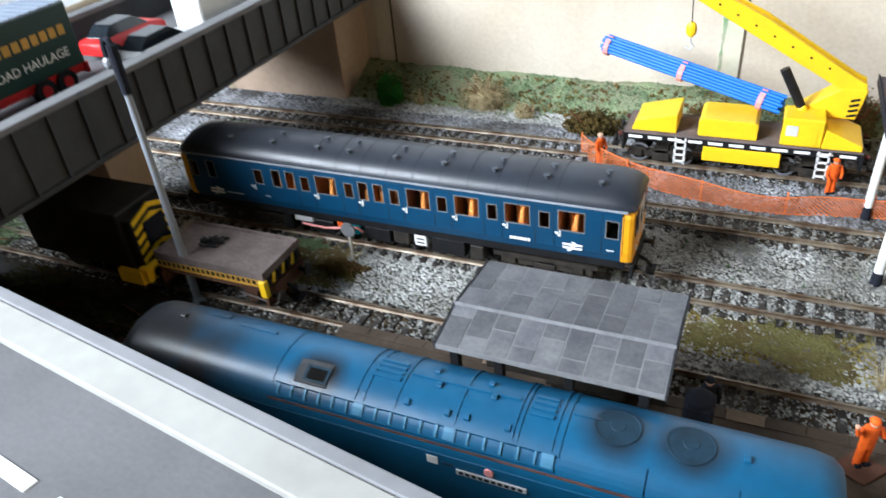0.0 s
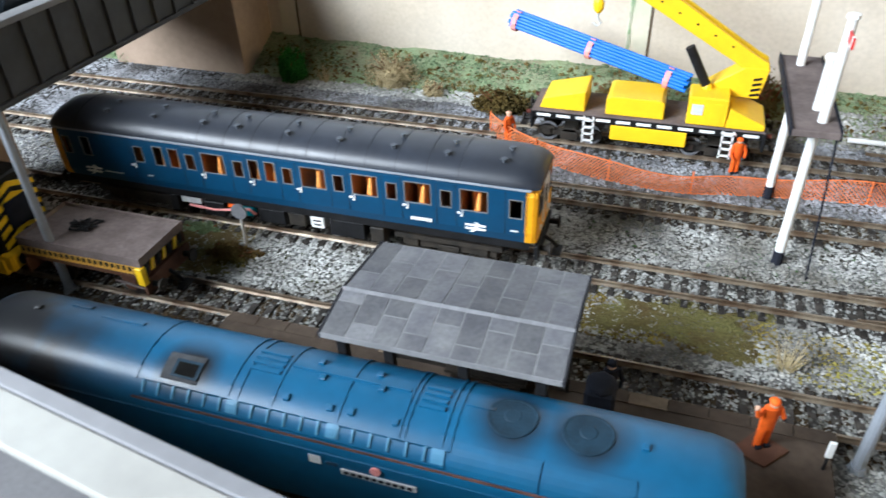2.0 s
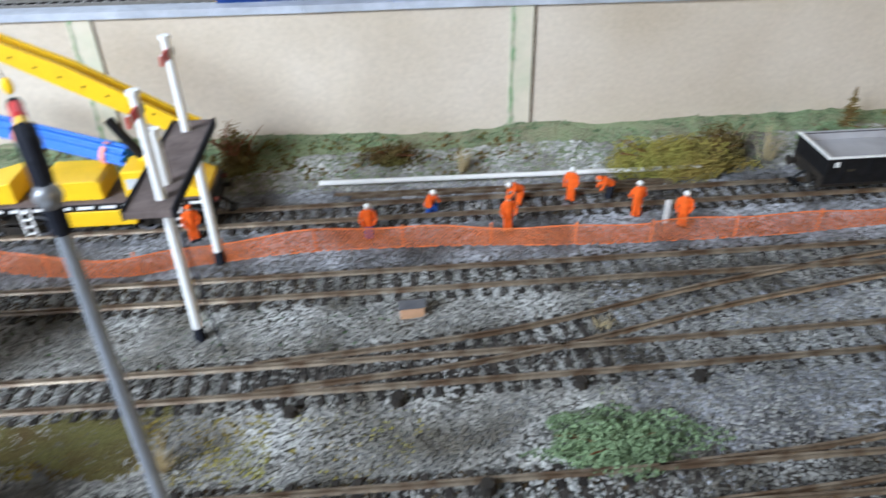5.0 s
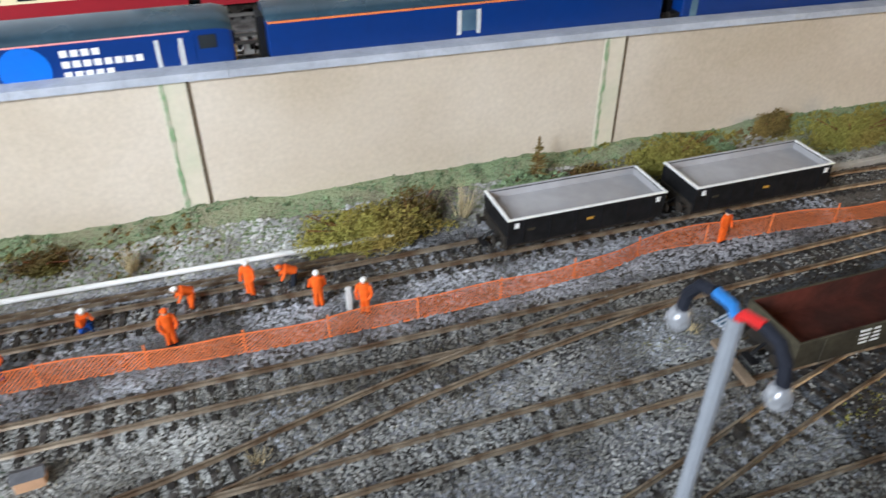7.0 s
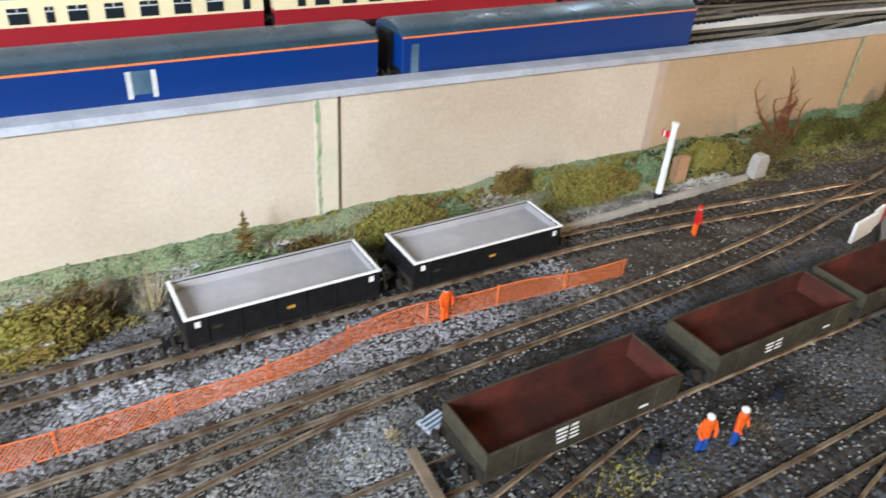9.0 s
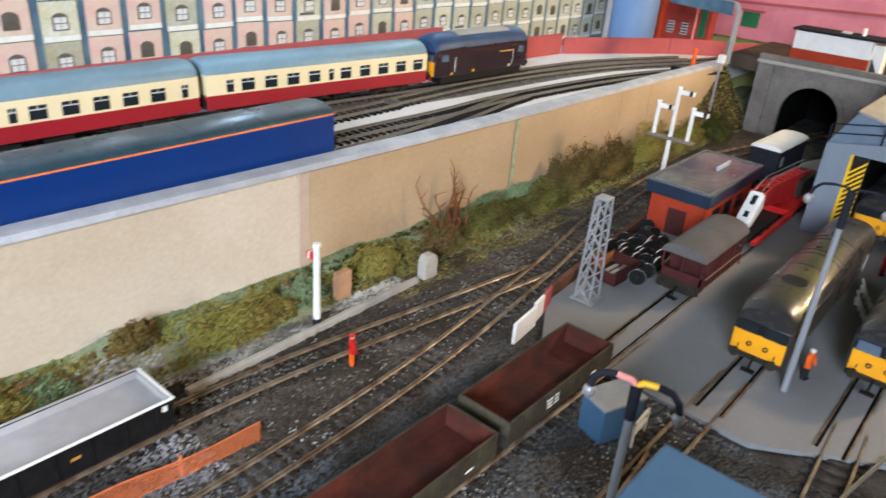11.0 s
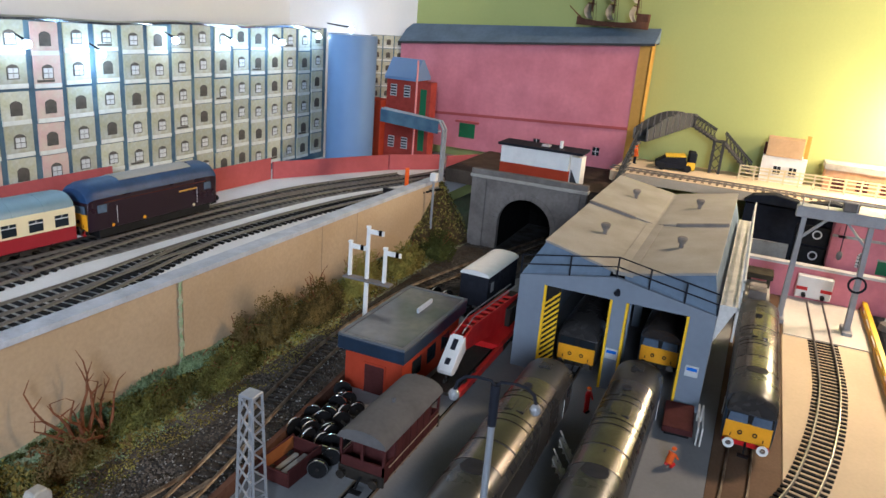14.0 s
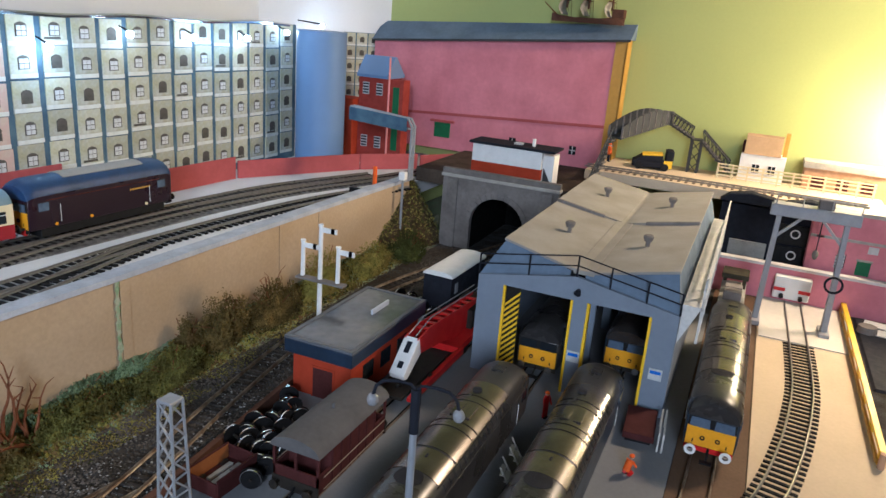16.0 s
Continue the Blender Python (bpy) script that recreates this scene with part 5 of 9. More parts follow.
for x in (374, 636):
    t = coach(x, 240, UZ, 0, 246, "plain dark blue coach with orange line behind the wall", "coach_blue", None, "coach_blue", "roof_blue_grey", [], "dark blue coaches", "line_orange", 42.6)
    part("door_panel", G().box(110.5, 120, -18.3, -17.8, 21, 33) if x == 374 else G().box(6, 11, -18.3, -17.8, 12, 32), M["print_blue"], t)
    if x == 374:
        part("door_edge", G().box(108, 110.5, -18.4, -17.8, 19, 33).box(120, 122.5, -18.4, -17.8, 19, 33), M["pane_pale"], t)


def open_wagon(x, y, z, L, w, h, zb, label, out, inner, group, rim=None, name="open_wagon", rz=0):
    t = thing(name, x, y, z, rz, label, "wagon", group)
    hw = w / 2
    part("floor", G().box(1, L - 1, -hw + 1, hw - 1, zb, zb + (11.2 if rim else 1.5)), M[inner], t)
    for nm, a, b, c, d in (("side", 0, L, -hw, -hw + 1.2), ("side", 0, L, hw - 1.2, hw), ("end", 0, 1.2, -hw + 1.2, hw - 1.2), ("end", L - 1.2, L, -hw + 1.2, hw - 1.2)):
        p = part(nm, G().box(a, b, c, d, zb, h), M[out], t, bevel=0.15)
        ia, ib, ic, id_ = (a + 1.3, b - 1.3, d + 0.02, d + 0.3) if c == -hw else (a + 1.3, b - 1.3, c - 0.3, c - 0.02) if d == hw else ((b + 0.02, b + 0.3, c, d) if a == 0 else (a - 0.3, a - 0.02, c, d))
        part("lining", G().box(ia, ib, ic, id_, zb + (11.2 if rim else 1.5), h - 0.3), M[inner], p)
    if rim:
        part("rim", G().box(-0.6, L + 0.6, -hw - 0.6, -hw + 0.9, h, h + 1), M[rim], t, "white painted top rim", bevel=0.15)
        part("rim", G().box(-0.6, 1.4, -hw + 0.9, hw, h, h + 1), M[rim], t, "white painted top rim", bevel=0.15)
        part("rim", G().box(1.4, L + 0.6, hw - 0.9, hw + 0.4, h, h + 0.6), M[inner], t, "unpainted grey top rim", bevel=0.15)
        part("rim", G().box(L - 0.9, L + 0.6, -hw + 0.9, hw - 0.9, h, h + 0.8), M[rim], t, "white painted top rim", bevel=0.15)
    part("solebar", G().box(2, L - 2, -hw + 3, hw - 3, zb - 3.5, zb), M["oily_black"], t)
    for k in (L * 0.22, L * 0.78):
        for s in (-1, 1):
            part("wheel", G().cyl((k, s * 7.4, 4.6), (k, s * 9, 4.6), 4.6, n=14), M["oily_black"], t)
            part("axleguard", G().prism([(k - 4, zb), (k + 4, zb), (k + 1.5, 4), (k - 1.5, 4)], s * 10, s * 11, "y"), M["oily_black"], t)
    for xe, s in ((0, -1), (L, 1)):
        buffers(t, xe, s, "oily_black", "oily_black", 11.4, 11 if zb > 8 else 9)
    return t


for x in (556, 684, 797):
    t = open_wagon(x, 12, 0, 104, 33, 23, 8.5, "olive-brown open mineral wagon with rusty red empty inside", "wagon_olive", "wagon_red", "open mineral wagons")
    for s in (-1, 1):
        for k in range(4):
            part("rib", G().box(14 + 25 * k, 15.4 + 25 * k, s * 16.5 - 0.5, s * 16.5 + 0.5, 9, 22.5), M["wagon_olive"], t)
        part("plate", G().box(34, 46, s * 16.5 - 0.25, s * 16.5 + 0.25, 13, 21), M["wagon_olive"], t)
        g = G()
        for k in range(4 if x == 556 else 3):
            g.box(34.4 - 0.4 * k, 45.6 - 0.4 * k, s * 16.5 - 0.4, s * 16.5 + 0.4, 13.6 + 2.3 * k, 14.7 + 2.3 * k)
        part("plate_text", g, M["white"], t, "plain white bars")
        part("end_mark", G().box(80, 85, s * 16.5 - 0.35, s * 16.5 + 0.35, 13, 14), M["white"], t)
for x, y in ((477, 142), (594, 139.5)):
    t = open_wagon(x, y, 0, 98, 34, 23, 7.5, "black bogie box wagon with grey inside and white top rim", "black", "hopper_grey", "black box wagons", "white")
    for s in (-1, 1):
        for k in (12, 48):
            part("side_plate", G().box(k, k + 4, s * 17 - 0.4, s * 17 + 0.4, 15, 16.4), M["gold"] if k != 12 else M["wagon_olive"], t)
        for k in (4, 92):
            part("white_tag", G().box(k, k + 2.5, s * 17 - 0.4, s * 17 + 0.4, 18, 21), M["white"], t)
        part("yellow_axle_cap", G().cyl((20, s * 10.5, 6), (20, s * 12.2, 6), 1.6, n=10), M["yellow"], t)
        for k in range(6):
            part("rib", G().box(9 + 16 * k, 10 + 16 * k, s * 17 - 0.5, s * 17 + 0.5, 8, 22.6), M["black"], t)


# ------------------------------------------------------------------ plants
def clump(name, x, y, z, sx, sy, sz, m, label, category, n=420, leaf=1.5, seed=1, core=None, rz=0):
    """A bush of many small leaf flakes round a few twigs, uneven at the edge."""
    rng = random.Random(seed)
    t = thing(name, x, y, z, rz, label, category)
    g = G()
    for k in range(n):
        a, u = rng.uniform(0, 6.283), rng.random() ** 0.24
        e = math.asin(rng.random())
        lump = 0.85 + 0.42 * noise.noise(Vector((math.cos(a) * 1.7 + seed, math.sin(a) * 1.7, e * 2)))
        c = Vector((sx * u * lump * math.cos(a) * math.cos(e), sy * u * lump * math.sin(a) * math.cos(e), sz * u * lump * math.sin(e)))
        s = leaf * rng.uniform(0.5, 1.3)
        r = Euler((rng.uniform(0, 6), rng.uniform(0, 6), rng.uniform(0, 6))).to_matrix()
        pts = [c + r @ Vector(q) * s for q in ((-0.6, -0.3, 0), (0.1, -0.55, 0.15), (0.8, 0, 0), (0.1, 0.5, 0.2), (0, 0, 0.45))]
        g.add(pts, [(0, 1, 4), (1, 2, 4), (2, 3, 4), (3, 0, 4)])
    secs = []
    for i in range(9):
        e = 1.57 * i / 8
        secs.append([])
        for j in range(18):
            a = 6.28318 * j / 18
            lump = 0.85 + 0.42 * noise.noise(Vector((math.cos(a) * 1.7 + seed, math.sin(a) * 1.7, e * 2)))
            lump *= 0.86 + 0.16 * noise.noise(Vector((math.cos(a) * 5, math.sin(a) * 5 + seed, e * 6)))
            secs[-1].append((sx * lump * math.cos(a) * math.cos(e) * 0.74, sy * lump * math.sin(a) * math.cos(e) * 0.74, sz * lump * math.sin(e) * 0.72 - 0.5))
    part("foliage", g, M[m], t)
    part("inner_mass", G().loft(secs), M[m], t)
    g = G()
    for k in range(7):
        a = rng.uniform(0, 6.28)
        d = rng.uniform(0.3, 0.8)
        g.tube([(0, 0, -1), (sx * d * 0.4 * math.cos(a), sy * d * 0.4 * math.sin(a), sz * 0.4), (sx * d * math.cos(a), sy * d * math.sin(a), sz * rng.uniform(0.5, 0.9))], 0.35, 4)
    part("twig", g, M[core or "bramble"], t)
    return t


def tuft(x, y, z, h, r, m, label, n=60, seed=1, name="grass_tuft"):
    rng = random.Random(seed)
    t = thing(name, x, y, z, 0, label, "grass")
    g = G()
    for k in range(n):
        a, u = rng.uniform(0, 6.28), rng.random()
        b = (r * 0.3 * u * math.cos(a), r * 0.3 * u * math.sin(a))
        tip = (r * u * math.cos(a) * rng.uniform(0.8, 1.4), r * u * math.sin(a) * rng.uniform(0.8, 1.4), h * rng.uniform(0.6, 1.1))
        g.cyl((*b, -1), tip, 0.28, 0.05, 3)
    part("blade", g, M[m], t)
    return t


def stalks(x, y, z, h, m, label, seed, n=7, spread=0.8, thick=1.4):
    rng = random.Random(seed)
    t = thing("bare_shrub", x, y, z, 0, label, "shrub")
    for k in range(n):
        a = rng.uniform(0, 6.28)
        p = Vector((0, 0, 0))
        d = Vector((math.cos(a) * spread, math.sin(a) * spread * 0.4, 1)).normalized()
        g = G()
        r = thick
        for s in range(5):
            q = p + d * h / 5 * rng.uniform(0.7, 1.2)
            g.cyl(p, q, r, r * 0.75, 5)
            if s > 1:
                side = Vector((rng.uniform(-1, 1), rng.uniform(-0.5, 0.5), rng.uniform(0.2, 1))).normalized()
                g.cyl(q, q + side * h * 0.18, r * 0.6, 0.2, 4)
            p, r = q, r * 0.75
            d = (d + Vector((rng.uniform(-0.5, 0.5), rng.uniform(-0.2, 0.2), rng.uniform(-0.1, 0.3)))).normalized()
        part("branch", g, M[m], t)
    return t


def bz(x, y):
    return bank_z(x, y)


for i, (nm, x, y, sx, sy, sz, m, lb, cat, n) in enumerate((
        ("bush", -176, 187, 11, 10, 21, "bush_bright", "round dark green bush at the foot of the wall", "bush", 700),
        ("bush", -98, 190, 18, 9, 22, "straw", "dry straw-coloured bush on the grass bank", "bush", 420),
        ("bush", -64, 182, 8, 6, 11, "straw", "small dry scrubby bush", "bush", 160),
        ("bush", -12, 170, 20, 9, 15, "leaf_umber", "low dark brown-green bush beside the crane", "bush", 620),
        ("bush", 56, 190, 9, 7, 12, "leaf_brown", "small brown bush behind the crane", "bush", 220),
        ("bush", 410, 172, 42, 15, 19, "leaf_olive", "broad olive and yellow bush on the bank", "bush", 1400),
        ("bush", 437, 176, 20, 11, 22, "leaf_brown", "rusty brown bush beside an olive one", "bush", 420),
        ("bush", 520, 184, 26, 12, 12, "leaf_mint", "pale green low foliage on the bank", "bush", 520),
        ("bush", 556, 186, 14, 9, 9, "leaf_brown", "low brown foliage on the bank", "bush", 260),
        ("bush", 622, 186, 36, 12, 17, "leaf_olive", "mid-green bush behind the box wagons", "bush", 950),
        ("bush", 655, 188, 18, 9, 11, "leaf_mint", "small pale green bush by the wall", "bush", 300),
        ("bush", 711, 197, 14.5, 6, 15.5, "leaf_umber", "rounded brown bush against the wall", "bush", 620),
        ("bush", 770, 182, 40, 14, 18, "leaf_olive", "wide olive bush along the wall", "bush", 1000),
        ("bush", 822, 186, 18, 10, 14, "leaf_mint", "green foliage near the signal post", "bush", 340),
        ("bush", 886, 184, 26, 12, 15, "leaf_olive", "green bush beside the pale stone", "bush", 560),
        ("bush", 960, 178, 26, 14, 18, "leaf_brown", "tangled brown undergrowth along the wall", "bush", 620),
        ("bush", 1020, 182, 42, 13, 15, "bush_fern", "green foliage trailing below the wall", "bush", 900),
        ("bush", 1100, 174, 46, 12, 20, "bush_fern", "olive hedge growing beside the line", "bush", 1200),
        ("bush", 1165, 180, 30, 12, 36, "leaf_umber", "dark olive hedge against the wall", "bush", 950),
        ("bush", 1232, 176, 36, 14, 31, "leaf_umber", "olive hedge further along the wall", "bush", 900),
        ("bush", 1310, 178, 40, 13, 37, "leaf_olive", "dark hedge near the tunnel cutting", "bush", 900),
        ("bush", 1400, 172, 40, 14, 29, "leaf_olive", "brown-green hedge near the tunnel", "bush", 800),
        ("bush", 1480, 165, 30, 20, 30, "leaf_dark", "dark scrub beside the tunnel mouth", "bush", 700),
        ("bush", 1131, 187, 13, 7, 27, "leaf_brown", "upright rusty brown bush against the wall", "bush", 420),
        ("bush", 1084, 195, 24, 6, 10, "leaf_mint", "pale green foliage at the foot of the wall", "bush", 420),
        ("bush", 1040, 196, 24, 6, 10, "leaf_mint", "mint green foliage under the moss stain", "bush", 420),
        ("bush", 985, 196, 20, 6, 9, "leaf_mint", "pale green foliage behind the red shrub", "bush", 360),
        ("bush", 318, -36, 32, 14, 7, "leaf_mint", "spreading green weeds among the ballast", "weeds", 900),
        ("bush", -330, 200, 24, 14, 20, "leaf_mint", "pale green bush beyond the bridge", "bush", 420),
        ("bush", -300, 196, 9, 7, 16, "yellow", "yellow flowering bush beyond the bridge", "bush", 200),
        ("bush", -128, -8, 10, 5, 5, "leaf_mint", "light green weeds beside the railcar", "weeds", 320),
        ("bush", -100, -24, 15, 8, 6, "leaf_brown", "brown undergrowth beside the flat wagon", "weeds", 420),
        ("bush", -150, -96, 62, 14, 6, "leaf_dark", "dark low scrub beside the platform line", "weeds", 700),
        ("bush", -250, -100, 60, 22, 9, "leaf_dark", "dark scrub under the road bridge", "weeds", 900),
        ("bush", -330, -60, 30, 18, 10, "leaf_mint", "pale green weeds under the bridge", "weeds", 400),
        ("bush", -262, 95, 26, 18, 14, "leaf_mint", "green tuft beside the far bridge pier", "weeds", 420),
        ("bush", 240, 190, 18, 9, 9, "leaf_brown", "scrubby brown weeds on the bank", "weeds", 200),
        ("bush", 146, 190, 12, 9, 24, "leaf_brown", "twiggy brown bush behind the signal", "bush", 240))):
    clump(nm, x, y, bz(x, y) - 1.5, sx * 1.25, sy * 1.3, sz * 1.25, m, lb, cat, int(n * 5.6), 1.3 if m != "straw" else 1.0, i + 3)
for i, (x, y, h, r, m) in enumerate(((152, -32, 12, 8, "straw"), (282, 178, 17, 7, "straw"), (470, 176, 22, 11, "straw"), (447, 178, 18, 9, "straw"), (-150, 186, 12, 7, "straw"), (540, 42, 6, 5, "straw"), (330, 30, 6, 6, "straw"), (236, -82, 14, 7, "straw"))):
    tuft(x, y, bz(x, y), h, r, m, "dry bleached grass stalks standing in a tuft", 46, i)
stalks(148, 190, 8, 26, "bramble", "reddish-brown bare shrub behind the signal", 3, 9, 1.2)
stalks(968, 184, 6, 50, "bramble", "rust-red bare branching shrub by the wall", 5, 6, 1.0, 2.0)
stalks(985, 180, 4, 40, "bramble", "rust-red bramble trailing along the bank", 8, 6, 1.9, 1.8)
stalks(1240, 186, 8, 34, "bramble", "thin bare twigs in front of the wall", 11, 5, 0.6)
t = thing("small_fir_tree", 524, 188, bz(524, 188), 0, "tiny brown-green fir sapling on the bank", "tree")
part("trunk", G().cyl((0, 0, -1), (0, 0, 34), 1.0, 0.2, 6), M["bramble"], t)
g = G()
rng = random.Random(2)
for k in range(110):
    z = rng.uniform(6, 33)
    a = rng.uniform(0, 6.28)
    r = (35 - z) * 0.36 * rng.uniform(0.6, 1.1)
    g.cyl((0, 0, z), (r * math.cos(a), r * math.sin(a), z + r * 0.25), 0.7, 0.1, 4)
part("crown", g, M["leaf_brown"], t)
def moss_mat(x0, x1, y0, y1, label, seed):
    """Low uneven mat of scatter material whose ragged rim sinks into the ballast."""
    g = G()
    nx, ny = int((x1 - x0) / 1.6), int((y1 - y0) / 1.6)
    vs = []
    for i in range(nx + 1):
        for j in range(ny + 1):
            u, v = i / nx, j / ny
            x, y = x0 + (x1 - x0) * u, y0 + (y1 - y0) * v
            rim = min(u, 1 - u, v, 1 - v) * 5.0
            n1 = noise.noise(Vector((x * 0.05, y * 0.09, seed)))
            n2 = noise.noise(Vector((x * 0.4, y * 0.4, seed + 7.0)))
            vs.append((x, y, -5.4 + 2.2 * min(1.0, max(0.0, rim + 1.3 * n1)) + 0.8 * n2))
    fs = [(i * (ny + 1) + j, (i + 1) * (ny + 1) + j, (i + 1) * (ny + 1) + j + 1, i * (ny + 1) + j + 1) for i in range(nx) for j in range(ny)]
    return solid("moss_mat", g.add(vs, fs) or g, M["moss_mat"], label, "moss", kind="stuff", smooth=True)


moss_mat(62, 156, -36, 3, "olive-brown moss mat between the tracks", 1.5)
moss_mat(-150, -92, -44, 4, "brown mossy ground beside the flat wagon", 4.5)
# turf patches between the tracks
for i, (x0, x1, y0, y1, m, n) in enumerate(((66, 152, -33, 0, "leaf_umber", 8000), (70, 150, -32, -1, "leaf_olive", 6500), (150, 190, -40, -8, "leaf_olive", 700), (-145, -97, -41, 2, "leaf_umber", 3500), (175, 250, -46, -10, "leaf_olive", 420), (-30, 60, 20, 62, "leaf_dark", 300), (60, 240, 22, 60, "leaf_green", 260), (560, 800, 0, 60, "leaf_olive", 200), (330, 420, 30, 62, "leaf_olive", 300), (560, 645, -30, -12, "leaf_olive", 1500), (505, 560, 32, 44, "leaf_olive", 700), (400, 465, 34, 46, "leaf_olive", 700), (300, 420, -44, -6, "moss_grey", 500), (640, 700, -38, -24, "leaf_brown", 700), (-200, 0, -40, -6, "leaf_dark", 500), (120, 360, 168, 205, "leaf_mint", 1500), (-230, 120, 175, 222, "leaf_mint", 2600), (360, 900, 172, 200, "leaf_mint", 1500), (900, 1400, 165, 196, "leaf_dark", 1600), (880, 1250, 143, 178, "leaf_olive", 9500), (860, 1300, 143, 174, "leaf_brown", 7500), (900, 1200, 143, 170, "leaf_dark", 2600), (930, 1080, 160, 190, "leaf_mint", 1800))):
    rng = random.Random(40 + i)
    g = G()
    for k in range(n):
        x, y = rng.uniform(x0, x1), rng.uniform(y0, y1)
        if noise.noise(Vector((x * 0.03, y * 0.04, i))) < -0.12:
            continue
        z = bz(x, y)
        s = rng.uniform(0.4, 1.2)
        a = rng.uniform(0, 6.28)
        g.add([(x - s * math.cos(a), y - s * math.sin(a), z), (x + s * math.cos(a), y + s * math.sin(a), z), (x + s * 0.4 * math.sin(a), y - s * 0.4 * math.cos(a), z + s * 0.9), (x - s * math.sin(a), y + s * math.cos(a), z + 0.2)], [(0, 1, 2), (1, 3, 2), (3, 0, 2)])
    solid("scatter_grass", g, M[m], "scattered flock grass and moss on the ground", "grass", kind="stuff")


def flock(rows, m, label, seed, s0=0.6, s1=1.5, h=1.0):
    """Scatter material: many small tilted flakes, in a strip measured back from the wall."""
    rng = random.Random(seed)
    g = G()
    for x0, x1, d0, d1, n in rows:
        for k in range(n):
            x = rng.uniform(x0, x1)
            y = wall_y(x) - rng.uniform(d0, d1)
            if noise.noise(Vector((x * 0.035, y * 0.07, seed * 3.3))) < -0.22:
                continue
            z, s, a = bz(x, y) - 0.3, rng.uniform(s0, s1), rng.uniform(0, 6.28)
            c, sn, up = math.cos(a), math.sin(a), s * h * rng.uniform(0.3, 1.4)
            g.add([(x - s * c, y - s * sn, z), (x + s * c, y + s * sn, z + up * 0.3), (x + s * 0.5 * sn, y - s * 0.5 * c, z + up), (x - s * sn, y + s * c, z + up * 0.5)], [(0, 1, 2), (1, 3, 2), (3, 0, 2)])
    return solid("scatter_grass", g, M[m], label, "grass", kind="stuff")


flock([(-230, 1450, 0, 12, 9000), (-230, 140, 8, 44, 5500), (140, 420, 10, 34, 1500), (820, 1200, 0, 30, 3000)], "leaf_mint", "bright green flock grass along the foot of the wall", 61)
flock([(560, 1480, 2, 34, 11000)], "leaf_olive", "olive flock undergrowth covering the bank", 62, 0.7, 1.9, 1.6)
flock([(640, 700, 6, 32, 400), (880, 1480, 4, 36, 6000), (-230, 330, 4, 40, 2200)], "leaf_brown", "dead brown flock undergrowth on the bank", 63, 0.8, 2.2, 1.2)
flock([(130, 640, 4, 40, 15000), (-230, 130, 6, 46, 6000)], "moss_grey", "pale grey-green moss over the stony bank", 65, 0.4, 1.2, 0.8)
flock([(820, 1480, 2, 34, 3800)], "leaf_dark", "dark flock moss between the bushes", 64, 0.9, 2.4, 1.2)

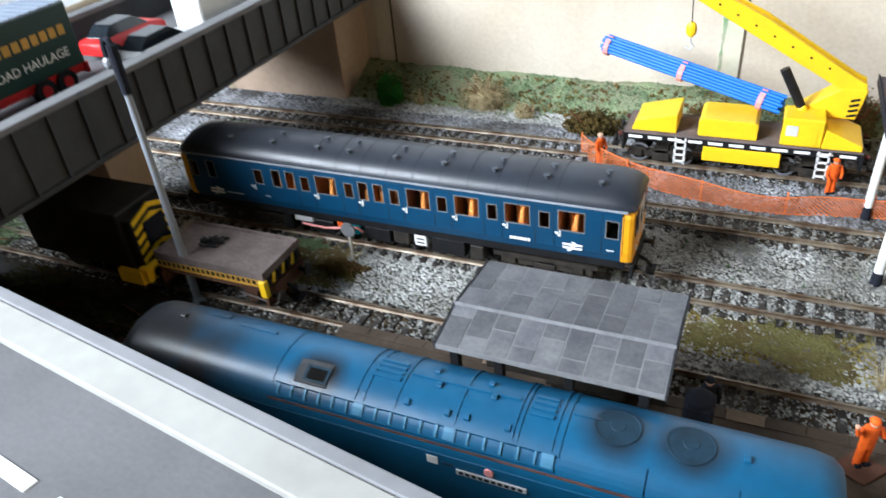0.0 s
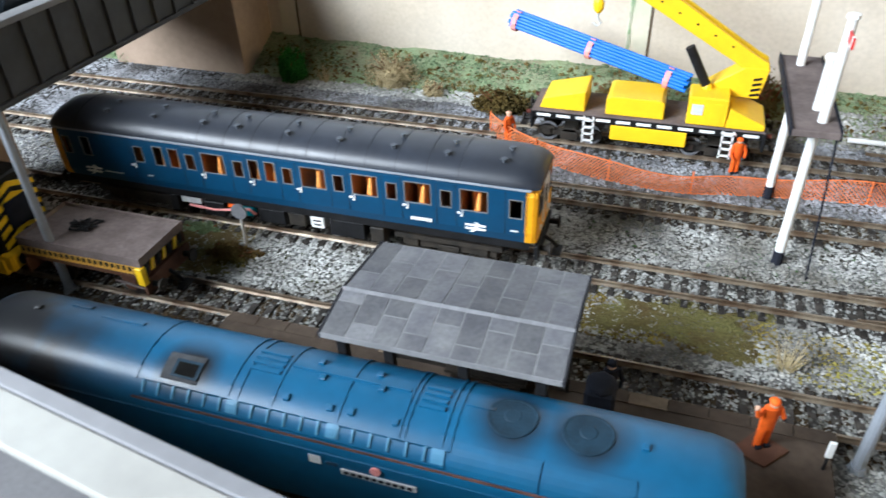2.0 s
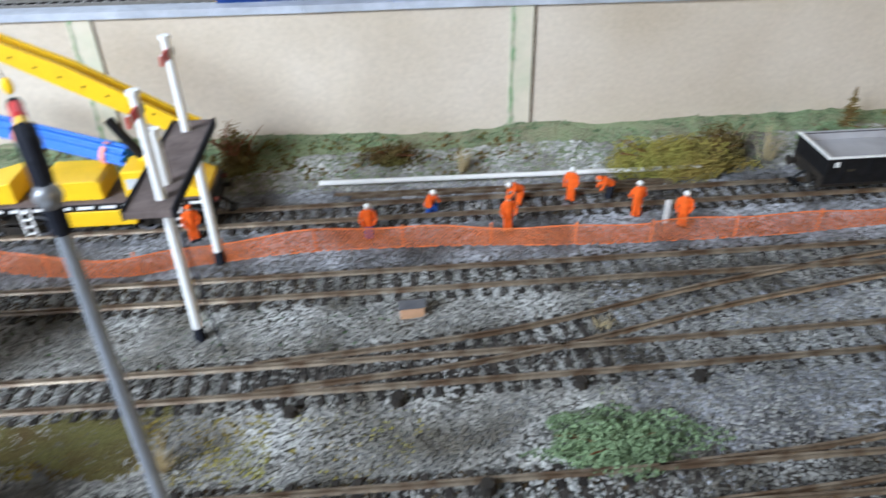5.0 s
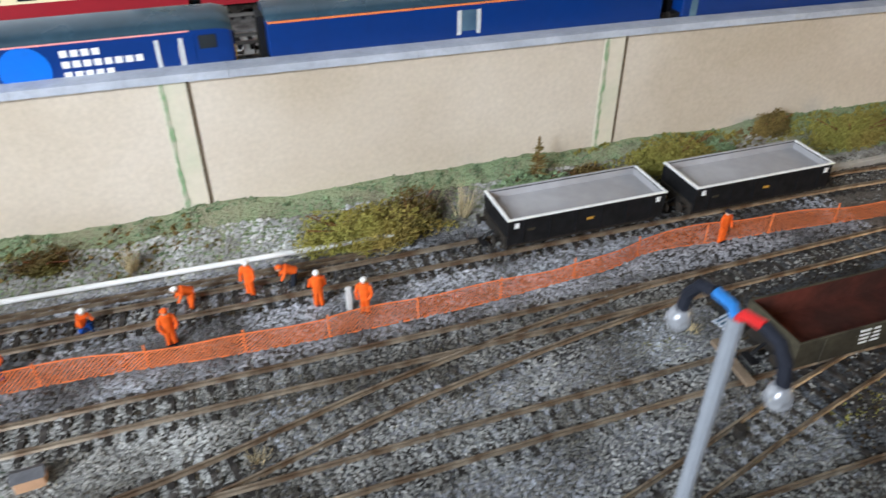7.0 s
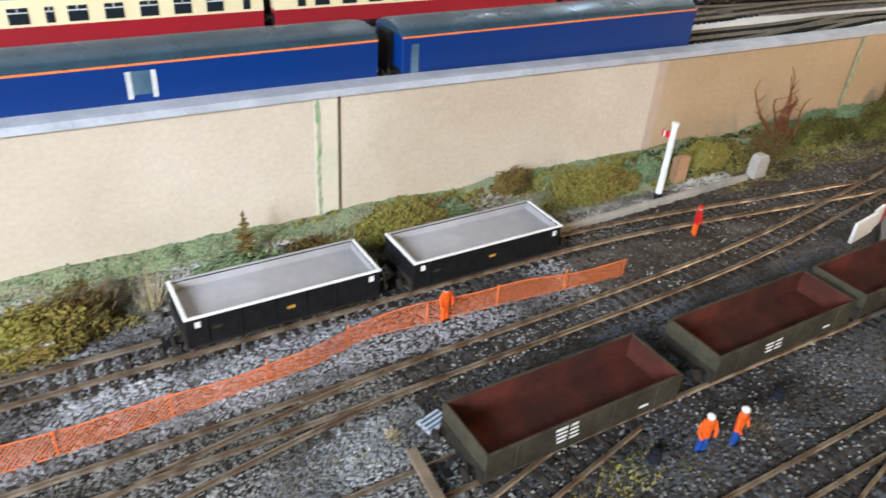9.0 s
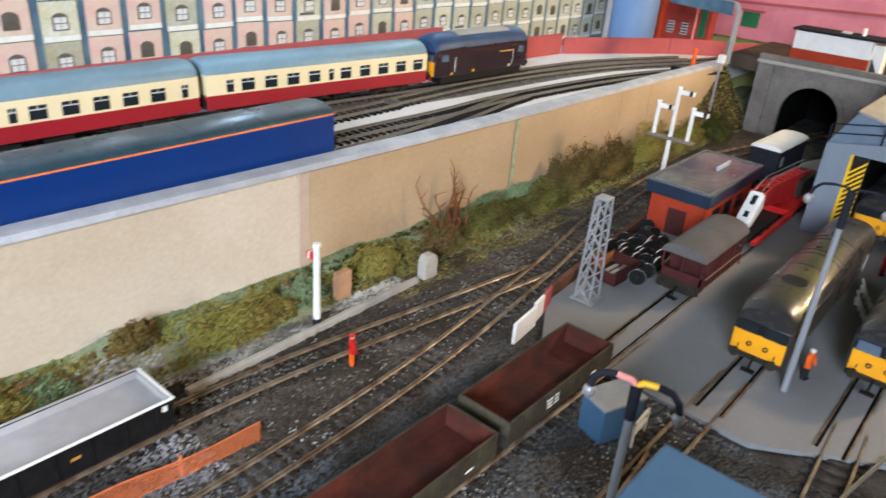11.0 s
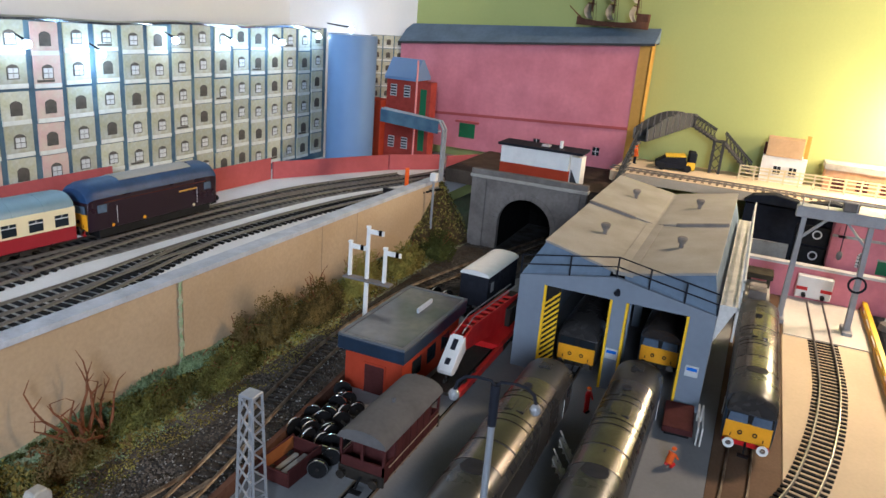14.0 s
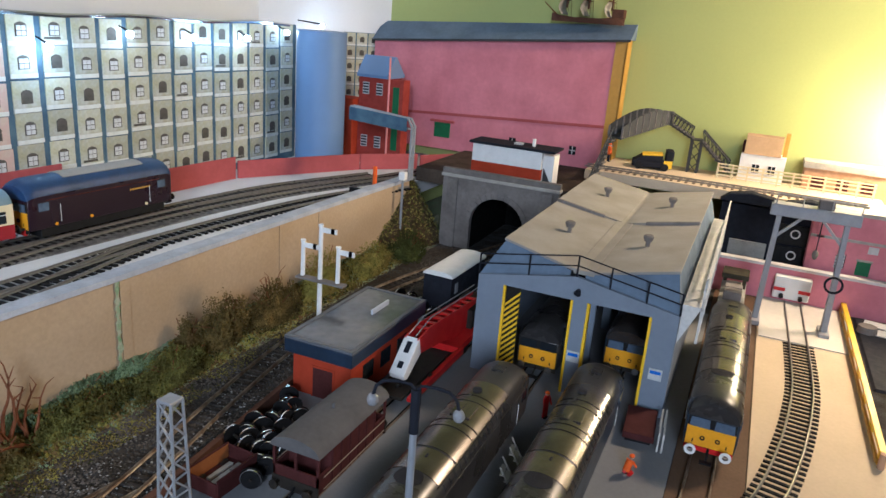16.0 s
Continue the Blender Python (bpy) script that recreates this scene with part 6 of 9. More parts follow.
# ------------------------------------------------------------------ figures (each one plain moulded figurine)
def figurine(pose_kind, seed, vest="orange_vest", trousers="orange_vest", hat="white"):
    rng = random.Random(seed)
    g = G()
    if pose_kind == "stand":
        g.mat(1).cyl((-1.5, 0, 0), (-1.1, 0, 10.5), 1.25, 1.6, 8).cyl((1.5, 0, 0), (1.1, 0, 10.5), 1.25, 1.6, 8)
        g.mat(3).box(-2.5, -0.5, -2.2, 1, 0, 1.2).box(0.5, 2.5, -2.2, 1, 0, 1.2)
        g.mat(0).loft([[(3.1 * k * math.cos(a), 2.0 * k * math.sin(a), z) for a in np.linspace(0, 5.6, 9)] for z, k in ((9.5, 0.95), (13, 0.95), (17, 1.12), (19.6, 0.95), (20.4, 0.4))])
        g.cyl((-3.3, 0, 18.8), (-4.4, -1, 13.5), 1.0, 0.9, 7).cyl((-4.4, -1, 13.5), (-3, -3, 10.5), 0.9, 0.7, 7)
        g.cyl((3.3, 0, 18.8), (4.5, -1, 13.8), 1.0, 0.9, 7).cyl((4.5, -1, 13.8), (3.2, -3, 11.5), 0.9, 0.7, 7)
        top = (0, -0.2, 21.6)
    elif pose_kind == "bend":
        g.mat(1).cyl((-1.8, 0.5, 0), (-1.4, 1.5, 9.5), 1.3, 1.7, 8).cyl((1.8, -0.5, 0), (1.4, 1.5, 9.5), 1.3, 1.7, 8)
        g.mat(3).box(-2.8, -0.8, -1.5, 1.8, 0, 1.2).box(0.8, 2.8, -2.5, 0.8, 0, 1.2)
        g.mat(0).cyl((0, 2, 9.8), (0, -4.5, 13.5), 2.6, 2.9, 9)
        g.cyl((-3, -4, 13.2), (-3.4, -6, 7), 1.0, 0.7, 7).cyl((3, -4, 13.2), (3.2, -7, 8), 1.0, 0.7, 7)
        top = (0, -7, 14.6)
    elif pose_kind == "kneel":
        g.mat(1).cyl((-2, 1, 1), (-2, -3, 2.2), 1.4, 1.5, 8).cyl((2, 2, 1), (2, -2.6, 5.5), 1.4, 1.5, 8).cyl((2, -2.6, 5.5), (2, -3, 0), 1.3, 1.2, 8)
        g.mat(0).cyl((0, 2, 4), (0, -1.5, 11.5), 2.7, 2.8, 9).cyl((-2.8, -1.5, 11), (-3.5, -4.5, 6.5), 0.9, 0.7, 7).cyl((2.8, -1.5, 11), (3.5, -4.5, 7), 0.9, 0.7, 7)
        top = (0, -2.6, 13.8)
    else:  # waving
        g.mat(1).cyl((-1.6, 0, 0), (-1.1, 0, 10.5), 1.3, 1.6, 8).cyl((1.8, 0.6, 0), (1.1, 0, 10.5), 1.3, 1.6, 8)
        g.mat(3).box(-2.6, -0.6, -2.2, 1, 0, 1.2).box(0.8, 2.8, -1.8, 1.2, 0, 1.2)
        g.mat(0).loft([[(3.1 * k * math.cos(a), 2.0 * k * math.sin(a), z) for a in np.linspace(0, 5.6, 9)] for z, k in ((9.5, 0.95), (13, 0.95), (17, 1.12), (19.6, 0.95), (20.4, 0.4))])
        g.cyl((-3, 0, 18.8), (-6, -2, 18.5), 1.0, 0.9, 7).cyl((-6, -2, 18.5), (-7.4, -2.6, 22.5), 0.9, 0.6, 7)
        g.cyl((3.3, 0, 18.8), (4.8, -1, 14.5), 1.0, 0.9, 7)
        g.mat(2).ball((-7.5, -2.7, 23.4), 1.0, 6)
        top = (0.3, -0.2, 21.6)
    g.mat(2).ball((top[0], top[1], top[2]), 1.75, 8)
    g.mat(4).ball((top[0], top[1] + 0.1, top[2] + 0.9), 1.95, 8, (1, 1.12, 0.7))
    sc = 0.92
    g.v = [(x * sc, y * sc, z * sc) for x, y, z in g.v]
    return g, [M[vest], M[trousers], M["skin_buff"], M["figure_dark"], M[hat]]


FIG = 0
for kind, x, y, z, rz, vest, trou, hat, label in (
        ("stand", 133, 122, -3.6, 20, "orange_vest", "orange_vest", "orange_vest", "orange workman figurine standing beside the crane"),
        ("stand", 3, 124, -3.6, 60, "orange_vest", "orange_vest", "skin_buff", "orange workman figurine at the end of the mesh fence"),
        ("wave", 139, -84, 7.3, 25, "orange_vest", "orange_vest", "orange_vest", "orange workman figurine waving on the platform end"),
        ("stand", 226, 113, -3.6, 0, "orange_vest", "figure_blue", "white", "workman figurine with white helmet and orange jacket"),
        ("kneel", 260, 138, -3.6, 40, "orange_vest", "figure_blue", "white", "kneeling workman figurine in orange on the track"),
        ("bend", 310, 141, -3.6, -70, "orange_vest", "orange_vest", "white", "stooping workman figurine in orange working on the track"),
        ("stand", 340, 141, -3.6, -40, "orange_vest", "orange_vest", "white", "workman figurine in orange with white helmet beside the rails"),
        ("bend", 362, 142, -3.6, -80, "orange_vest", "figure_dark", "orange_vest", "bending workman figurine in orange jacket"),
        ("stand", 372, 121, -3.6, 180, "orange_vest", "orange_vest", "white", "workman figurine in full orange seen from behind"),
        ("stand", 393, 108, -3.6, -30, "orange_vest", "orange_vest", "white", "workman figurine in orange beside a white post"),
        ("stand", 300, 114, -3.6, 10, "orange_vest", "orange_vest", "orange_vest", "workman figurine in orange behind the mesh fence"),
        ("stand", 657, -25, -3.6, -20, "orange_vest", "figure_blue", "white", "workman figurine in orange jacket and blue trousers"),
        ("stand", 674, -29, -3.6, 10, "orange_vest", "figure_blue", "white", "workman figurine with white helmet beside his mate"),
        ("stand", 800, 112, -3.6, 60, "red", "orange_vest", "red", "figurine in red and orange standing between the tracks"),
        ("stand", 603, 104, -3.6, 10, "orange_vest", "orange_vest", "figure_dark", "orange workman figurine by the far mesh fence"),
        ("kneel", 1156, -161, -0.6, 60, "orange_vest", "red", "orange_vest", "crouching figurine in red-orange on the depot floor"),
        ("stand", 1061, -160, -0.6, 0, "orange_vest", "figure_dark", "orange_vest", "small orange workman figurine on the depot yard"),
        ("stand", 1198, -92, -0.6, -20, "red", "red", "orange_vest", "figurine in red standing between the locomotives"),
        ("stand", 992, -92, -0.6, -20, "orange_vest", "figure_dark", "dirty_white", "figurine in faded orange beside the locomotive cab"),
        ("stand", 88, -80, 6.4, 30, "figure_dark", "figure_dark", "figure_dark", "dark figurine waiting on the platform"),
        ("stand", 1592, -40, 130, 30, "orange_vest", "figure_dark", "orange_vest", "tiny orange figurine on the footbridge stairs")):
    g, mats = figurine(kind, FIG, vest, trou, hat)
    solid("worker_figurine", g, mats, label, "figurine", "model workmen", smooth=True, at=(x, y, z, rz))
    FIG += 1

solid("figurine_base", G().add([(-9, -3, 0), (1, -8, 0), (9, 1, 0), (-1, 7, 0), (-9, -3, 0.9), (1, -8, 0.9), (9, 1, 0.9), (-1, 7, 0.9)], [(0, 1, 5, 4), (1, 2, 6, 5), (2, 3, 7, 6), (3, 0, 4, 7), (4, 5, 6, 7), (0, 3, 2, 1)]), M["wagon_brown"], "brown card base under the waving figurine", "base", at=(139, -85, 6.4))

# ------------------------------------------------------------------ orange mesh fences
def mesh_fence(pts, h, label, z=-3.8, step=2.1):
    t = thing("mesh_fence", pts[0][0], pts[0][1], z, 0, label, "fence", "orange mesh fences")
    line = along(pts, 2.0)
    o = line[0]
    g = G()
    d = 0.0
    P = [((p - o).x, (p - o).y) for p in line]
    top = lambda i: h + 0.8 * math.sin(i * 0.19) + 0.6 * math.sin(i * 0.053 + 1)
    lean = lambda i, f: f * h * 0.12 * math.sin(i * 0.07)
    n = 6
    for i in range(len(P) - 1):
        for k in range(n):
            for s in (1, -1):
                f0, f1 = (k / n, (k + 1) / n) if s > 0 else ((k + 1) / n, k / n)
                a = Vector((P[i][0], P[i][1] + lean(i, f0), top(i) * f0))
                b = Vector((P[i + 1][0], P[i + 1][1] + lean(i + 1, f1), top(i + 1) * f1))
                u = Vector((0, 0, 0.26))
                w = Vector((0, 0.16, 0))
                g.add([a - u, b - u, b + u, a + u, a + w, b + w], [(0, 1, 2, 3), (0, 4, 5, 1), (3, 2, 5, 4)])
    for i in range(len(P) - 1):
        for f in (0.02, 0.98):
            a, b = (Vector((P[j][0], P[j][1] + lean(j, f), top(j) * f)) for j in (i, i + 1))
            g.add([a + Vector((0, 0, -.4)), b + Vector((0, 0, -.4)), b + Vector((0, 0, .4)), a + Vector((0, 0, .4)), a + Vector((0, .3, 0)), b + Vector((0, .3, 0))], [(0, 1, 2, 3), (0, 4, 5, 1), (3, 2, 5, 4)])
    ob = part("netting", g, M["mesh_orange"], t, "orange plastic netting")
    ob["kind"] = "stuff"
    for i in range(0, len(P), 22):
        part("post", G().cyl((P[i][0], P[i][1] + 0.4, -1), (P[i][0], P[i][1] + 0.4, h + 1.5), 0.5, n=6), M["mesh_orange"], t)
    return t


mesh_fence([(-12, 139), (-3, 127), (9, 117), (39, 103), (69, 95), (105, 92), (133, 97), (191, 104), (260, 103), (330, 97), (371, 95)], 12.2, "sagging orange safety netting fence beside the rails")
mesh_fence([(372, 95), (442, 95), (500, 99), (529, 101), (560, 108), (600, 105), (650, 102), (722, 95)], 12.2, "orange safety netting fence running on past the wagons")

# ------------------------------------------------------------------ platform and shelter
t = thing("platform", 0, 0, 0, 0, "low brown station platform beside the blue locomotive", "platform", kind="structure")
part("platform_top", G().box(-70, 161, -112, -75, -4, 6.4), M["platform_top"], t, bevel=0.3)
x = -69.0
while x < 158:
    part("edge_slab", G().box(x, x + 13.4, -77, -71.5, 5.2, 6.75), M["platform_edge" if -8 < x < 18 or 86 < x < 104 else "platform_top"], t)
    x += 13.7
solid("concrete_base", G().box(162, 430, -140, -92, -4, 0), M["dirty_white"], "pale concrete base board beyond the platform ramp", "base", kind="structure", bevel=0.4)
t = thing("platform_shelter", 0, -90, 6.4, 0, "grey slab-roofed waiting shelter on black posts", "shelter", "")
for a, b, za, zb, lo in ((-28.2, -9.2, 46.2, 49.2, 0), (-9.2, 25.0, 49.2, 44.6, 1)):
    part("roof_board", G().prism([(a, za - 2), (b, zb - 2), (b, zb - 0.02), (a, za - 0.02)], 0.5, 76.2, "x"), M["slab_joint"], t)
    for c in range(9):
        x0, x1 = 0.5 + c * 8.41, 0.5 + (c + 1) * 8.41
        cut = (0.36 if (c + lo) % 2 else 0.66) + random.uniform(-0.07, 0.07)
        for f0, f1 in ((0, cut), (cut, 1)):
            ya, yb = a + (b - a) * f0, a + (b - a) * f1
            z0, z1 = za + (zb - za) * f0, za + (zb - za) * f1
            lift = random.uniform(0.03, 0.12)
            part("roof_slab", G().prism([(ya + 0.3, z0 - 0.6), (yb - 0.3, z1 - 0.6), (yb - 0.3, z1 + lift), (ya + 0.3, z0 + lift)], x0 + 0.28, x1 - 0.28, "x"), M["slate"], t)
part("ridge", G().prism([(-10.1, 49.3), (-8.3, 49.3), (-9.2, 50.2)], 0.3, 76.6, "x"), M["slate_trim"], t)
for xa, xb in ((-0.3, 0.5), (76.2, 77.0)):
    part("edge_trim", G().prism([(-28.2, 43.8), (-9.2, 46.6), (25, 42.2), (25, 44.8), (-9.2, 49.5), (-28.2, 46.4)], xa, xb, "x"), M["grime"], t)
for x in (6, 22, 46, 70):
    part("post", G().box(x - 1.6, x + 1.6, -26, -22.8, 0, 44.4), M["black"], t, bevel=0.2)
    part("post", G().box(x - 1.6, x + 1.6, 16, 19.2, 0, 43.2), M["black"], t, bevel=0.2)
part("back_wall", G().box(2, 74, 12, 14, 0, 40), M["oily_black"], t)
part("bench", G().box(30, 60, 3, 9, 7, 8.4).box(32, 34, 4, 8, 0, 7).box(56, 58, 4, 8, 0, 7), M["oily_black"], t)
t = thing("platform_kiosk", 86, -92, 6.4, 0, "small black domed cabinet at the platform end", "cabinet")
part("cabinet", G().box(-5, 5, -5, 5, 0, 22), M["figure_dark"], t, bevel=1.2)
part("dome", G().ball((0, 0, 22), 5.4, 8, (1, 1, 0.5)), M["figure_dark"], t, smooth=True)
t = thing("signpost", 158, -88, 6.4, 0, "short white-topped ramp marker post", "post")
part("pole", G().cyl((0, 0, -6), (0, 0, 8), 0.5), M["black"], t)
part("cap", G().box(-1, 1, -0.6, 0.6, 6, 13), M["white"], t, bevel=0.2)

# ------------------------------------------------------------------ lamps
def street_lamp(x, y, h, label, sleeve="figure_dark", arms=2, band="figure_dark", rz=0, band2="figure_dark", reach=16.0, thick=1.5):
    """Post with swan-neck arms: a taped inner length, a dark outer sleeve and a silvery bulb."""
    t = thing("street_lamp", x, y, -3.8, rz, label, "lamp", "yard lamps")
    part("post", G().cyl((0, 0, 0), (0, 0, h * 0.84), 2.1, 1.6, 10), M["lamp_grey"], t)
    part("sleeve", G().cyl((0, 0, h * 0.84), (0, 0, h), 2.1 if sleeve == "figure_dark" else 1.7, 2.3 if sleeve == "figure_dark" else 1.6, 10), M[sleeve], t)
    part("foot", G().cyl((0, 0, 0), (0, 0, 2.5), 3.2, 2.6, 10), M["lamp_grey"], t)
    r = reach
    for s in ((-1, 1) if arms == 2 else (1,)):
        part("arm_tape", G().tube([(0, 0, h - 1), (s * r * 0.12, 0, h + 1.6), (s * r * 0.46, 0, h + 2.0)], thick * 0.85, 8), M[band if s > 0 else band2], t)
        part("arm", G().tube([(s * r * 0.46, 0, h + 2.0), (s * r * 0.76, 0, h + 1.0), (s * r * 0.93, 0, h - 2), (s * r, 0, h - 7)], thick, 8), M["figure_dark"], t)
        part("bulb", G().ball((s * r, 0, h - 9), 2.7, 8, (1, 1, 1.15)), M["bulb_clear"], t, "silvery clear plastic bulb", smooth=True)
    return t


street_lamp(-159, -69, 134, "tall grey street lamp beside the flat wagon", arms=1, rz=160, reach=8)
street_lamp(172, -76, 153, "tall grey double-headed street lamp by the platform end", band="yellow", rz=-62, band2="red", reach=14)
street_lamp(419, -96, 151, "grey double-headed lamp with blue and red taped arms", sleeve="lamp_grey", band="red", rz=-80, band2="tape_blue", reach=12, thick=1.3)
street_lamp(774, -70, 98, "grey double-headed lamp with pink and yellow taped arms", band="yellow", rz=-75, band2="pink_band", reach=17)
street_lamp(970, -87, 132, "grey lamp with black swan-neck arms and clear bulbs", rz=-80, reach=19, thick=0.8)

# ------------------------------------------------------------------ bracket signal
def arm_post(t, x, y, z0, h, arm=True, red=True, lean=0.0):
    p = part("post", G().cyl((x, y, z0), (x + lean, y, z0 + h), 2.0, 1.8, 10), M["white"], t, "white signal post")
    part("finial", G().cyl((x + lean, y, z0 + h), (x + lean, y, z0 + h + 1.5), 2.6, 2.4, 10), M["white"], p)
    if arm:
        a = part("signal_arm", G().box(x + lean - 0.4, x + lean + 0.4, y - 12, y - 0.5, z0 + h - 8, z0 + h - 4), M["red"] if red else M["white"], p)
        part("arm_stripe", G().box(x + lean - 0.5, x + lean + 0.5, y - 10.5, y - 9, z0 + h - 8.1, z0 + h - 3.9), M["white"] if red else M["figure_dark"], a)
    part("spectacle", G().box(x + lean - 1.2, x + lean + 1.2, y + 1, y + 4, z0 + h - 8, z0 + h - 5), M["figure_dark"], p)


t = thing("bracket_signal", 150, 70, -3.8, 0, "white bracket signal on two posts with grey platform", "signal")
for x, y in ((2, -30), (0, 30)):
    part("leg", G().cyl((x, y, 0), (x, y, 72), 2.2, 2.1, 10), M["white"], t)
    part("leg_foot", G().cyl((x, y, 0), (x, y, 7), 2.6, 2.5, 10), M["figure_dark"], t)
part("signal_platform", G().box(-9, 9, -44, 40, 71, 74), M["wagon_deck"], t, "brown-grey landing", bevel=0.3)
part("platform_rim", G().box(-9.6, -9, -44, 40, 70.5, 75).box(9, 9.6, -44, 40, 70.5, 75), M["figure_dark"], t)
arm_post(t, -1, 28, 74, 42, True, True)
arm_post(t, 3, -34, 74, 42, True, True)
arm_post(t, 2, -22, 74, 22, False)
part("signal_wire_rod", G().tube([(14, -40, 0), (8.5, -41, 71)], 0.45), M["figure_dark"], t, "thin dark rod from landing to ground")
t = thing("semaphore_signal", 812, 158, -3.8, 0, "white wooden semaphore signal with red arm", "signal")
part("post", G().cyl((0, 0, 0), (0, 0, 58), 2.5, 2.0, 10), M["white"], t)
part("foot", G().cyl((0, 0, 0), (0, 0, 7), 2.9, 2.8, 10), M["figure_dark"], t)
part("cap", G().cyl((0, 0, 58), (0, 0, 60), 2.7, 2.5, 10), M["white"], t)
a = part("signal_arm", G().box(-1, 1, 0.5, 9, 48, 52), M["red"], t, "red signal arm")
part("arm_stripe", G().box(-1.2, 1.2, 6, 7.2, 48, 52.1), M["white"], a)
t = thing("bracket_signal", 1205, 112, -3.8, 0, "white three-armed bracket signal beside the line", "signal")
part("post", G().cyl((0, 0, 0), (0, 0, 64), 2.2, 2.0, 10), M["white"], t)
part("landing", G().box(-4, 4, -24, 22, 64.6, 66.4), M["stone_grey"], t, bevel=0.2)
for y, h in ((0, 46), (17, 30), (-17, 30)):
    p = part("doll_post", G().cyl((0, y, 67), (0, y, 67 + h), 1.9, 1.7, 10).cyl((0, y, 67 + h), (0, y, 68.5 + h), 2.3, 2.2, 10), M["white"], t)
    a = part("signal_arm", G().box(-0.8, 0.8, y - 15, y - 1, 62 + h, 66 + h), M["white"], p)
    part("arm_stripe", G().box(-1, 1, y - 12.5, y - 10, 61.9 + h, 66.1 + h), M["figure_dark"], a)
    part("arm_stripe", G().box(-1.0, 1.0, y - 13, y - 10.5, 62 + h, 66.1 + h), M["figure_dark"], a)

# ------------------------------------------------------------------ crane wagon
t = thing("crane_wagon", 17, 139, 0, 0, "yellow rail crane wagon on a black bogie chassis", "crane")
L = 128
part("chassis", G().box(0, L, -15, 15, 16.4, 20.8), M["black"], t, bevel=0.2)
part("deck", G().box(0, L, -15.6, 15.6, 20.8, 21.8), M["wagon_deck"], t)
for s in (-1, 1):
    for k in range(11):
        part("white_stripe", G().box(3 + k * 11.4, 11 + k * 11.4, s * 15 - 0.3, s * 15 + 0.3, 17.8, 19.4), M["white"], t)
    for x in (30, 106):
        g = G().box(x, x + 1.0, s * 15.9 - 0.4, s * 15.9 + 0.4, 4, 20.5).box(x + 5.5, x + 6.5, s * 15.9 - 0.4, s * 15.9 + 0.4, 4, 20.5)
        for k in range(4):
            g.box(x, x + 6.5, s * 15.9 - 0.4, s * 15.9 + 0.4, 5 + k * 4.2, 6.1 + k * 4.2)
        part("step_ladder", g, M["white"], t)
    part("side_tank", G().prism([(46, 7.5), (88, 7.5), (88, 16.3), (46, 16.3)], s * 11, s * 15.6, "y"), M["yellow"], t, "yellow side tank", bevel=0.4)
for x0, h0, h1 in ((2, 22, 31),):
    part("end_cowl", G().prism([(4, 21.8), (30, 21.8), (30, 34), (6, 28)], -13, 13, "y"), M["yellow"], t, "sloping yellow cover", bevel=0.4)
part("engine_cover", G().prism([(42, 21.8), (74, 21.8), (74, 31), (72, 32.5), (44, 32.5), (42, 31)], -13, 13, "y"), M["yellow"], t, bevel=0.4)
cab = part("cab", G().box(86, 107, -15, 4, 21.8, 38), M["yellow"], t, "yellow driver's cab", bevel=0.7)
part("cab_window", G().box(88, 94, -15.3, -14.8, 28, 34), M["pane_pale"], cab)
part("cab_door", G().box(98, 104, -15.3, -14.8, 23, 35), M["yellow"], cab)
part("cab_window", G().box(85.7, 86.2, -12, 0, 27, 34), M["dark_glass"], cab)
part("rear_cowl", G().prism([(107, 21.8), (127, 21.8), (127, 25), (108, 33)], -15, 13, "y"), M["yellow"], t, bevel=0.4)
jib_base = part("turret", G().prism([(90, 33), (122, 33), (125, 50), (112, 50), (98, 40)], 2, 16, "y"), M["yellow"], t, "yellow jib turret", bevel=0.4)
for k in range(4):
    part("hazard_stripe", G().prism([(117 + k * 0.2, 34 + k * 3), (122, 34 + k * 3 + 1.2), (122, 35.4 + k * 3 + 1.2), (117 + k * 0.2, 35.4 + k * 3)], 1.7, 16.3, "y"), M["hazard_black"], jib_base)
for yy in (3, 12):
    part("jib_beam", G().prism([(124, 53), (124, 44), (112, 49), (22, 100.5), (22, 106), (27, 107), (69, 86.5), (118, 56)], yy, yy + 2.5, "y"), M["yellow"], t, bevel=0.3)
part("jib_plate", G().prism([(112, 49), (22, 100.5), (22, 101.6), (112, 50.2)], 5.5, 12, "y"), M["yellow"], t)
for k in range(8):
    x = 34 + k * 10
    z = 107.5 - (x - 27) * 0.535
    part("jib_bolt", G().cyl((x, 2.6, z - 5.5), (x, 3.2, z - 5.5), 0.6, n=8), M["hazard_black"], t)
part("jib_ram", G().cyl((94.5, 0, 38), (82, 0.5, 60), 2.6, n=10), M["black"], t, "black hydraulic ram")
part("ram_pivot", G().ball((94.5, 0, 38), 3.2, 8), M["yellow"], t)
part("hoist_cable", G().tube([(29, 8, 104), (29, 20, 76)], 0.35), M["black"], t)
part("hook_block", G().ball((29, 20, 73), 3.2, 8, (1, 0.6, 1.5)), M["yellow"], t, "yellow hook block")
part("hook", G().tube([(29, 20, 69), (29, 20, 66), (31, 20, 63), (29, 20, 61), (26.5, 20, 63)], 0.7), M["pane_pale"], t)
bogie(t, 22, 2, 26, 6)
bogie(t, 104, 2, 26, 6)
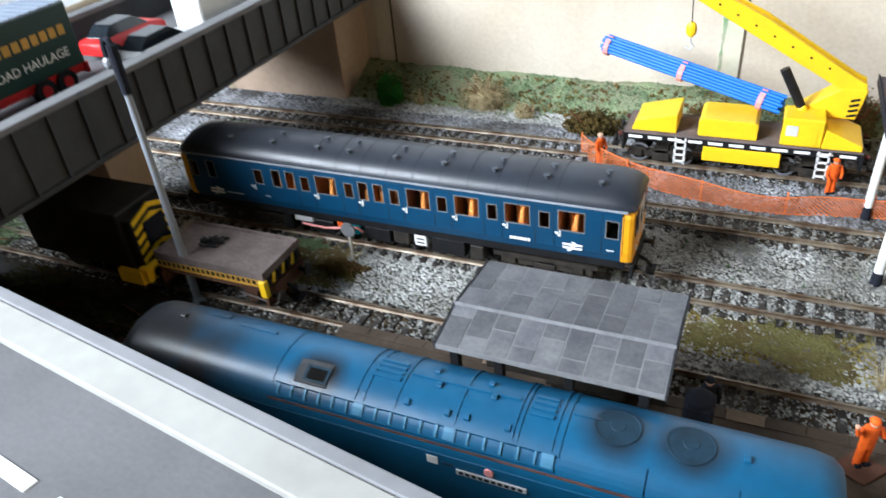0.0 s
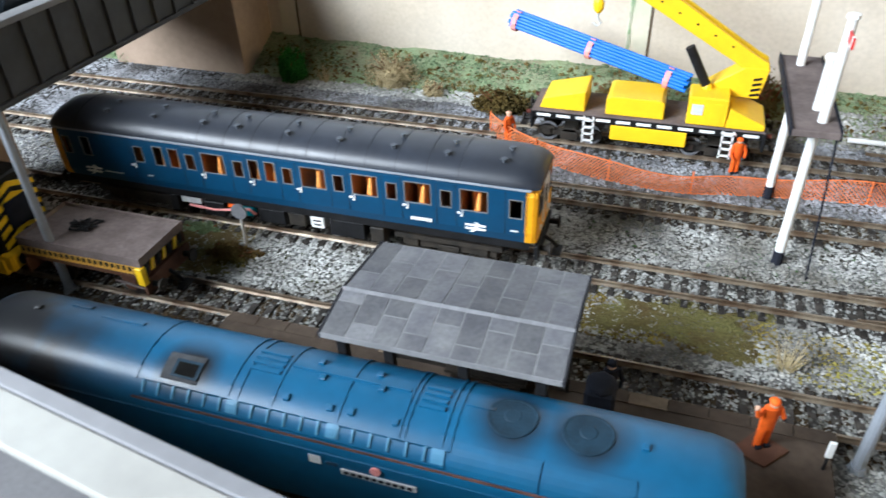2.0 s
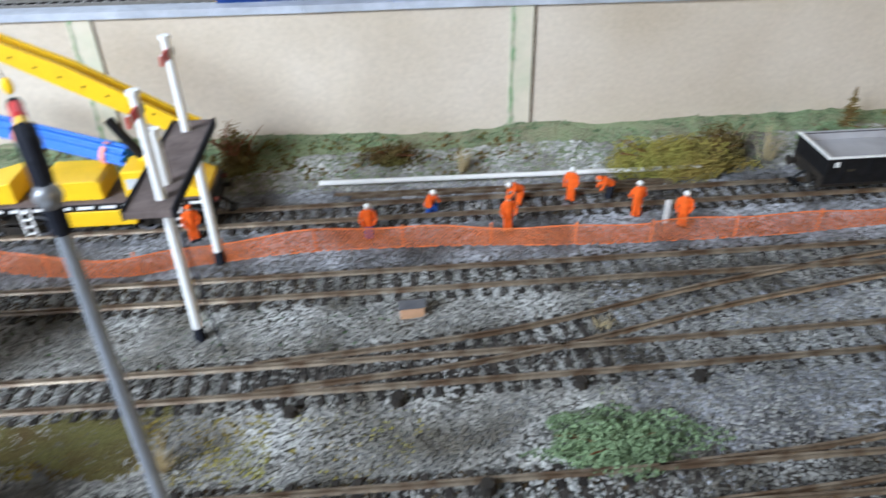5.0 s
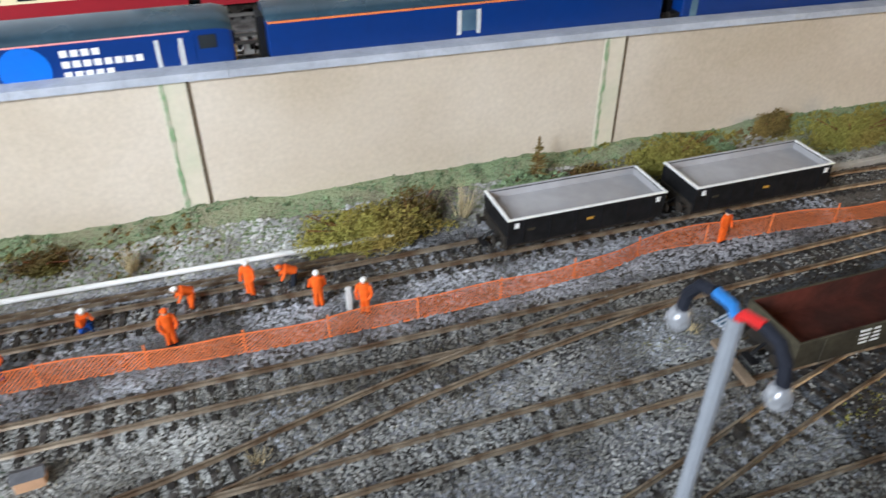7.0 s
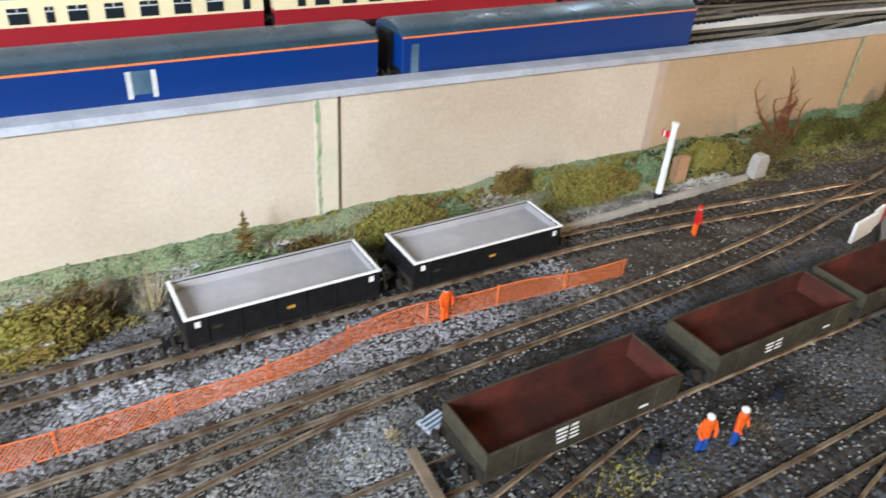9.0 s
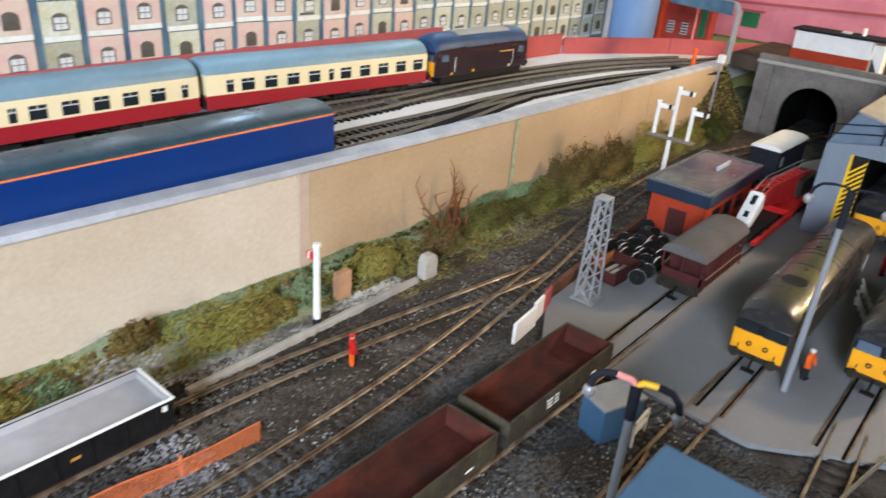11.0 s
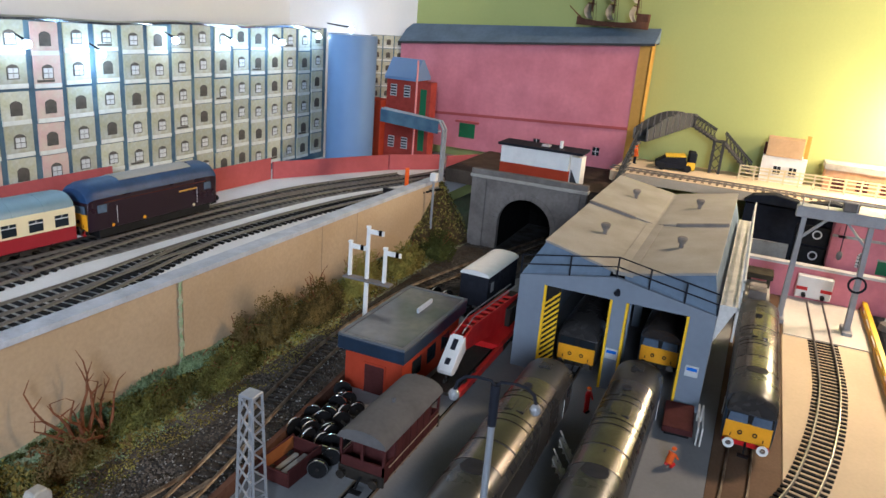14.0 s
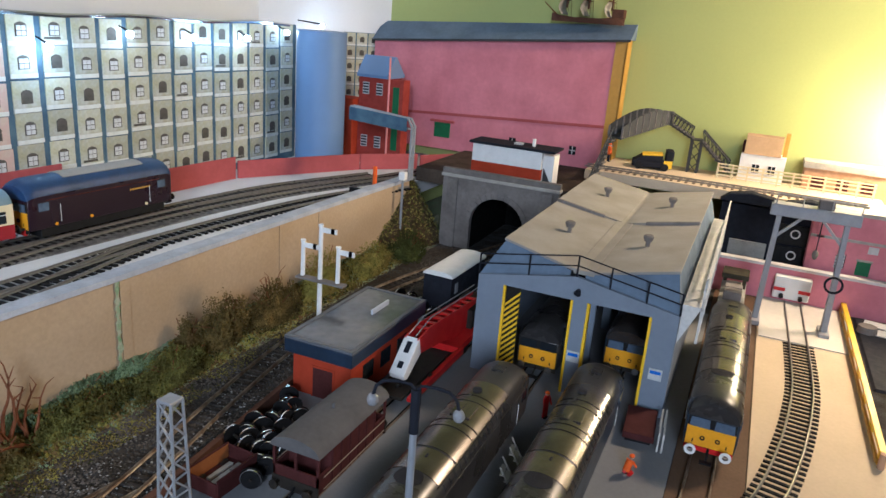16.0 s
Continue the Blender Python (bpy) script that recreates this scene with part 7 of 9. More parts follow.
for bx in (22, 104):
    for wx in (bx - 13, bx + 13):
        for s in (-1, 1):
            part("tyre", G().loft([[(wx + r_ * math.cos(a_), s * y_, 6 + r_ * math.sin(a_)) for a_ in np.linspace(0, 6.283, 19)[:-1]] for r_, y_ in ((6.1, 9.0), (6.1, 9.3), (4.6, 9.3), (4.6, 9.0))]), M["slate_trim"], t, "grey steel tyre")
            part("axle_spring", G().box(wx - 4.5, wx + 4.5, s * 11.6 - 0.6, s * 11.6 + 0.6, 8.6, 10.2), M["oily_black"], t)
for x, s in ((0, -1), (L, 1)):
    buffers(t, x, s, "black", "oily_black", top=6.8)
    for k in (-1, 1):
        part("tail_lamp", G().cyl((x + s * 0.8, k * 13, 18.8), (x + s * 3.4, k * 13, 18.8), 1.3, n=10), M["wagon_red"] if "wagon_red" in M else M["pink_band"], t, "small red lamp")
# bundle of blue piles
t = thing("pile_bundle", 0, 0, 0, 0, "bundle of bright blue piles held by pink bands", "piles")
A, B = Vector((-7, 172, 57)), Vector((101, 145, 36))
d = (B - A).normalized()
u = d.cross(Vector((0, 0, 1))).normalized()
v = u.cross(d)
rng = random.Random(6)
for i in range(-2, 3):
    for j in range(-2, 3):
        if abs(i) + abs(j) > 3:
            continue
        o = u * i * 2.05 + v * (j * 2.0 + (1.0 if i % 2 else 0))
        e = d * rng.uniform(-1.5, 1.5)
        part("tube", G().cyl(A + o + e, B + o + e, 1.2, n=8), M["pile_blue"], t)
for f in (0.03, 0.47, 0.9):
    c = A.lerp(B, f)
    ring = [[c + d * s + (u * math.cos(a) + v * math.sin(a)) * 6.2 for a in np.linspace(0, 6.283, 13)[:-1]] for s in (-1.5, 1.5)]
    part("band", G().loft(ring), M["pink_band"], t)

# ------------------------------------------------------------------ flat wagon and shunter
t = thing("flat_wagon", -174, -57, 0, 0, "brown engineers' flat wagon with black and yellow chequered edge", "wagon")
L = 64
part("deck", G().box(0, L, -15, 15, 22.5, 24.5), M["wagon_deck"], t, bevel=0.2)
for y in (-15.6, 15):
    part("rim", G().box(-0.6, L + 0.6, y, y + 0.6, 22, 26.3), M["wagon_deck"], t)
for x in (-0.6, L):
    part("rim", G().box(x, x + 0.6, -15, 15, 22, 26.3), M["wagon_deck"], t)
for y in (-15.3, 14.3):
    part("side_frame", G().box(0, L, y, y + 1, 15.5, 22.4), M["wagon_brown"], t)
part("yellow_band", G().box(0, L, -15.55, -15.3, 18.5, 21.9), M["gold"], t, "dull yellow edge band")
for k in range(21):
    part("black_chequer", G().box(0.8 + k * 3, 2.4 + k * 3, -15.75, -15.5, 19.3, 21.4), M["hazard_black"], t)
part("edge_rail", G().box(-0.5, L + 0.5, -15.8, -15.3, 17.9, 18.5), M["gold"], t)
for k in range(7):
    part("end_chevron", G().prism([(-14 + k * 4, 17), (-12 + k * 4, 17), (-10.5 + k * 4, 22), (-12.5 + k * 4, 22)], L + 0.2, L + 0.8, "x"), M["yellow"] if k % 2 else M["hazard_black"], t)
part("corner_stake", G().box(L - 2, L + 1.5, -17, -14, 13, 22), M["yellow"], t, bevel=0.2)
part("underframe", G().box(2, L - 2, -12, 12, 12, 17.5), M["wagon_brown"], t)
for k in (13, 51):
    for s in (-1, 1):
        part("wheel", G().cyl((k, s * 7.4, 6), (k, s * 9, 6), 6, n=14), M["oily_black"], t)
        part("axleguard", G().prism([(k - 5, 13), (k + 5, 13), (k + 2, 4), (k - 2, 4)], s * 10, s * 11, "y"), M["wagon_brown"], t)
buffers(t, 0, -1, "wagon_brown", "oily_black", z=11)
buffers(t, L, 1, "wagon_brown", "oily_black", z=11)
part("brake_lever", G().tube([(L - 18, -13, 10), (L + 2, -13, 7), (L + 6, -12, 11)], 0.6), M["wagon_deck"], t)
g = G()
rng = random.Random(9)
p = Vector((22, 2, 25.2))
for k in range(36):
    q = Vector((22 + rng.uniform(-7, 7), 2 + rng.uniform(-5, 5), 25.2 + rng.uniform(0, 1.6)))
    g.cyl(p, q, 0.45, n=5)
    p = q
solid("chain_heap", g, M["black"], "small tangle of black chain lying on the flat wagon", "chain", at=(-174, -57, 0))
t = thing("shunting_engine", -262, -57, 0, 0, "black and yellow shunting engine with hazard stripes under the bridge", "locomotive")
part("body", G().box(0, 70, -16, 16, 12, 44), M["hazard_black"], t, bevel=0.8)
part("bonnet", G().box(70, 76, -14, 14, 12, 40), M["hazard_black"], t, bevel=0.6)
for k in range(5):
    part("hazard_stripe", G().prism([(-13, 15 + k * 5.4), (0, 20 + k * 5.4), (0, 22.6 + k * 5.4), (-13, 17.6 + k * 5.4)], 75.8, 76.6, "x"), M["yellow"], t)
    part("hazard_stripe", G().prism([(13, 15 + k * 5.4), (0, 20 + k * 5.4), (0, 22.6 + k * 5.4), (13, 17.6 + k * 5.4)], 75.8, 76.6, "x"), M["yellow"], t)
part("radiator", G().box(76, 77, -7, 7, 22, 36), M["figure_dark"], t)
part("front_frame", G().box(74, 80, -17, 17, 6, 14), M["yellow"], t, "yellow buffer frame", bevel=0.4)
part("side_step", G().box(60, 76, -18, -15, 4, 12), M["yellow"], t, bevel=0.3)
part("wheel", G().cyl((18, -9, 7), (18, 9, 7), 7, n=14), M["oily_black"], t)
part("wheel", G().cyl((52, -9, 7), (52, 9, 7), 7, n=14), M["oily_black"], t)
buffers(t, 80, 1, "yellow", "oily_black", z=11)

# ------------------------------------------------------------------ overbridge and near road
t = thing("overbridge", 0, 0, 0, 0, "dark grey girder road bridge across the tracks on brown piers", "bridge", kind="structure")
part("deck", G().box(-310, -205, -330, 300, 74, 82), M["girder"], t)
part("road", G().box(-300, -215, -330, 300, 82, 84.5), M["road_grey"], t)
for x0, x1 in ((-206, -201), (-314, -309)):
    part("girder", G().box(x0, x1, -330, 300, 69, 100), M["girder"], t, "dark plate girder", bevel=0.4)
    part("girder_cap", G().box(x0 - 2, x1 + 2, -330, 300, 100, 103), M["girder_cap"], t, bevel=0.3)
    part("girder_foot", G().box(x0 - 2, x1 + 2, -330, 300, 66.5, 69), M["girder"], t, bevel=0.3)
for k in range(34):
    y = -320 + k * 18.4
    part("stiffener", G().box(-201, -199.2, y, y + 1.6, 69, 100), M["girder"], t)
for y0, y1, x0, x1 in ((-42, -14, -296, -224), (184, 240, -330, -214), (-190, -175, -330, -214)):
    part("pier", G().box(x0, x1, y0, y1, -4, 74), M["pier_brown"], t, "brown rendered bridge pier", bevel=0.5)
# road van and car on the bridge
def lettering(parent, text, size, m, matrix, name="lettering"):
    """Words as a thin raised mesh, in the built-in font."""
    cu = bpy.data.curves.new(name, "FONT")
    cu.body, cu.size, cu.extrude, cu.resolution_u, cu.align_x = text, size * K, 0.00012, 2, "CENTER"
    tmp = new(name, cu)
    me = bpy.data.meshes.new_from_object(tmp)
    bpy.data.objects.remove(tmp)
    me.materials.clear()
    me.materials.append(M[m])
    ob = new(name, me)
    ob.parent = parent
    ob.matrix_basis = matrix
    return tagged(ob)


t = thing("lorry", -262, -58, 84.5, -90, "dark green box lorry with red cab parked on the bridge", "lorry")
part("box_body", G().box(-46, 40, -14.5, 14.5, 12, 44), M["lorry_green"], t, "dark green box body", bevel=0.6)
part("roof_sheet", G().box(-45.5, 39.5, -14, 14, 44, 44.8), M["shed_grey"], t, "ribbed grey-green roof")
for k in range(14):
    part("roof_rib", G().box(-44 + 6 * k, -43 + 6 * k, -14, 14, 44.8, 45.3), M["shed_grey"], t)
part("chassis", G().box(-46, 66, -12, 12, 7, 12), M["red"], t, bevel=0.3)
part("tail_bar", G().box(-48, -46, -14, 14, 6, 12), M["red"], t, bevel=0.3)
part("cab", G().box(44, 66, -13.5, 13.5, 9, 40), M["red"], t, bevel=1.2)
part("windscreen", G().box(65.6, 66.4, -11, 11, 25, 36), M["dark_glass"], t)
for x in (-32, -18, 54):
    for s in (-1, 1):
        w_ = part("wheel", G().cyl((x, s * 10, 6.2), (x, s * 14, 6.2), 6.2, n=16), M["black"], t)
        part("hub", G().cyl((x, s * 13.8, 6.2), (x, s * 14.5, 6.2), 3, n=10), M["red"], w_)
for s in (-1, 1):
    g = G()
    for i in range(9):
        g.box(-40 + i * 5.6, -36 + i * 5.6, s * 14.6 - 0.3, s * 14.6 + 0.3, 29.5, 34.5)
    part("lettering", g, M["gold"], t, "plain gold bars")
    lettering(t, "ROAD HAULAGE", 6.4, "white", Matrix(((-s, 0, 0, -14 * K), (0, 0, s, s * 14.6 * K), (0, 1, 0, 18.8 * K), (0, 0, 0, 1))))
t = thing("car", -232, 26, 84.5, 90, "small white and silver car parked on the bridge", "car")
part("body", G().loft([[(x, -9, 4), (x, 9, 4), (x, 9.4, 9), (x, 8.6, h), (x, -8.6, h), (x, -9.4, 9)] for x, h in ((-26, 10.5), (-24, 12), (-12, 12.4), (16, 12.2), (26, 10.5), (28, 8))]), M["pane_pale"], t, bevel=0.5, smooth=True)
part("cabin", G().loft([[(x, -8.2 * k, 12), (x, 8.2 * k, 12), (x, 7 * k, h), (x, -7 * k, h)] for x, k, h in ((-20, 1, 12.6), (-13, 0.95, 18.5), (5, 0.95, 18.8), (15, 1, 12.6))]), M["dark_glass"], t, bevel=0.4)
for x in (-16, 17):
    for s in (-1, 1):
        part("wheel", G().cyl((x, s * 7.5, 4.2), (x, s * 9.6, 4.2), 4.2, n=14), M["black"], t)
t = thing("car", -272, 40, 84.5, 90, "red hatchback parked on the bridge", "car")
part("body", G().loft([[(x, -9, 4), (x, 9, 4), (x, 9.4, 9), (x, 8.6, h), (x, -8.6, h), (x, -9.4, 9)] for x, h in ((-26, 10.5), (-24, 12), (-12, 12.4), (16, 12.2), (26, 10.5), (28, 8))]), M["red"], t, bevel=0.5, smooth=True)
part("cabin", G().loft([[(x, -8.2 * k, 12), (x, 8.2 * k, 12), (x, 7 * k, h), (x, -7 * k, h)] for x, k, h in ((-20, 1, 12.6), (-13, 0.95, 18.5), (5, 0.95, 18.8), (15, 1, 12.6))]), M["dark_glass"], t, bevel=0.4)
for x in (-16, 17):
    for s in (-1, 1):
        part("wheel", G().cyl((x, s * 7.5, 4.2), (x, s * 9.6, 4.2), 4.2, n=14), M["black"], t)
t = thing("parked_van", -238, 92, 84.5, 90, "white and black panel van on the bridge", "van")
part("body", G().box(-30, 22, -11, 11, 5, 27), M["white"], t, bevel=1.0)
part("cab", G().prism([(22, 5), (36, 5), (36, 12), (30, 14), (24, 25), (22, 26)], -11, 11, "y"), M["white"], t, bevel=0.6)
part("windscreen", G().prism([(31, 14.2), (36.4, 12.4), (30.6, 14.6), (25, 25)], -9, 9, "y"), M["dark_glass"], t)
for x in (-18, 27):
    for s in (-1, 1):
        part("wheel", G().cyl((x, s * 8.5, 4.6), (x, s * 11.2, 4.6), 4.6, n=14), M["black"], t)

# elevated road beside the platform line
t = thing("elevated_road", -150, -161, 0, -9.0, "pale elevated roadway with a light parapet beside the blue locomotive", "road", kind="structure")
part("parapet", G().box(-420, 340, -4.4, 0, 40, 78), M["parapet"], t, "grey parapet edge", bevel=0.4)
part("pavement", G().box(-420, 340, -16.4, -4.5, 66, 77.4), M["slab_white"], t, "white pavement strip", bevel=0.5)
part("carriageway", G().box(-420, 340, -200, -16.5, 64, 75), M["road_grey"], t)
for k in range(14):
    part("lane_dash", G().box(-313 + k * 38, -285 + k * 38, -47, -43, 75, 75.4), M["white"], t)
part("substructure", G().box(-420, 340, -196, -6, -14, 64), M["girder"], t)

# ------------------------------------------------------------------ small trackside things
t = thing("white_pipe", 196, 169, 0, -1.2, "long white cable trunking laid along the bank", "pipe")
part("pipe", G().cyl((0, 0, 1.5), (228, 0, 1.5), 1.5, n=8), M["white"], t)
solid("spare_rail", G().box(0, 210, 0, 0.9, -3.6, -1.6), M["rail_steel"], "rusty spare rail lying beside the track", "rail", at=(205, 161, 0, -1))
solid("spare_rail", G().box(0, 190, 0, 0.9, -3.6, -1.6), M["rail_steel"], "brown spare rail lying beside the track", "rail", at=(215, 157, 0, -1))
t = thing("relay_box", 246, 48, -3.8, 4, "small red brick relay box with grey lid", "box")
part("box", G().box(-5.5, 5.5, -3.2, 3.2, 0, 6), M["plinth"], t, bevel=0.2)
part("lid", G().prism([(-3.8, 6), (3.8, 6), (0, 8.4)], -6.2, 6.2, "x"), M["slate"], t)
t = thing("trackside_sign", -99, -12.5, -3.8, 0, "small grey round sign on a short post", "sign")
part("pole", G().cyl((0, 0, 0), (0, 0, 18), 0.9, 0.8, 8), M["stone_pale"], t)
part("disc", G().cyl((0, -1.0, 19), (0, 0.2, 19), 4.2, n=16), M["slate_trim"], t, "worn grey disc")
for x, y, rz in ( (238, -80, 5), (301, -76, 15)):
    t = thing("wooden_post", x, y, -3.8, rz, "weathered leaning timber post beside the track", "post", "timber posts")
    part("post", G().prism([(-1.5, 0), (1.5, 0), (2.5, 16), (-0.5, 17)], -1.5, 1.5, "y"), M["platform_edge"], t, bevel=0.2)
solid("marker_post", G().box(-1.4, 1.4, -1, 1, 0, 14), M["dirty_white"], "short white marker post beside the fence", "post", bevel=0.3, at=(386, 113, -3.8))
solid("dark_drum", G().cyl((0, 0, 0), (0, 0, 6), 2.8, n=12).cyl((0, 0, 6), (0, 0, 7), 1.6, n=10), M["figure_dark"], "small dark drum standing on the ballast", "drum", at=(634, -20, -3.8))
solid("dark_drum", G().cyl((0, 0, 0), (0, 0, 6), 2.8, n=12).cyl((0, 0, 6), (0, 0, 7), 1.6, n=10), M["figure_dark"], "small dark drum near the open wagons", "drum", at=(717, -19, -3.8))
t = thing("point_cover", 561, 42, -3.8, 14, "pale blue-grey point cover plate with dark slots", "cover")
part("plate", G().box(-6.5, 6.5, -4.5, 4.5, 0, 1.6), M["coping"], t, bevel=0.3)
for k in range(3):
    part("slot", G().box(-5.5, 5.5, -3 + 2.4 * k, -2 + 2.4 * k, 1.6, 1.9), M["print_blue"], t)
t = thing("loose_plank", 540, 14, 1.2, 0, "weathered plank lying across the rails", "plank")
part("board", G().add([(-2.5, -15, -1), (2.5, -15, -1), (5, 15, -1), (0.4, 15, -1), (-2.5, -15, 1), (2.5, -15, 1), (5, 15, 1), (0.4, 15, 1)], [(0, 1, 5, 4), (1, 2, 6, 5), (2, 3, 7, 6), (3, 0, 4, 7), (4, 5, 6, 7), (0, 3, 2, 1)]), M["platform_edge"], t, bevel=0.2)
solid("kerb", G().add([(715, 150, -5), (905, 154, -5), (905, 158, -5), (715, 154, -5), (715, 150, 0.5), (905, 154, 0.5), (905, 158, 0.5), (715, 154, 0.5)], [(0, 1, 5, 4), (1, 2, 6, 5), (2, 3, 7, 6), (3, 0, 4, 7), (4, 5, 6, 7), (0, 3, 2, 1)]), M["stone_pale"], "long pale kerb at the foot of the bank", "kerb", kind="structure", bevel=0.4)
t = thing("milestone", 917, 157, -3.8, 0, "pale stone marker with a sloped top by the bank", "stone")
part("block", G().prism([(-7, 0), (7, 0), (7, 15), (4, 19), (-4, 19), (-7, 15)], -4, 4, "y"), M["stone_pale"], t, bevel=0.7)
solid("cabinet_door", G().box(-6, 6, -3, 3, 0, 20), M["plinth"], "plain tan lineside equipment cabinet", "cabinet", bevel=0.4, at=(848, 174, -2))
for i in range(6):
    solid("speed_stub", G().cyl((0, 0, 0), (0, 0, 3.5 + (i % 3)), 3.2, 2.6, 9), M["oily_black"], "small dark stump of scrap beside the track", "scrap", at=((196, 238, 268, 312, 360, 520)[i], (-9, -7, -52, -4, -6, -20)[i], -4.2))


# ------------------------------------------------------------------ depot yard
solid("depot_floor", G().prism([(905, 46), (950, 72), (1180, 92), (1330, 88), (1500, 40), (1500, -186), (965, -186), (905, -90)], -6, -1.0, "z"), M["depot_floor"], "smooth grey painted depot floor", "floor", kind="structure")
solid("timber_strip", G().box(1090, 1600, -234, -186.3, -8, -2.6), M["timber_dark"], "brown timber board between the depot and the yard", "board", kind="structure")
solid("yard_board", G().box(1040, 1600, -327, -234.5, -10, -2.0), M["board"], "bare cream plywood yard surface", "board", kind="structure", bevel=0.4)
# board carried on over grey floor, its cream standing in for the lamp's light
solid("yard_board", G().prism([(930, -186.4), (1089, -186.4), (1089, -234), (1039, -234), (1039, -300), (960, -270)], -10, -2.2, "z"), M["board"], "cream plywood corner, also standing in for lamp-lit grey floor", "board", kind="structure", bevel=0.4)
solid("white_plate", G().add([(1470, -326, -1.9), (1599, -326, -1.9), (1600, -236, -1.9), (1470, -236, -1.9), (1470, -326, -0.6), (1599, -326, -0.6), (1600, -236, -0.6), (1470, -236, -0.6)], [(0, 1, 5, 4), (1, 2, 6, 5), (2, 3, 7, 6), (3, 0, 4, 7), (4, 5, 6, 7)]), M["board_white"], "white card plate under the gantry crane", "plate", kind="structure")
for y, x0, x1 in ((9.5, 915, 1330), (-62, 915, 1490), (-124, 930, 1490)):
    t = thing("inlaid_track", x0, y, 0, 0, "dark rails set flush into the depot floor", "track", "depot tracks")
    for s in (-8.25, 8.25):
        part("rail", G().box(0, x1 - x0, s - 0.5, s + 0.5, -2, 0), M["rail_steel"], t)
        part("flangeway", G().box(0, x1 - x0, s + (0.6 if s < 0 else -2.2), s + (2.2 if s < 0 else -0.6), -2, -0.75), M["pit_dark"], t)
track([(1592, -270), (1400, -274), (1320, -271), (1240, -261), (1170, -246), (1110, -222), (1085, -209)], "bright railed track curving across the bare yard board", 1.6, "bright_rail", pitch=7.4, wood="sleeper_black")
track([(1085, -209), (1060, -196), (960, -160), (860, -140)], "loose bright rails running off the yard board", 1.0, "bright_rail", sleepers=False)
track([(1500, -205), (1180, -205), (1080, -196), (980, -176)], "dark track beside the shed", 0.0, "rail_steel", pitch=8.8)

# low edging along the yard, boards and lattice mast
solid("yard_edging", G().prism([(960, 74), (1180, 95), (1335, 91), (1335, 94), (1180, 98.5), (958, 78)], -6, 7, "z"), M["wagon_brown"], "low brown edging wall beside the depot", "edging", kind="structure")
for a, b, m in (((890, 57), (920, 61), "white"), ((922, 63), (936, 66), "white"), ((937, 66), (952, 70), "fence_pink")):
    (xa, ya), (xb, yb) = a, b
    solid("end_board", G().add([(xa, ya, -3), (xb, yb, -3), (xb - 0.3, yb + 2, -3), (xa - 0.3, ya + 2, -3), (xa, ya, 12), (xb, yb, 12), (xb - 0.3, yb + 2, 12), (xa - 0.3, ya + 2, 12)], [(0, 1, 5, 4), (1, 2, 6, 5), (2, 3, 7, 6), (3, 0, 4, 7), (4, 5, 6, 7)]), M[m], "painted board at the end of the siding", "board", "siding end boards")
t = thing("lattice_mast", 977, 55.5, -1, 0, "grey steel lattice mast on a square base", "mast")
for sx in (-1, 1):
    for sy in (-1, 1):
        part("leg", G().tube([(sx * 6.2, sy * 6.2, 0), (sx * 4.2, sy * 4.2, 78)], 0.9, 5), M["steel_grey"], t)
for k in range(7):
    a, b = 6.2 - 2 * k / 7, 6.2 - 2 * (k + 1) / 7
    za, zb = 78 * k / 7, 78 * (k + 1) / 7
    g = G()
    for p, q in (((a, -a), (-b, -b)), ((-a, -a), (-b, b)), ((-a, a), (b, b)), ((a, a), (b, -b))):
        g.tube([(p[0], p[1], za), (q[0], q[1], zb)], 0.7, 4)
    part("bracing", g, M["steel_grey"], t)
part("head", G().box(-4.8, 4.8, -4.8, 4.8, 77, 79), M["steel_grey"], t, bevel=0.4)
part("base", G().box(-9, 9, -9, 9, -2, 1), M["steel_grey"], t, bevel=0.5)

# ------------------------------------------------------------------ engine shed
t = thing("engine_shed", 1245, -96, -1, 0, "two-road grey engine shed with beige felt roof", "shed")
Ln, YL, YR, YT = 340, 83, -75, 4
g = G().prism([(YL, 0), (YL, 84), (YT, 98), (YR, 84), (YR, 0), (-56, 0), (-56, 79), (-7, 79), (-7, 0), (4, 0), (4, 79), (61, 79), (61, 0)], 0, 4, "x")
part("front_wall", g, M["shed_grey"], t)
part("side_wall", G().box(4, Ln, YL - 3, YL, 0, 84), M["shed_grey"], t)
part("side_wall", G().box(4, Ln, YR, YR + 3, 0, 84), M["shed_grey"], t)
part("back_wall", G().prism([(YR + 3, 0), (YL - 3, 0), (YL - 3, 84), (68, 108), (0, 97), (-66, 108), (YR + 3, 84)], Ln - 3, Ln, "x"), M["shed_grey"], t)
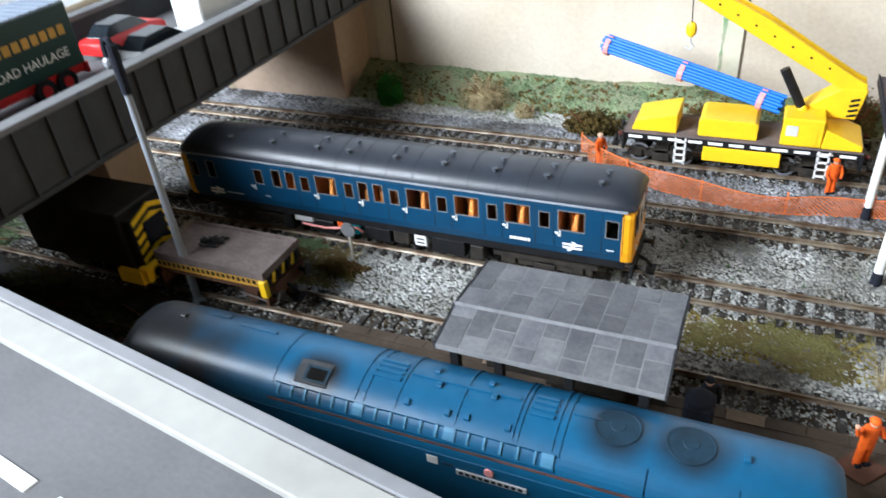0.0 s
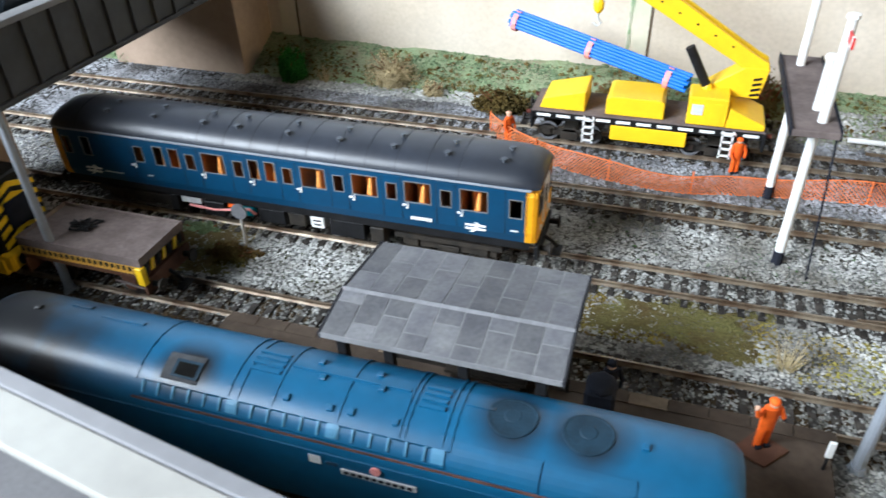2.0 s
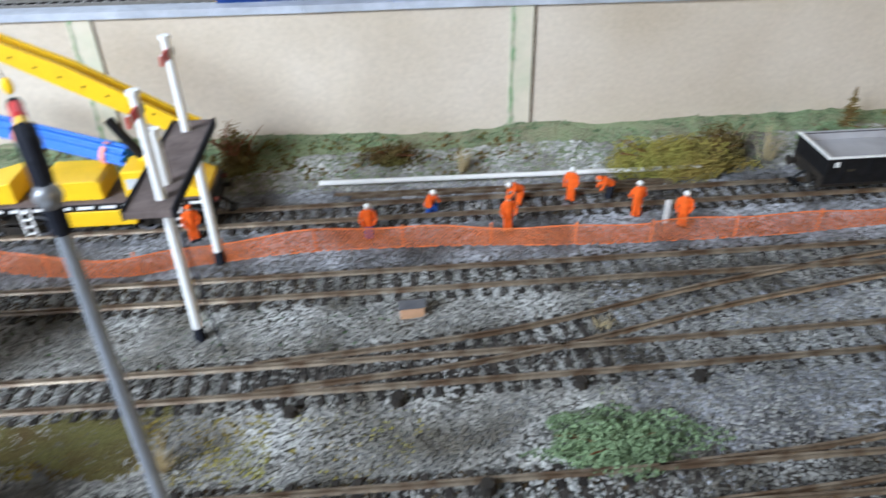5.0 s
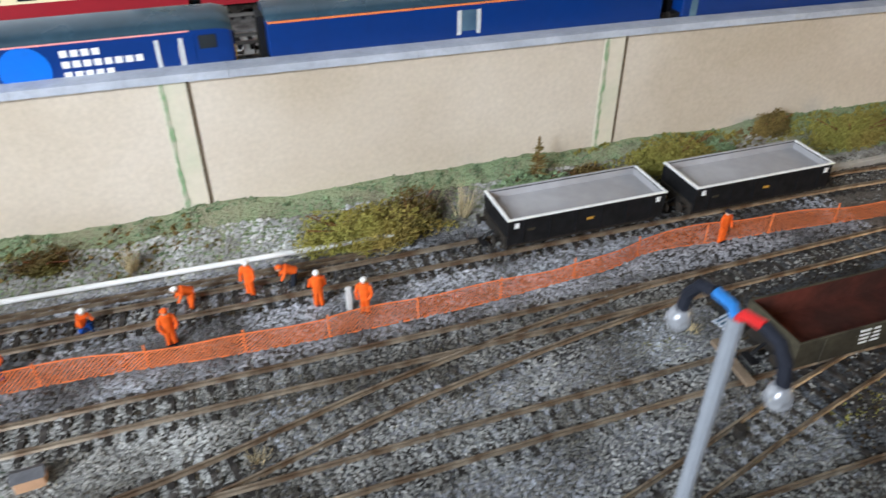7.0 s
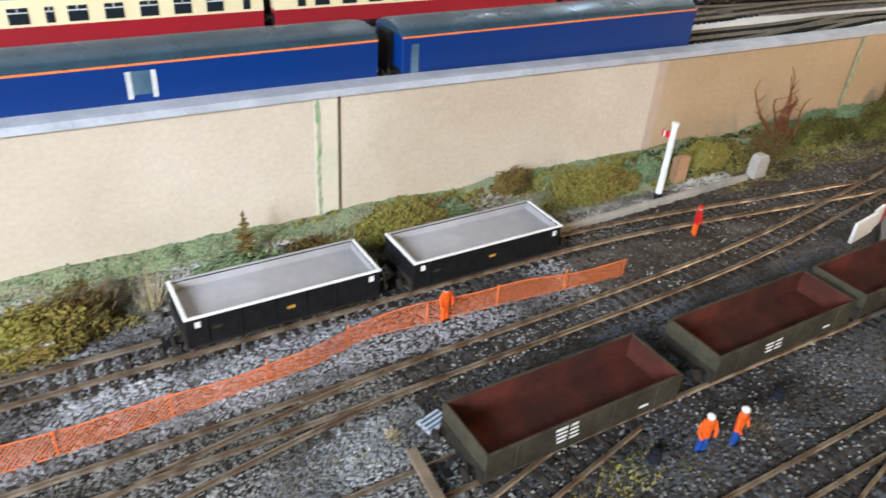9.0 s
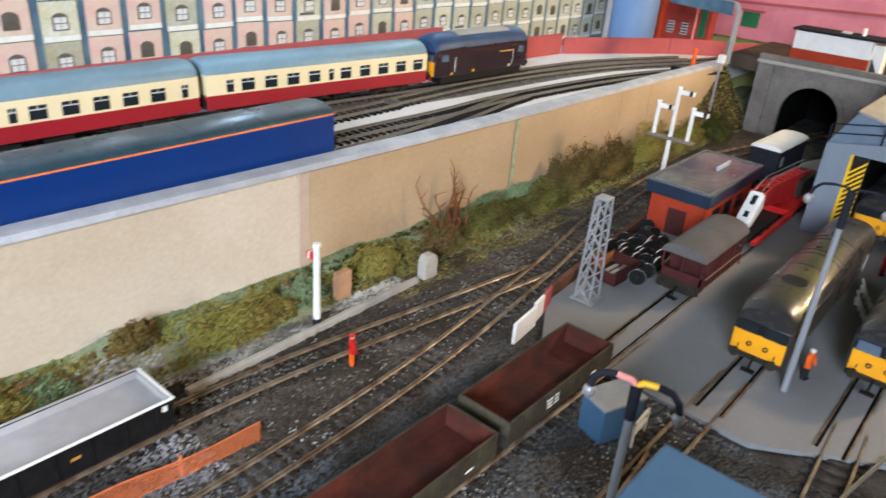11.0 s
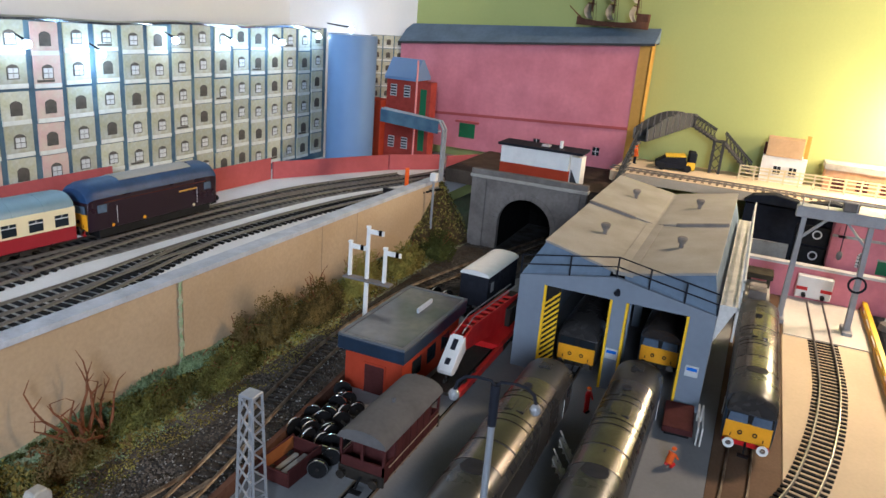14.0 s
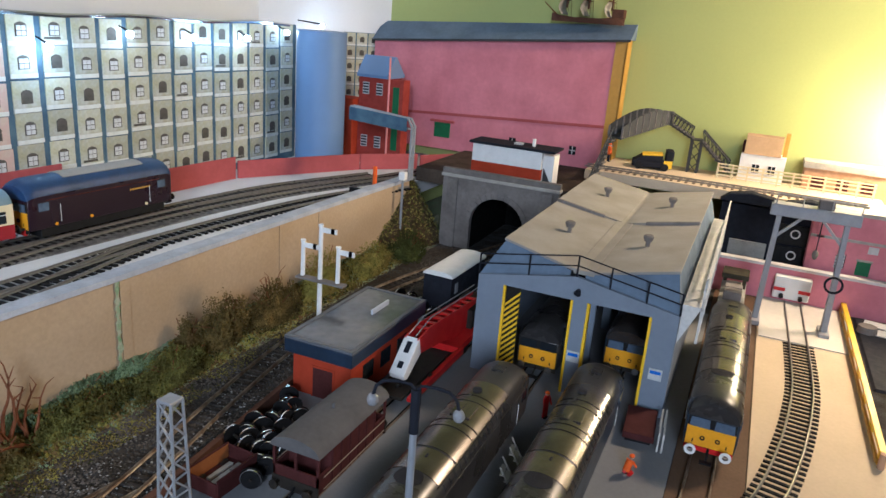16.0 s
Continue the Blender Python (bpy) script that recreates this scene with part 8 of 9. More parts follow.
for sg, ye in ((1, YL), (-1, YR)):
    part("hip_panel", G().add([(3, ye, 84), (3, YT + sg * 6, 97.6), (6, YT + sg * 6, 100.4), (18, sg * 68, 112), (4.5, ye, 83), (4.5, YT + sg * 6, 96.6), (7.5, YT + sg * 6, 99.4), (19.5, sg * 68, 111)], [(0, 1, 2, 3), (7, 6, 5, 4), (0, 4, 5, 1), (2, 6, 7, 3), (1, 5, 6, 2), (3, 7, 4, 0)]), M["roof_slate_blue"], t, "blue-grey sloping front panel")
    part("side_panel", G().add([(4, ye, 84), (Ln, ye, 84), (Ln, sg * 67, 111), (18, sg * 67, 111), (4, ye - sg * 2, 83), (Ln, ye - sg * 2, 83), (Ln, sg * 65, 110), (18, sg * 65, 110)], [(0, 1, 2, 3), (4, 7, 6, 5), (0, 4, 5, 1), (2, 6, 7, 3), (1, 5, 6, 2), (3, 7, 4, 0)]), M["roof_slate_blue"], t, "blue-grey sloping side panel")
    for x0, x1, xc, dz in ((15, 176, 5, 0), (176, Ln + 2, 176, 1.6)):
        rp = part("roof_slope", G().add([(xc, sg * 3, 99.4 + dz), (x1, sg * 3, 99.4 + dz), (x1, sg * 69, 111.4 + dz), (x0, sg * 69, 111.4 + dz), (xc, sg * 3, 101.6 + dz), (x1, sg * 3, 101.6 + dz), (x1, sg * 69, 113.6 + dz), (x0, sg * 69, 113.6 + dz)], [(0, 1, 2, 3), (7, 6, 5, 4), (0, 4, 5, 1), (2, 6, 7, 3), (1, 5, 6, 2), (3, 7, 4, 0)]), M["shed_roof"], t, "beige felted roof slope falling to a central valley", bevel=0.3)
        xx, zz = (x0 + x1) / 2 - 6, 107 + dz
        part("roof_ventilator", G().cyl((xx, sg * 34, zz - 1), (xx, sg * 34, zz + 6), 2.0, n=10).cyl((xx, sg * 34, zz + 5), (xx, sg * 34, zz + 9), 3.2, 4.6, 12).cyl((xx, sg * 34, zz + 9), (xx, sg * 34, zz + 10.5), 4.6, 3.4, 12), M["stone_grey"], rp, "dark mushroom ventilator")
    part("roof_batten", G().prism([(sg * 20, 104.8), (sg * 68, 113.5), (sg * 68, 116.4), (sg * 20, 107.7)], 172.5, 175.8, "x"), M["stone_grey"], t, "dark felt-edged batten")
part("valley_gutter", G().prism([(-8, 103.2), (-7, 103.2), (0, 102.2), (7, 103.2), (8, 103.2), (8, 99), (-8, 99)], 5, Ln + 1, "x"), M["shed_roof"], t, "felted valley gutter")
for y0, y1 in ((61, 4), (-7, -56)):
    for yy, sgn in ((y0, -1), (y1, 1)):
        part("door_edge", G().box(-0.6, 4.6, min(yy, yy + sgn * 2), max(yy, yy + sgn * 2), 0, 79), M["yellow"], t, "yellow painted door edge")
for k in range(13):
    part("hazard_door_bar", G().prism([(59, 1 + k * 5), (47, 13 + k * 5), (47, 15.3 + k * 5), (59, 3.3 + k * 5)], 1.2, 2.8, "x"), M["yellow"], t)
part("hazard_door", G().box(1.6, 2.4, 47, 59, 0, 79), M["hazard_black"], t, "folded door with yellow bars")
for y in (YL, 42, YT, -22, -50, YR):
    zt = 84 + (14 * (YL - y) / (YL - YT) if y > YT else 14 * (y - YR) / (YT - YR))
    part("rail_post", G().cyl((1, y, zt), (1, y, zt + 17), 0.7, n=6), M["figure_dark"], t)
for dz in (9, 17):
    part("handrail", G().tube([(1, YL, 84 + dz), (1, YT, 98 + dz), (1, YR, 84 + dz)], 0.6), M["figure_dark"], t)
part("wall_lamp", G().cyl((-4, 1, 86), (0, 1, 88), 2.8, 1.6, 10), M["figure_dark"], t)
for y, z in ((-1.5, 28), (-65, 30)):
    sg = part("notice", G().box(-0.8, 0, y - 5, y + 5, z, z + 9), M["pane_pale"], t, "small blue and white notice")
    part("notice_bar", G().box(-1, -0.5, y - 4, y + 4, z + 5, z + 7.6), M["pile_blue"], sg)
for k in range(2):
    part("inner_column", G().box(60 + 90 * k, 64 + 90 * k, -4, 4, 0, 98), M["shed_grey"], t)
# white stair gantry along the shed
for x in range(0, 300, 22):
    part("gantry_post", G().box(x, x + 2, -89.6, -88, 66, 116), M["dirty_white"], t)
for z in (98, 107, 115):
    part("gantry_rail", G().box(0, 298, -89.8, -88.6, z, z + 1.6), M["dirty_white"], t)
part("gantry_walkway", G().box(0, 300, -89.6, YR - 0.5, 92, 94), M["dirty_white"], t)
for x in (2, 120, 240):
    part("gantry_bracket", G().prism([(YR - 0.4, 62), (YR - 0.4, 92), (-88, 92)], x, x + 2, "x"), M["dirty_white"], t)
part("gantry_lattice", G().tube([(2, -88.6, 66), (46, -88.6, 91), (90, -88.6, 66), (134, -88.6, 91), (178, -88.6, 66), (222, -88.6, 91), (266, -88.6, 66)], 0.9), M["dirty_white"], t)

# ------------------------------------------------------------------ depot things
t = thing("brake_van", 1024, 9.5, 0, 0, "brown goods brake van with curved grey roof and open verandas", "wagon")
part("body", G().box(14, 67, -15.5, 15.5, 10, 34), M["bauxite"], t, bevel=0.3)
for xe, s in ((0, 1), (81, -1)):
    part("veranda_end", G().box(xe, xe + s * 1.2, -15.5, 15.5, 10, 22) if s > 0 else G().box(xe - 1.2, xe, -15.5, 15.5, 10, 22), M["bauxite"], t)
    for y in (-15, 0, 15):
        part("veranda_post", G().box(xe, xe + s * 1.4, y - 0.8, y + 0.8, 22, 36) if s > 0 else G().box(xe - 1.4, xe, y - 0.8, y + 0.8, 22, 36), M["bauxite"], t)
    for y in (-15.5, 14.3):
        part("veranda_side", G().box(min(xe, xe + s * 14), max(xe, xe + s * 14), y, y + 1.2, 10, 22), M["bauxite"], t)
part("veranda_floor", G().box(0, 81, -15, 15, 9, 10.5), M["wagon_brown"], t)
prof = [(17 * math.cos(a), 35 + 8.5 * math.sin(a)) for a in np.linspace(0, math.pi, 11)]
part("roof", G().prism(prof, -1.5, 82.5, "x"), M["van_roof"], t, "weathered grey curved roof", smooth=True)
part("roof_vent", G().cyl((40, 0, 43), (40, 0, 47), 1.3, n=8), M["van_roof"], t)
for k in range(6):
    for s in (-1, 1):
        part("body_strap", G().box(15 + k * 10, 16.2 + k * 10, s * 15.5 - 0.5, s * 15.5 + 0.5, 10, 34), M["bauxite"], t)
for s in (-1, 1):
    for z in (13, 21):
        part("step_rail", G().tube([(4, s * 17, z), (77, s * 17, z)], 0.35), M["pier_brown"], t)
    for k in (18, 63):
        part("wheel", G().cyl((k, s * 7.4, 6), (k, s * 9, 6), 6, n=14), M["oily_black"], t)
part("underframe", G().box(2, 79, -12, 12, 5, 9), M["oily_black"], t)
buffers(t, 0, -1, "oily_black", "oily_black", z=12)
buffers(t, 81, 1, "oily_black", "oily_black", z=12)

t = thing("skip_wagon", 1003, 59.5, 0, -3, "rusty red open skip wagon holding scrap beside spare wheelsets", "wagon")
part("floor", G().box(0.5, 34, -11.5, 11.5, 2.6, 4), M["bauxite"], t)
for yy in (-12, 10.8):
    part("side", G().box(0, 34.5, yy, yy + 1.2, 1.5, 14), M["bauxite"], t, bevel=0.2)
    part("side_lining", G().box(1.4, 33, yy + (1.3 if yy < 0 else -0.3), yy + (1.5 if yy < 0 else -0.1), 4, 13.4), M["lining_brown"], t, "worn orange inside face")
for xx in (0, 33.3):
    part("end", G().box(xx, xx + 1.2, -10.7, 10.7, 1.5, 13 if xx else 11), M["bauxite"], t, bevel=0.2)
part("plank", G().box(5, 24, -4, -0.5, 4.2, 6.2).box(8, 28, 2, 5, 4.2, 5.8), M["stone_pale"], t, "pale timber offcuts", bevel=0.2)
part("scrap", G().box(20, 28, -8, -2, 4.1, 8).box(10, 16, -9, -5, 4.1, 7), M["stone_grey"], t, bevel=0.4)
for sg in (-1, 1):
    for k in (8, 27):
        part("wheel", G().cyl((k, sg * 7.4, 2.8), (k, sg * 8.8, 2.8), 3.6, n=14), M["oily_black"], t)
for x, y, a in ((1030, 43, 22), (1045, 44, 30), (1058, 47, 74), (1054, 62, 64), (1053, 73, 70), (1068, 64, 50), (1069, 76, 20), (1075, 51, 60), (1087, 53, 80), (1111, 76, 30), (1090, 70, 10), (1101, 62, 55), (1340, 97, 70), (1338, 84, 64), (1320, 62, 50)):
    t = thing("spare_wheelset", x, y, 6.2, a - 90, "spare black wheelset with shiny tyres", "wheelset", "spare wheelsets")
    part("axle", G().cyl((0, -10, 0), (0, 10, 0), 1.0, n=8), M["oily_black"], t)
    for sg in (-1, 1):
        wv = part("wheel", G().cyl((0, sg * 7.2, 0), (0, sg * 8.8, 0), 6.4, n=20).cyl((0, sg * 6.6, 0), (0, sg * 7.2, 0), 7.2, n=20), M["black"], t)
        part("tyre", G().ring((0, sg * 8.0, 0), 6.2, 6.7, sg * 1.0, "y", 20), M["chrome"], wv)

t = thing("depot_office", 1130, 64.5, -1, 0, "orange brick depot office with dark blue flat roof and pale strip", "building")
part("wall", G().box(6, 118, -25, 25, 0, 34), M["brick_orange"], t, bevel=0.3)
part("fascia", G().box(0, 124, -29, 29, 34, 45), M["office_roof"], t, "dark blue roof fascia", bevel=0.4)
part("roof_sheet", G().box(3, 121, -26, 26, 45, 46.2), M["office_sheet"], t, "glossy dark roof sheet")
# narrow pale strip standing on the roof sheet
part("skylight", G().box(70, 98, -6.5, -4.5, 46.2, 50.5), M["coping"], t, "pale upright strip on the roof", bevel=0.3)
part("roof_kerb", G().box(0, 124, -29, -26, 45, 47).box(0, 124, 26, 29, 45, 47).box(0, 3, -26, 26, 45, 47).box(121, 124, -26, 26, 45, 47), M["roof_edge"], t)
part("door", G().box(5.4, 6.2, -10, 7, 0, 24), M["bauxite"], t, "dark brown door")
part("door_frame", G().box(5.2, 6.1, 7, 8.4, 0, 25.4).box(5.2, 6.1, -11.4, -10, 0, 25.4).box(5.2, 6.1, -10, 7, 24, 25.4), M["brick_orange"], t)
for k in range(3):
    part("window", G().box(24 + k * 28, 40 + k * 28, -25.4, -24.6, 12, 26), M["dark_glass"], t)

t = thing("breakdown_crane", 1150, 16, 0, 0, "red breakdown crane with lattice jib and white tip", "crane")
part("truck_frame", G().box(6, 190, -9, 15, 3, 6), M["oily_black"], t, bevel=0.4)
part("runner", G().prism([(4, 6), (10, 4), (106, 4), (106, 10.5), (10, 9.5), (4, 9)], -18, -14, "y"), M["red"], t, "red runner beam", bevel=0.3)
part("carriage", G().box(98, 190, -16, 14, 6.2, 12), M["red"], t, bevel=0.4)
for sg in (-1, 1):
    part("jib_side", G().prism([(36, 41.5), (60, 44), (180, 33), (180, 12.2), (112, 13), (88, 20), (41, 27.5)], sg * 5.4 - 0.6, sg * 5.4 + 0.6, "y"), M["red"], t, bevel=0.2)
    for k in (24, 44, 118, 140, 162):
        part("wheel", G().cyl((k, sg * 7.4 - 6.5, 5), (k, sg * 9 - 6.5, 5), 6, n=14), M["oily_black"], t)
for k in range(8):
    part("jib_rung", G().box(56 + k * 15, 60 + k * 15, -4.8, 4.8, 41 - k * 1.35, 42.4 - k * 1.35), M["red"], t)
part("jib_floor", G().prism([(42, 27.5), (88, 20.5), (112, 13.5), (112, 15), (88, 22), (42, 29)], -4.8, 4.8, "y"), M["oily_black"], t)
part("jib_tip", G().prism([(13, 20), (15, 16), (20, 15), (42, 27.4), (38, 41.8)], -6.4, 6.4, "y"), M["white"], t, "white painted jib tip", bevel=0.5)
for a, b in ((17.5, 21.5), (27.5, 34.5)):
    za, zb = 20 + (a - 13) * 0.872, 20 + (b - 13) * 0.872
    part("tip_slot", G().prism([(a, za - 0.6), (b, zb - 0.6), (b - 0.5, zb + 0.5), (a - 0.5, za + 0.5)], -2.0, 2.0, "y"), M["figure_dark"], t)
for sg in (-3, 3):
    part("wire_rope", G().tube([(38, sg, 43), (64, sg, 49), (120, sg, 45), (176, sg, 41)], 0.45), M["steel_grey"], t)
part("machinery", G().box(140, 188, -11, 13, 12.2, 30), M["oily_black"], t, bevel=0.6)
part("hook", G().tube([(19, 0, 15), (19, 0, 9), (22, 0, 6)], 1.2), M["chrome"], t)
t = thing("covered_van", 1327, 57, 0, -2, "black covered van with clean white roof", "wagon")
part("body", G().box(0, 82, -15, 15, 9, 42), M["figure_dark"], t, bevel=0.3)
part("roof", G().prism([(-15.8, 41.6)] + [(-15.8 * math.cos(a), 42.6 + 4 * math.sin(a)) for a in np.linspace(0, math.pi, 13)] + [(15.8, 41.6)], -0.8, 82.8, "x"), M["white"], t, "clean white roof", smooth=True)
part("data_panel", G().box(8, 15, -15.4, -14.8, 24, 34), M["steel_grey"], t, "small grey panel")
for k in (16, 66):
    for s in (-1, 1):
        part("wheel", G().cyl((k, s * 7.4, 6), (k, s * 9, 6), 6, n=14), M["oily_black"], t)
t = thing("depot_trolley", 1204, -160, -1, 4, "rusty red platform trolley with grey handrails", "trolley")
part("bed", G().box(-8, 34, -11, 11, 4, 9), M["bauxite"], t, bevel=0.4)
for y in (-14, -17):
    part("barrier", G().tube([(-10, y, 0), (-10, y, 14), (28, y, 14), (28, y, 0)], 0.7), M["dirty_white"], t)
for x in (-3, 28):
    part("wheel", G().cyl((x, -9, 3), (x, 9, 3), 3, n=10), M["black"], t)
for x, y in ((1120, -94), (1096, -96)):
    t = thing("step_ladder", x, y, -1, 12, "small white metal access steps", "steps", "white access steps")
    for k in range(4):
        part("tread", G().box(-6, 6, -8 + k * 3, -5 + k * 3, 4 + k * 4, 5 + k * 4), M["dirty_white"], t)
    part("side_rail", G().tube([(-6, -8, 0), (-6, 4, 22)], 0.6).tube([(6, -8, 0), (6, 4, 22)], 0.6), M["dirty_white"], t)

# gantry crane, buffer stop, yellow railing
t = thing("gantry_crane", 1513, -264, -2, 0, "grey travelling gantry crane over the yard track", "crane")
for s in (-1, 1):
    part("leg", G().loft([[(-5, s * 33 - 3, 0), (5, s * 33 - 3, 0), (5, s * 33 + 3, 0), (-5, s * 33 + 3, 0)], [(-3, s * 31 - 2.4, 118), (3, s * 31 - 2.4, 118), (3, s * 31 + 2.4, 118), (-3, s * 31 + 2.4, 118)]]), M["steel_grey"], t, bevel=0.3)
    part("foot", G().box(-14, 14, s * 33 - 5, s * 33 + 5, 0, 5), M["steel_grey"], t, bevel=0.5)
    part("brace", G().prism([(s * 31, 92), (s * 31, 96), (s * 10, 118), (s * 7, 118)], -2, 2, "x"), M["steel_grey"], t)
part("beam", G().box(-6, 6, -42, 40, 117, 128), M["steel_grey"], t, "grey main beam", bevel=0.5)
part("walkway", G().box(-9, 9, -40, 38, 128, 129.5), M["steel_grey"], t)
for y in (-40, -14, 12, 36):
    part("walkway_post", G().cyl((-8, y, 129), (-8, y, 140), 0.6, n=6), M["steel_grey"], t)
part("walkway_rail", G().tube([(-8, -40, 140), (-8, 36, 140)], 0.6), M["steel_grey"], t)
part("trolley", G().box(-6, 6, -16, -2, 129.5, 139), M["stone_grey"], t, bevel=0.6)
part("hoist_cable", G().tube([(0, -9, 117), (0, -9, 84)], 0.6), M["figure_dark"], t)
part("hoist_hook", G().ball((0, -9, 82), 5, 8, (1, 0.6, 1)), M["stone_grey"], t)
part("handwheel", G().ring((-8, -31, 56), 7, 9, 2, "x", 16), M["figure_dark"], t)
t = thing("buffer_stop", 1590, -266, 0, 0, "white buffer stop block with red stripes", "buffer stop")
part("block", G().box(0, 14, -19, 19, 4, 30), M["white"], t, bevel=1.0)
part("stripe", G().box(-0.6, 0.2, -19, -7, 13, 17).box(-0.6, 0.2, 7, 19, 13, 17), M["red"], t)
for s in (-1, 1):
    part("buffer", G().cyl((0, s * 10, 8), (-6, s * 10, 8), 2.5, n=10), M["black"], t)
t = thing("yellow_railing", 1262, -321, -2, 0, "yellow timber safety railing along the board edge", "railing")
part("top_rail", G().box(0, 366, -2.5, 2.5, 9, 12), M["yellow"], t, bevel=0.3)
part("bottom_rail", G().box(0, 366, 1.5, 3.5, 2, 5), M["gold"], t)
for k in range(8):
    part("post", G().box(2 + k * 51, 6 + k * 51, -2, 2, 0, 9), M["yellow"], t)
part("end_peg", G().cyl((-3, 0, 0), (-3, 0, 12), 2.4, n=8), M["plinth"], t)
t = thing("dead_locomotive_chassis", 1490, -205, 0, 0, "pale unpainted locomotive chassis with an olive roof", "locomotive")
part("chassis", G().box(0, 80, -13, 13, 8, 20), M["stone_pale"], t, bevel=0.6)
part("motor_block", G().box(6, 20, -9, 9, 20, 30).box(30, 44, -9, 9, 20, 28), M["stone_grey"], t, bevel=0.6)
part("olive_roof", G().box(52, 80, -14, 14, 30, 36).box(54, 58, -12, -8, 20, 30).box(74, 78, 8, 12, 20, 30), M["wagon_olive"], t, bevel=0.5)
bogie(t, 18, 2, 20, 5.5)

# storage below the board edge
solid("storage_tub", G().box(1180, 1560, -640, -333, -330, -70), M["pile_blue"], "blue plastic storage tub on the floor beside the layout", "tub", bevel=6)
solid("toolbox", G().box(1400, 1596, -560, -331, -68, -2), M["figure_dark"], "dark blue tool case with paper notes stuck on it", "case", bevel=3)
solid("paper_note", G().box(-15, 15, -9, 9, 0, 0.8), M["pane_pale"], "white paper note lying on the tool case", "paper", at=(1578, -356, -1.8, 78))
solid("paper_note", G().box(-14, 14, -10, 10, 0, 0.8), M["pane_pale"], "white paper sheet lying on the tool case", "paper", at=(1553, -356, -1.8, 84))
solid("grey_lens_cap", G().cyl((0, 0, 0), (0, 0, 7), 10, 9, 18), M["stone_grey"], "round grey cap lying on the tool case", "cap", at=(1550, -341, -1.8))

# ------------------------------------------------------------------ tunnel and signal box
t = thing("tunnel_portal", 1560, 82, 0, 0, "weathered grey stone tunnel portal with a dark bore", "tunnel")
n = 16
arch = [(36 * math.cos(a), 32 + 36 * math.sin(a)) for a in np.linspace(0, math.pi, n + 1)]
g = G().prism([(76, -6), (76, 92), (-76, 92), (-76, -6), (-36, -6)] + arch[::-1] + [(36, -6)], 0, 8, "x")
part("face", g, M["stone_grey"], t)
for k in range(n):
    a0, a1 = math.pi * k / n, math.pi * (k + 1) / n
    part("voussoir", G().prism([(r * math.cos(a), 32 + r * math.sin(a)) for r, a in ((36.2, a0 + .02), (43, a0 + .02), (43, a1 - .02), (36.2, a1 - .02))], -1.6, 0.2, "x"), M["stone_grey"], t)
bore = G().prism([(36, -6)] + arch + [(-36, -6), (-39, -6)] + [(p[0] * 1.07, p[1] + 3) for p in arch[::-1]] + [(39, -6)], 8, 150, "x")
part("bore", bore, M["pit_dark"], t)
part("bore_end", G().box(150, 152, -40, 40, -6, 72), M["pit_dark"], t)
part("string_course", G().box(-2.5, 9, -78, 78, 88, 92), M["stone_pale"], t, bevel=0.4)
part("parapet", G().box(-1, 7, -77, 77, 92, 99), M["stone_grey"], t, bevel=0.4)
for s in (-1, 1):
    part("buttress", G().box(-3, 0, s * 62 - 7, s * 62 + 7, -6, 86), M["stone_grey"], t, bevel=0.5)
g = G()
N = 22
for i in range(N + 1):
    for j in range(N + 1):
        u, v = i / N, j / N
        x = 1420 + 141 * u
        top = 4 + 80 * min(1, u * 1.25) ** 1.2
        yf = 190 - 34 * u + 7 * noise.noise(Vector((x * 0.05, v * 2.5, 1)))
        g.v.append((x, yf + (203 - yf) * v, -6 + top * v ** 0.8 + 5 * noise.noise(Vector((x * 0.06, v * 3, 5)))))
g.f = [(i * (N + 1) + j, (i + 1) * (N + 1) + j, (i + 1) * (N + 1) + j + 1, i * (N + 1) + j + 1) for i in range(N) for j in range(N)]
g.m = [0] * len(g.f)
CUT = list(g.v)
rng = random.Random(77)
for m_, n_ in (("leaf_olive", 1500), ("leaf_brown", 1500), ("leaf_dark", 1200)):
    h = G()
    for k in range(n_):
        x, y, z = rng.choice(CUT)
        x, y, z, s = x + rng.uniform(-4, 4), y + rng.uniform(-2, 2), z + rng.uniform(-1, 3), rng.uniform(1, 2.8)
        r = Euler((rng.uniform(0, 6), rng.uniform(0, 6), rng.uniform(0, 6))).to_matrix()
        h.add([Vector((x, y, z)) + r @ Vector(q) * s for q in ((-0.6, -0.3, 0), (0.1, -0.55, 0.15), (0.8, 0, 0), (0.1, 0.5, 0.2), (0, 0, 0.45))], [(0, 1, 4), (1, 2, 4), (2, 3, 4), (3, 0, 4)])
    solid("scrub", h, M[m_], "ragged brown and olive scrub on the cutting side", "scrub", kind="stuff")
solid("cutting_bank", g, M["earth"], "steep weedy bank beside the tunnel portal", "bank", kind="structure")
solid("embankment", G().box(1568, 1768, -60, 201, 73, 91), M["platform_top"], "earth fill above the tunnel carrying the signal box", "embankment", kind="structure")
t = thing("signal_box", 1570, 82, 91, 0, "white and red signal box with flat black roof", "building")
part("base", G().box(0, 36, -47, 44, 0, 20), M["brick_orange"], t, "orange red lower storey", bevel=0.3)
part("upper", G().box(0.3, 36, -46.7, 43.7, 20, 42), M["white"], t, "white upper storey", bevel=0.3)
part("annex", G().box(6, 30, -61, -47, 0, 38), M["white"], t, bevel=0.3)
part("annex_stair", G().prism([(-61, 0), (-49, 0), (-49, 22)], 4, 6, "x"), M["girder"], t)
part("roof", G().box(-3, 39, -63, 48, 42, 45), M["figure_dark"], t, "flat black roof", bevel=0.4)
part("chimney", G().cyl((18, -30, 45), (18, -30, 54), 2.2, n=8), M["white"], t)
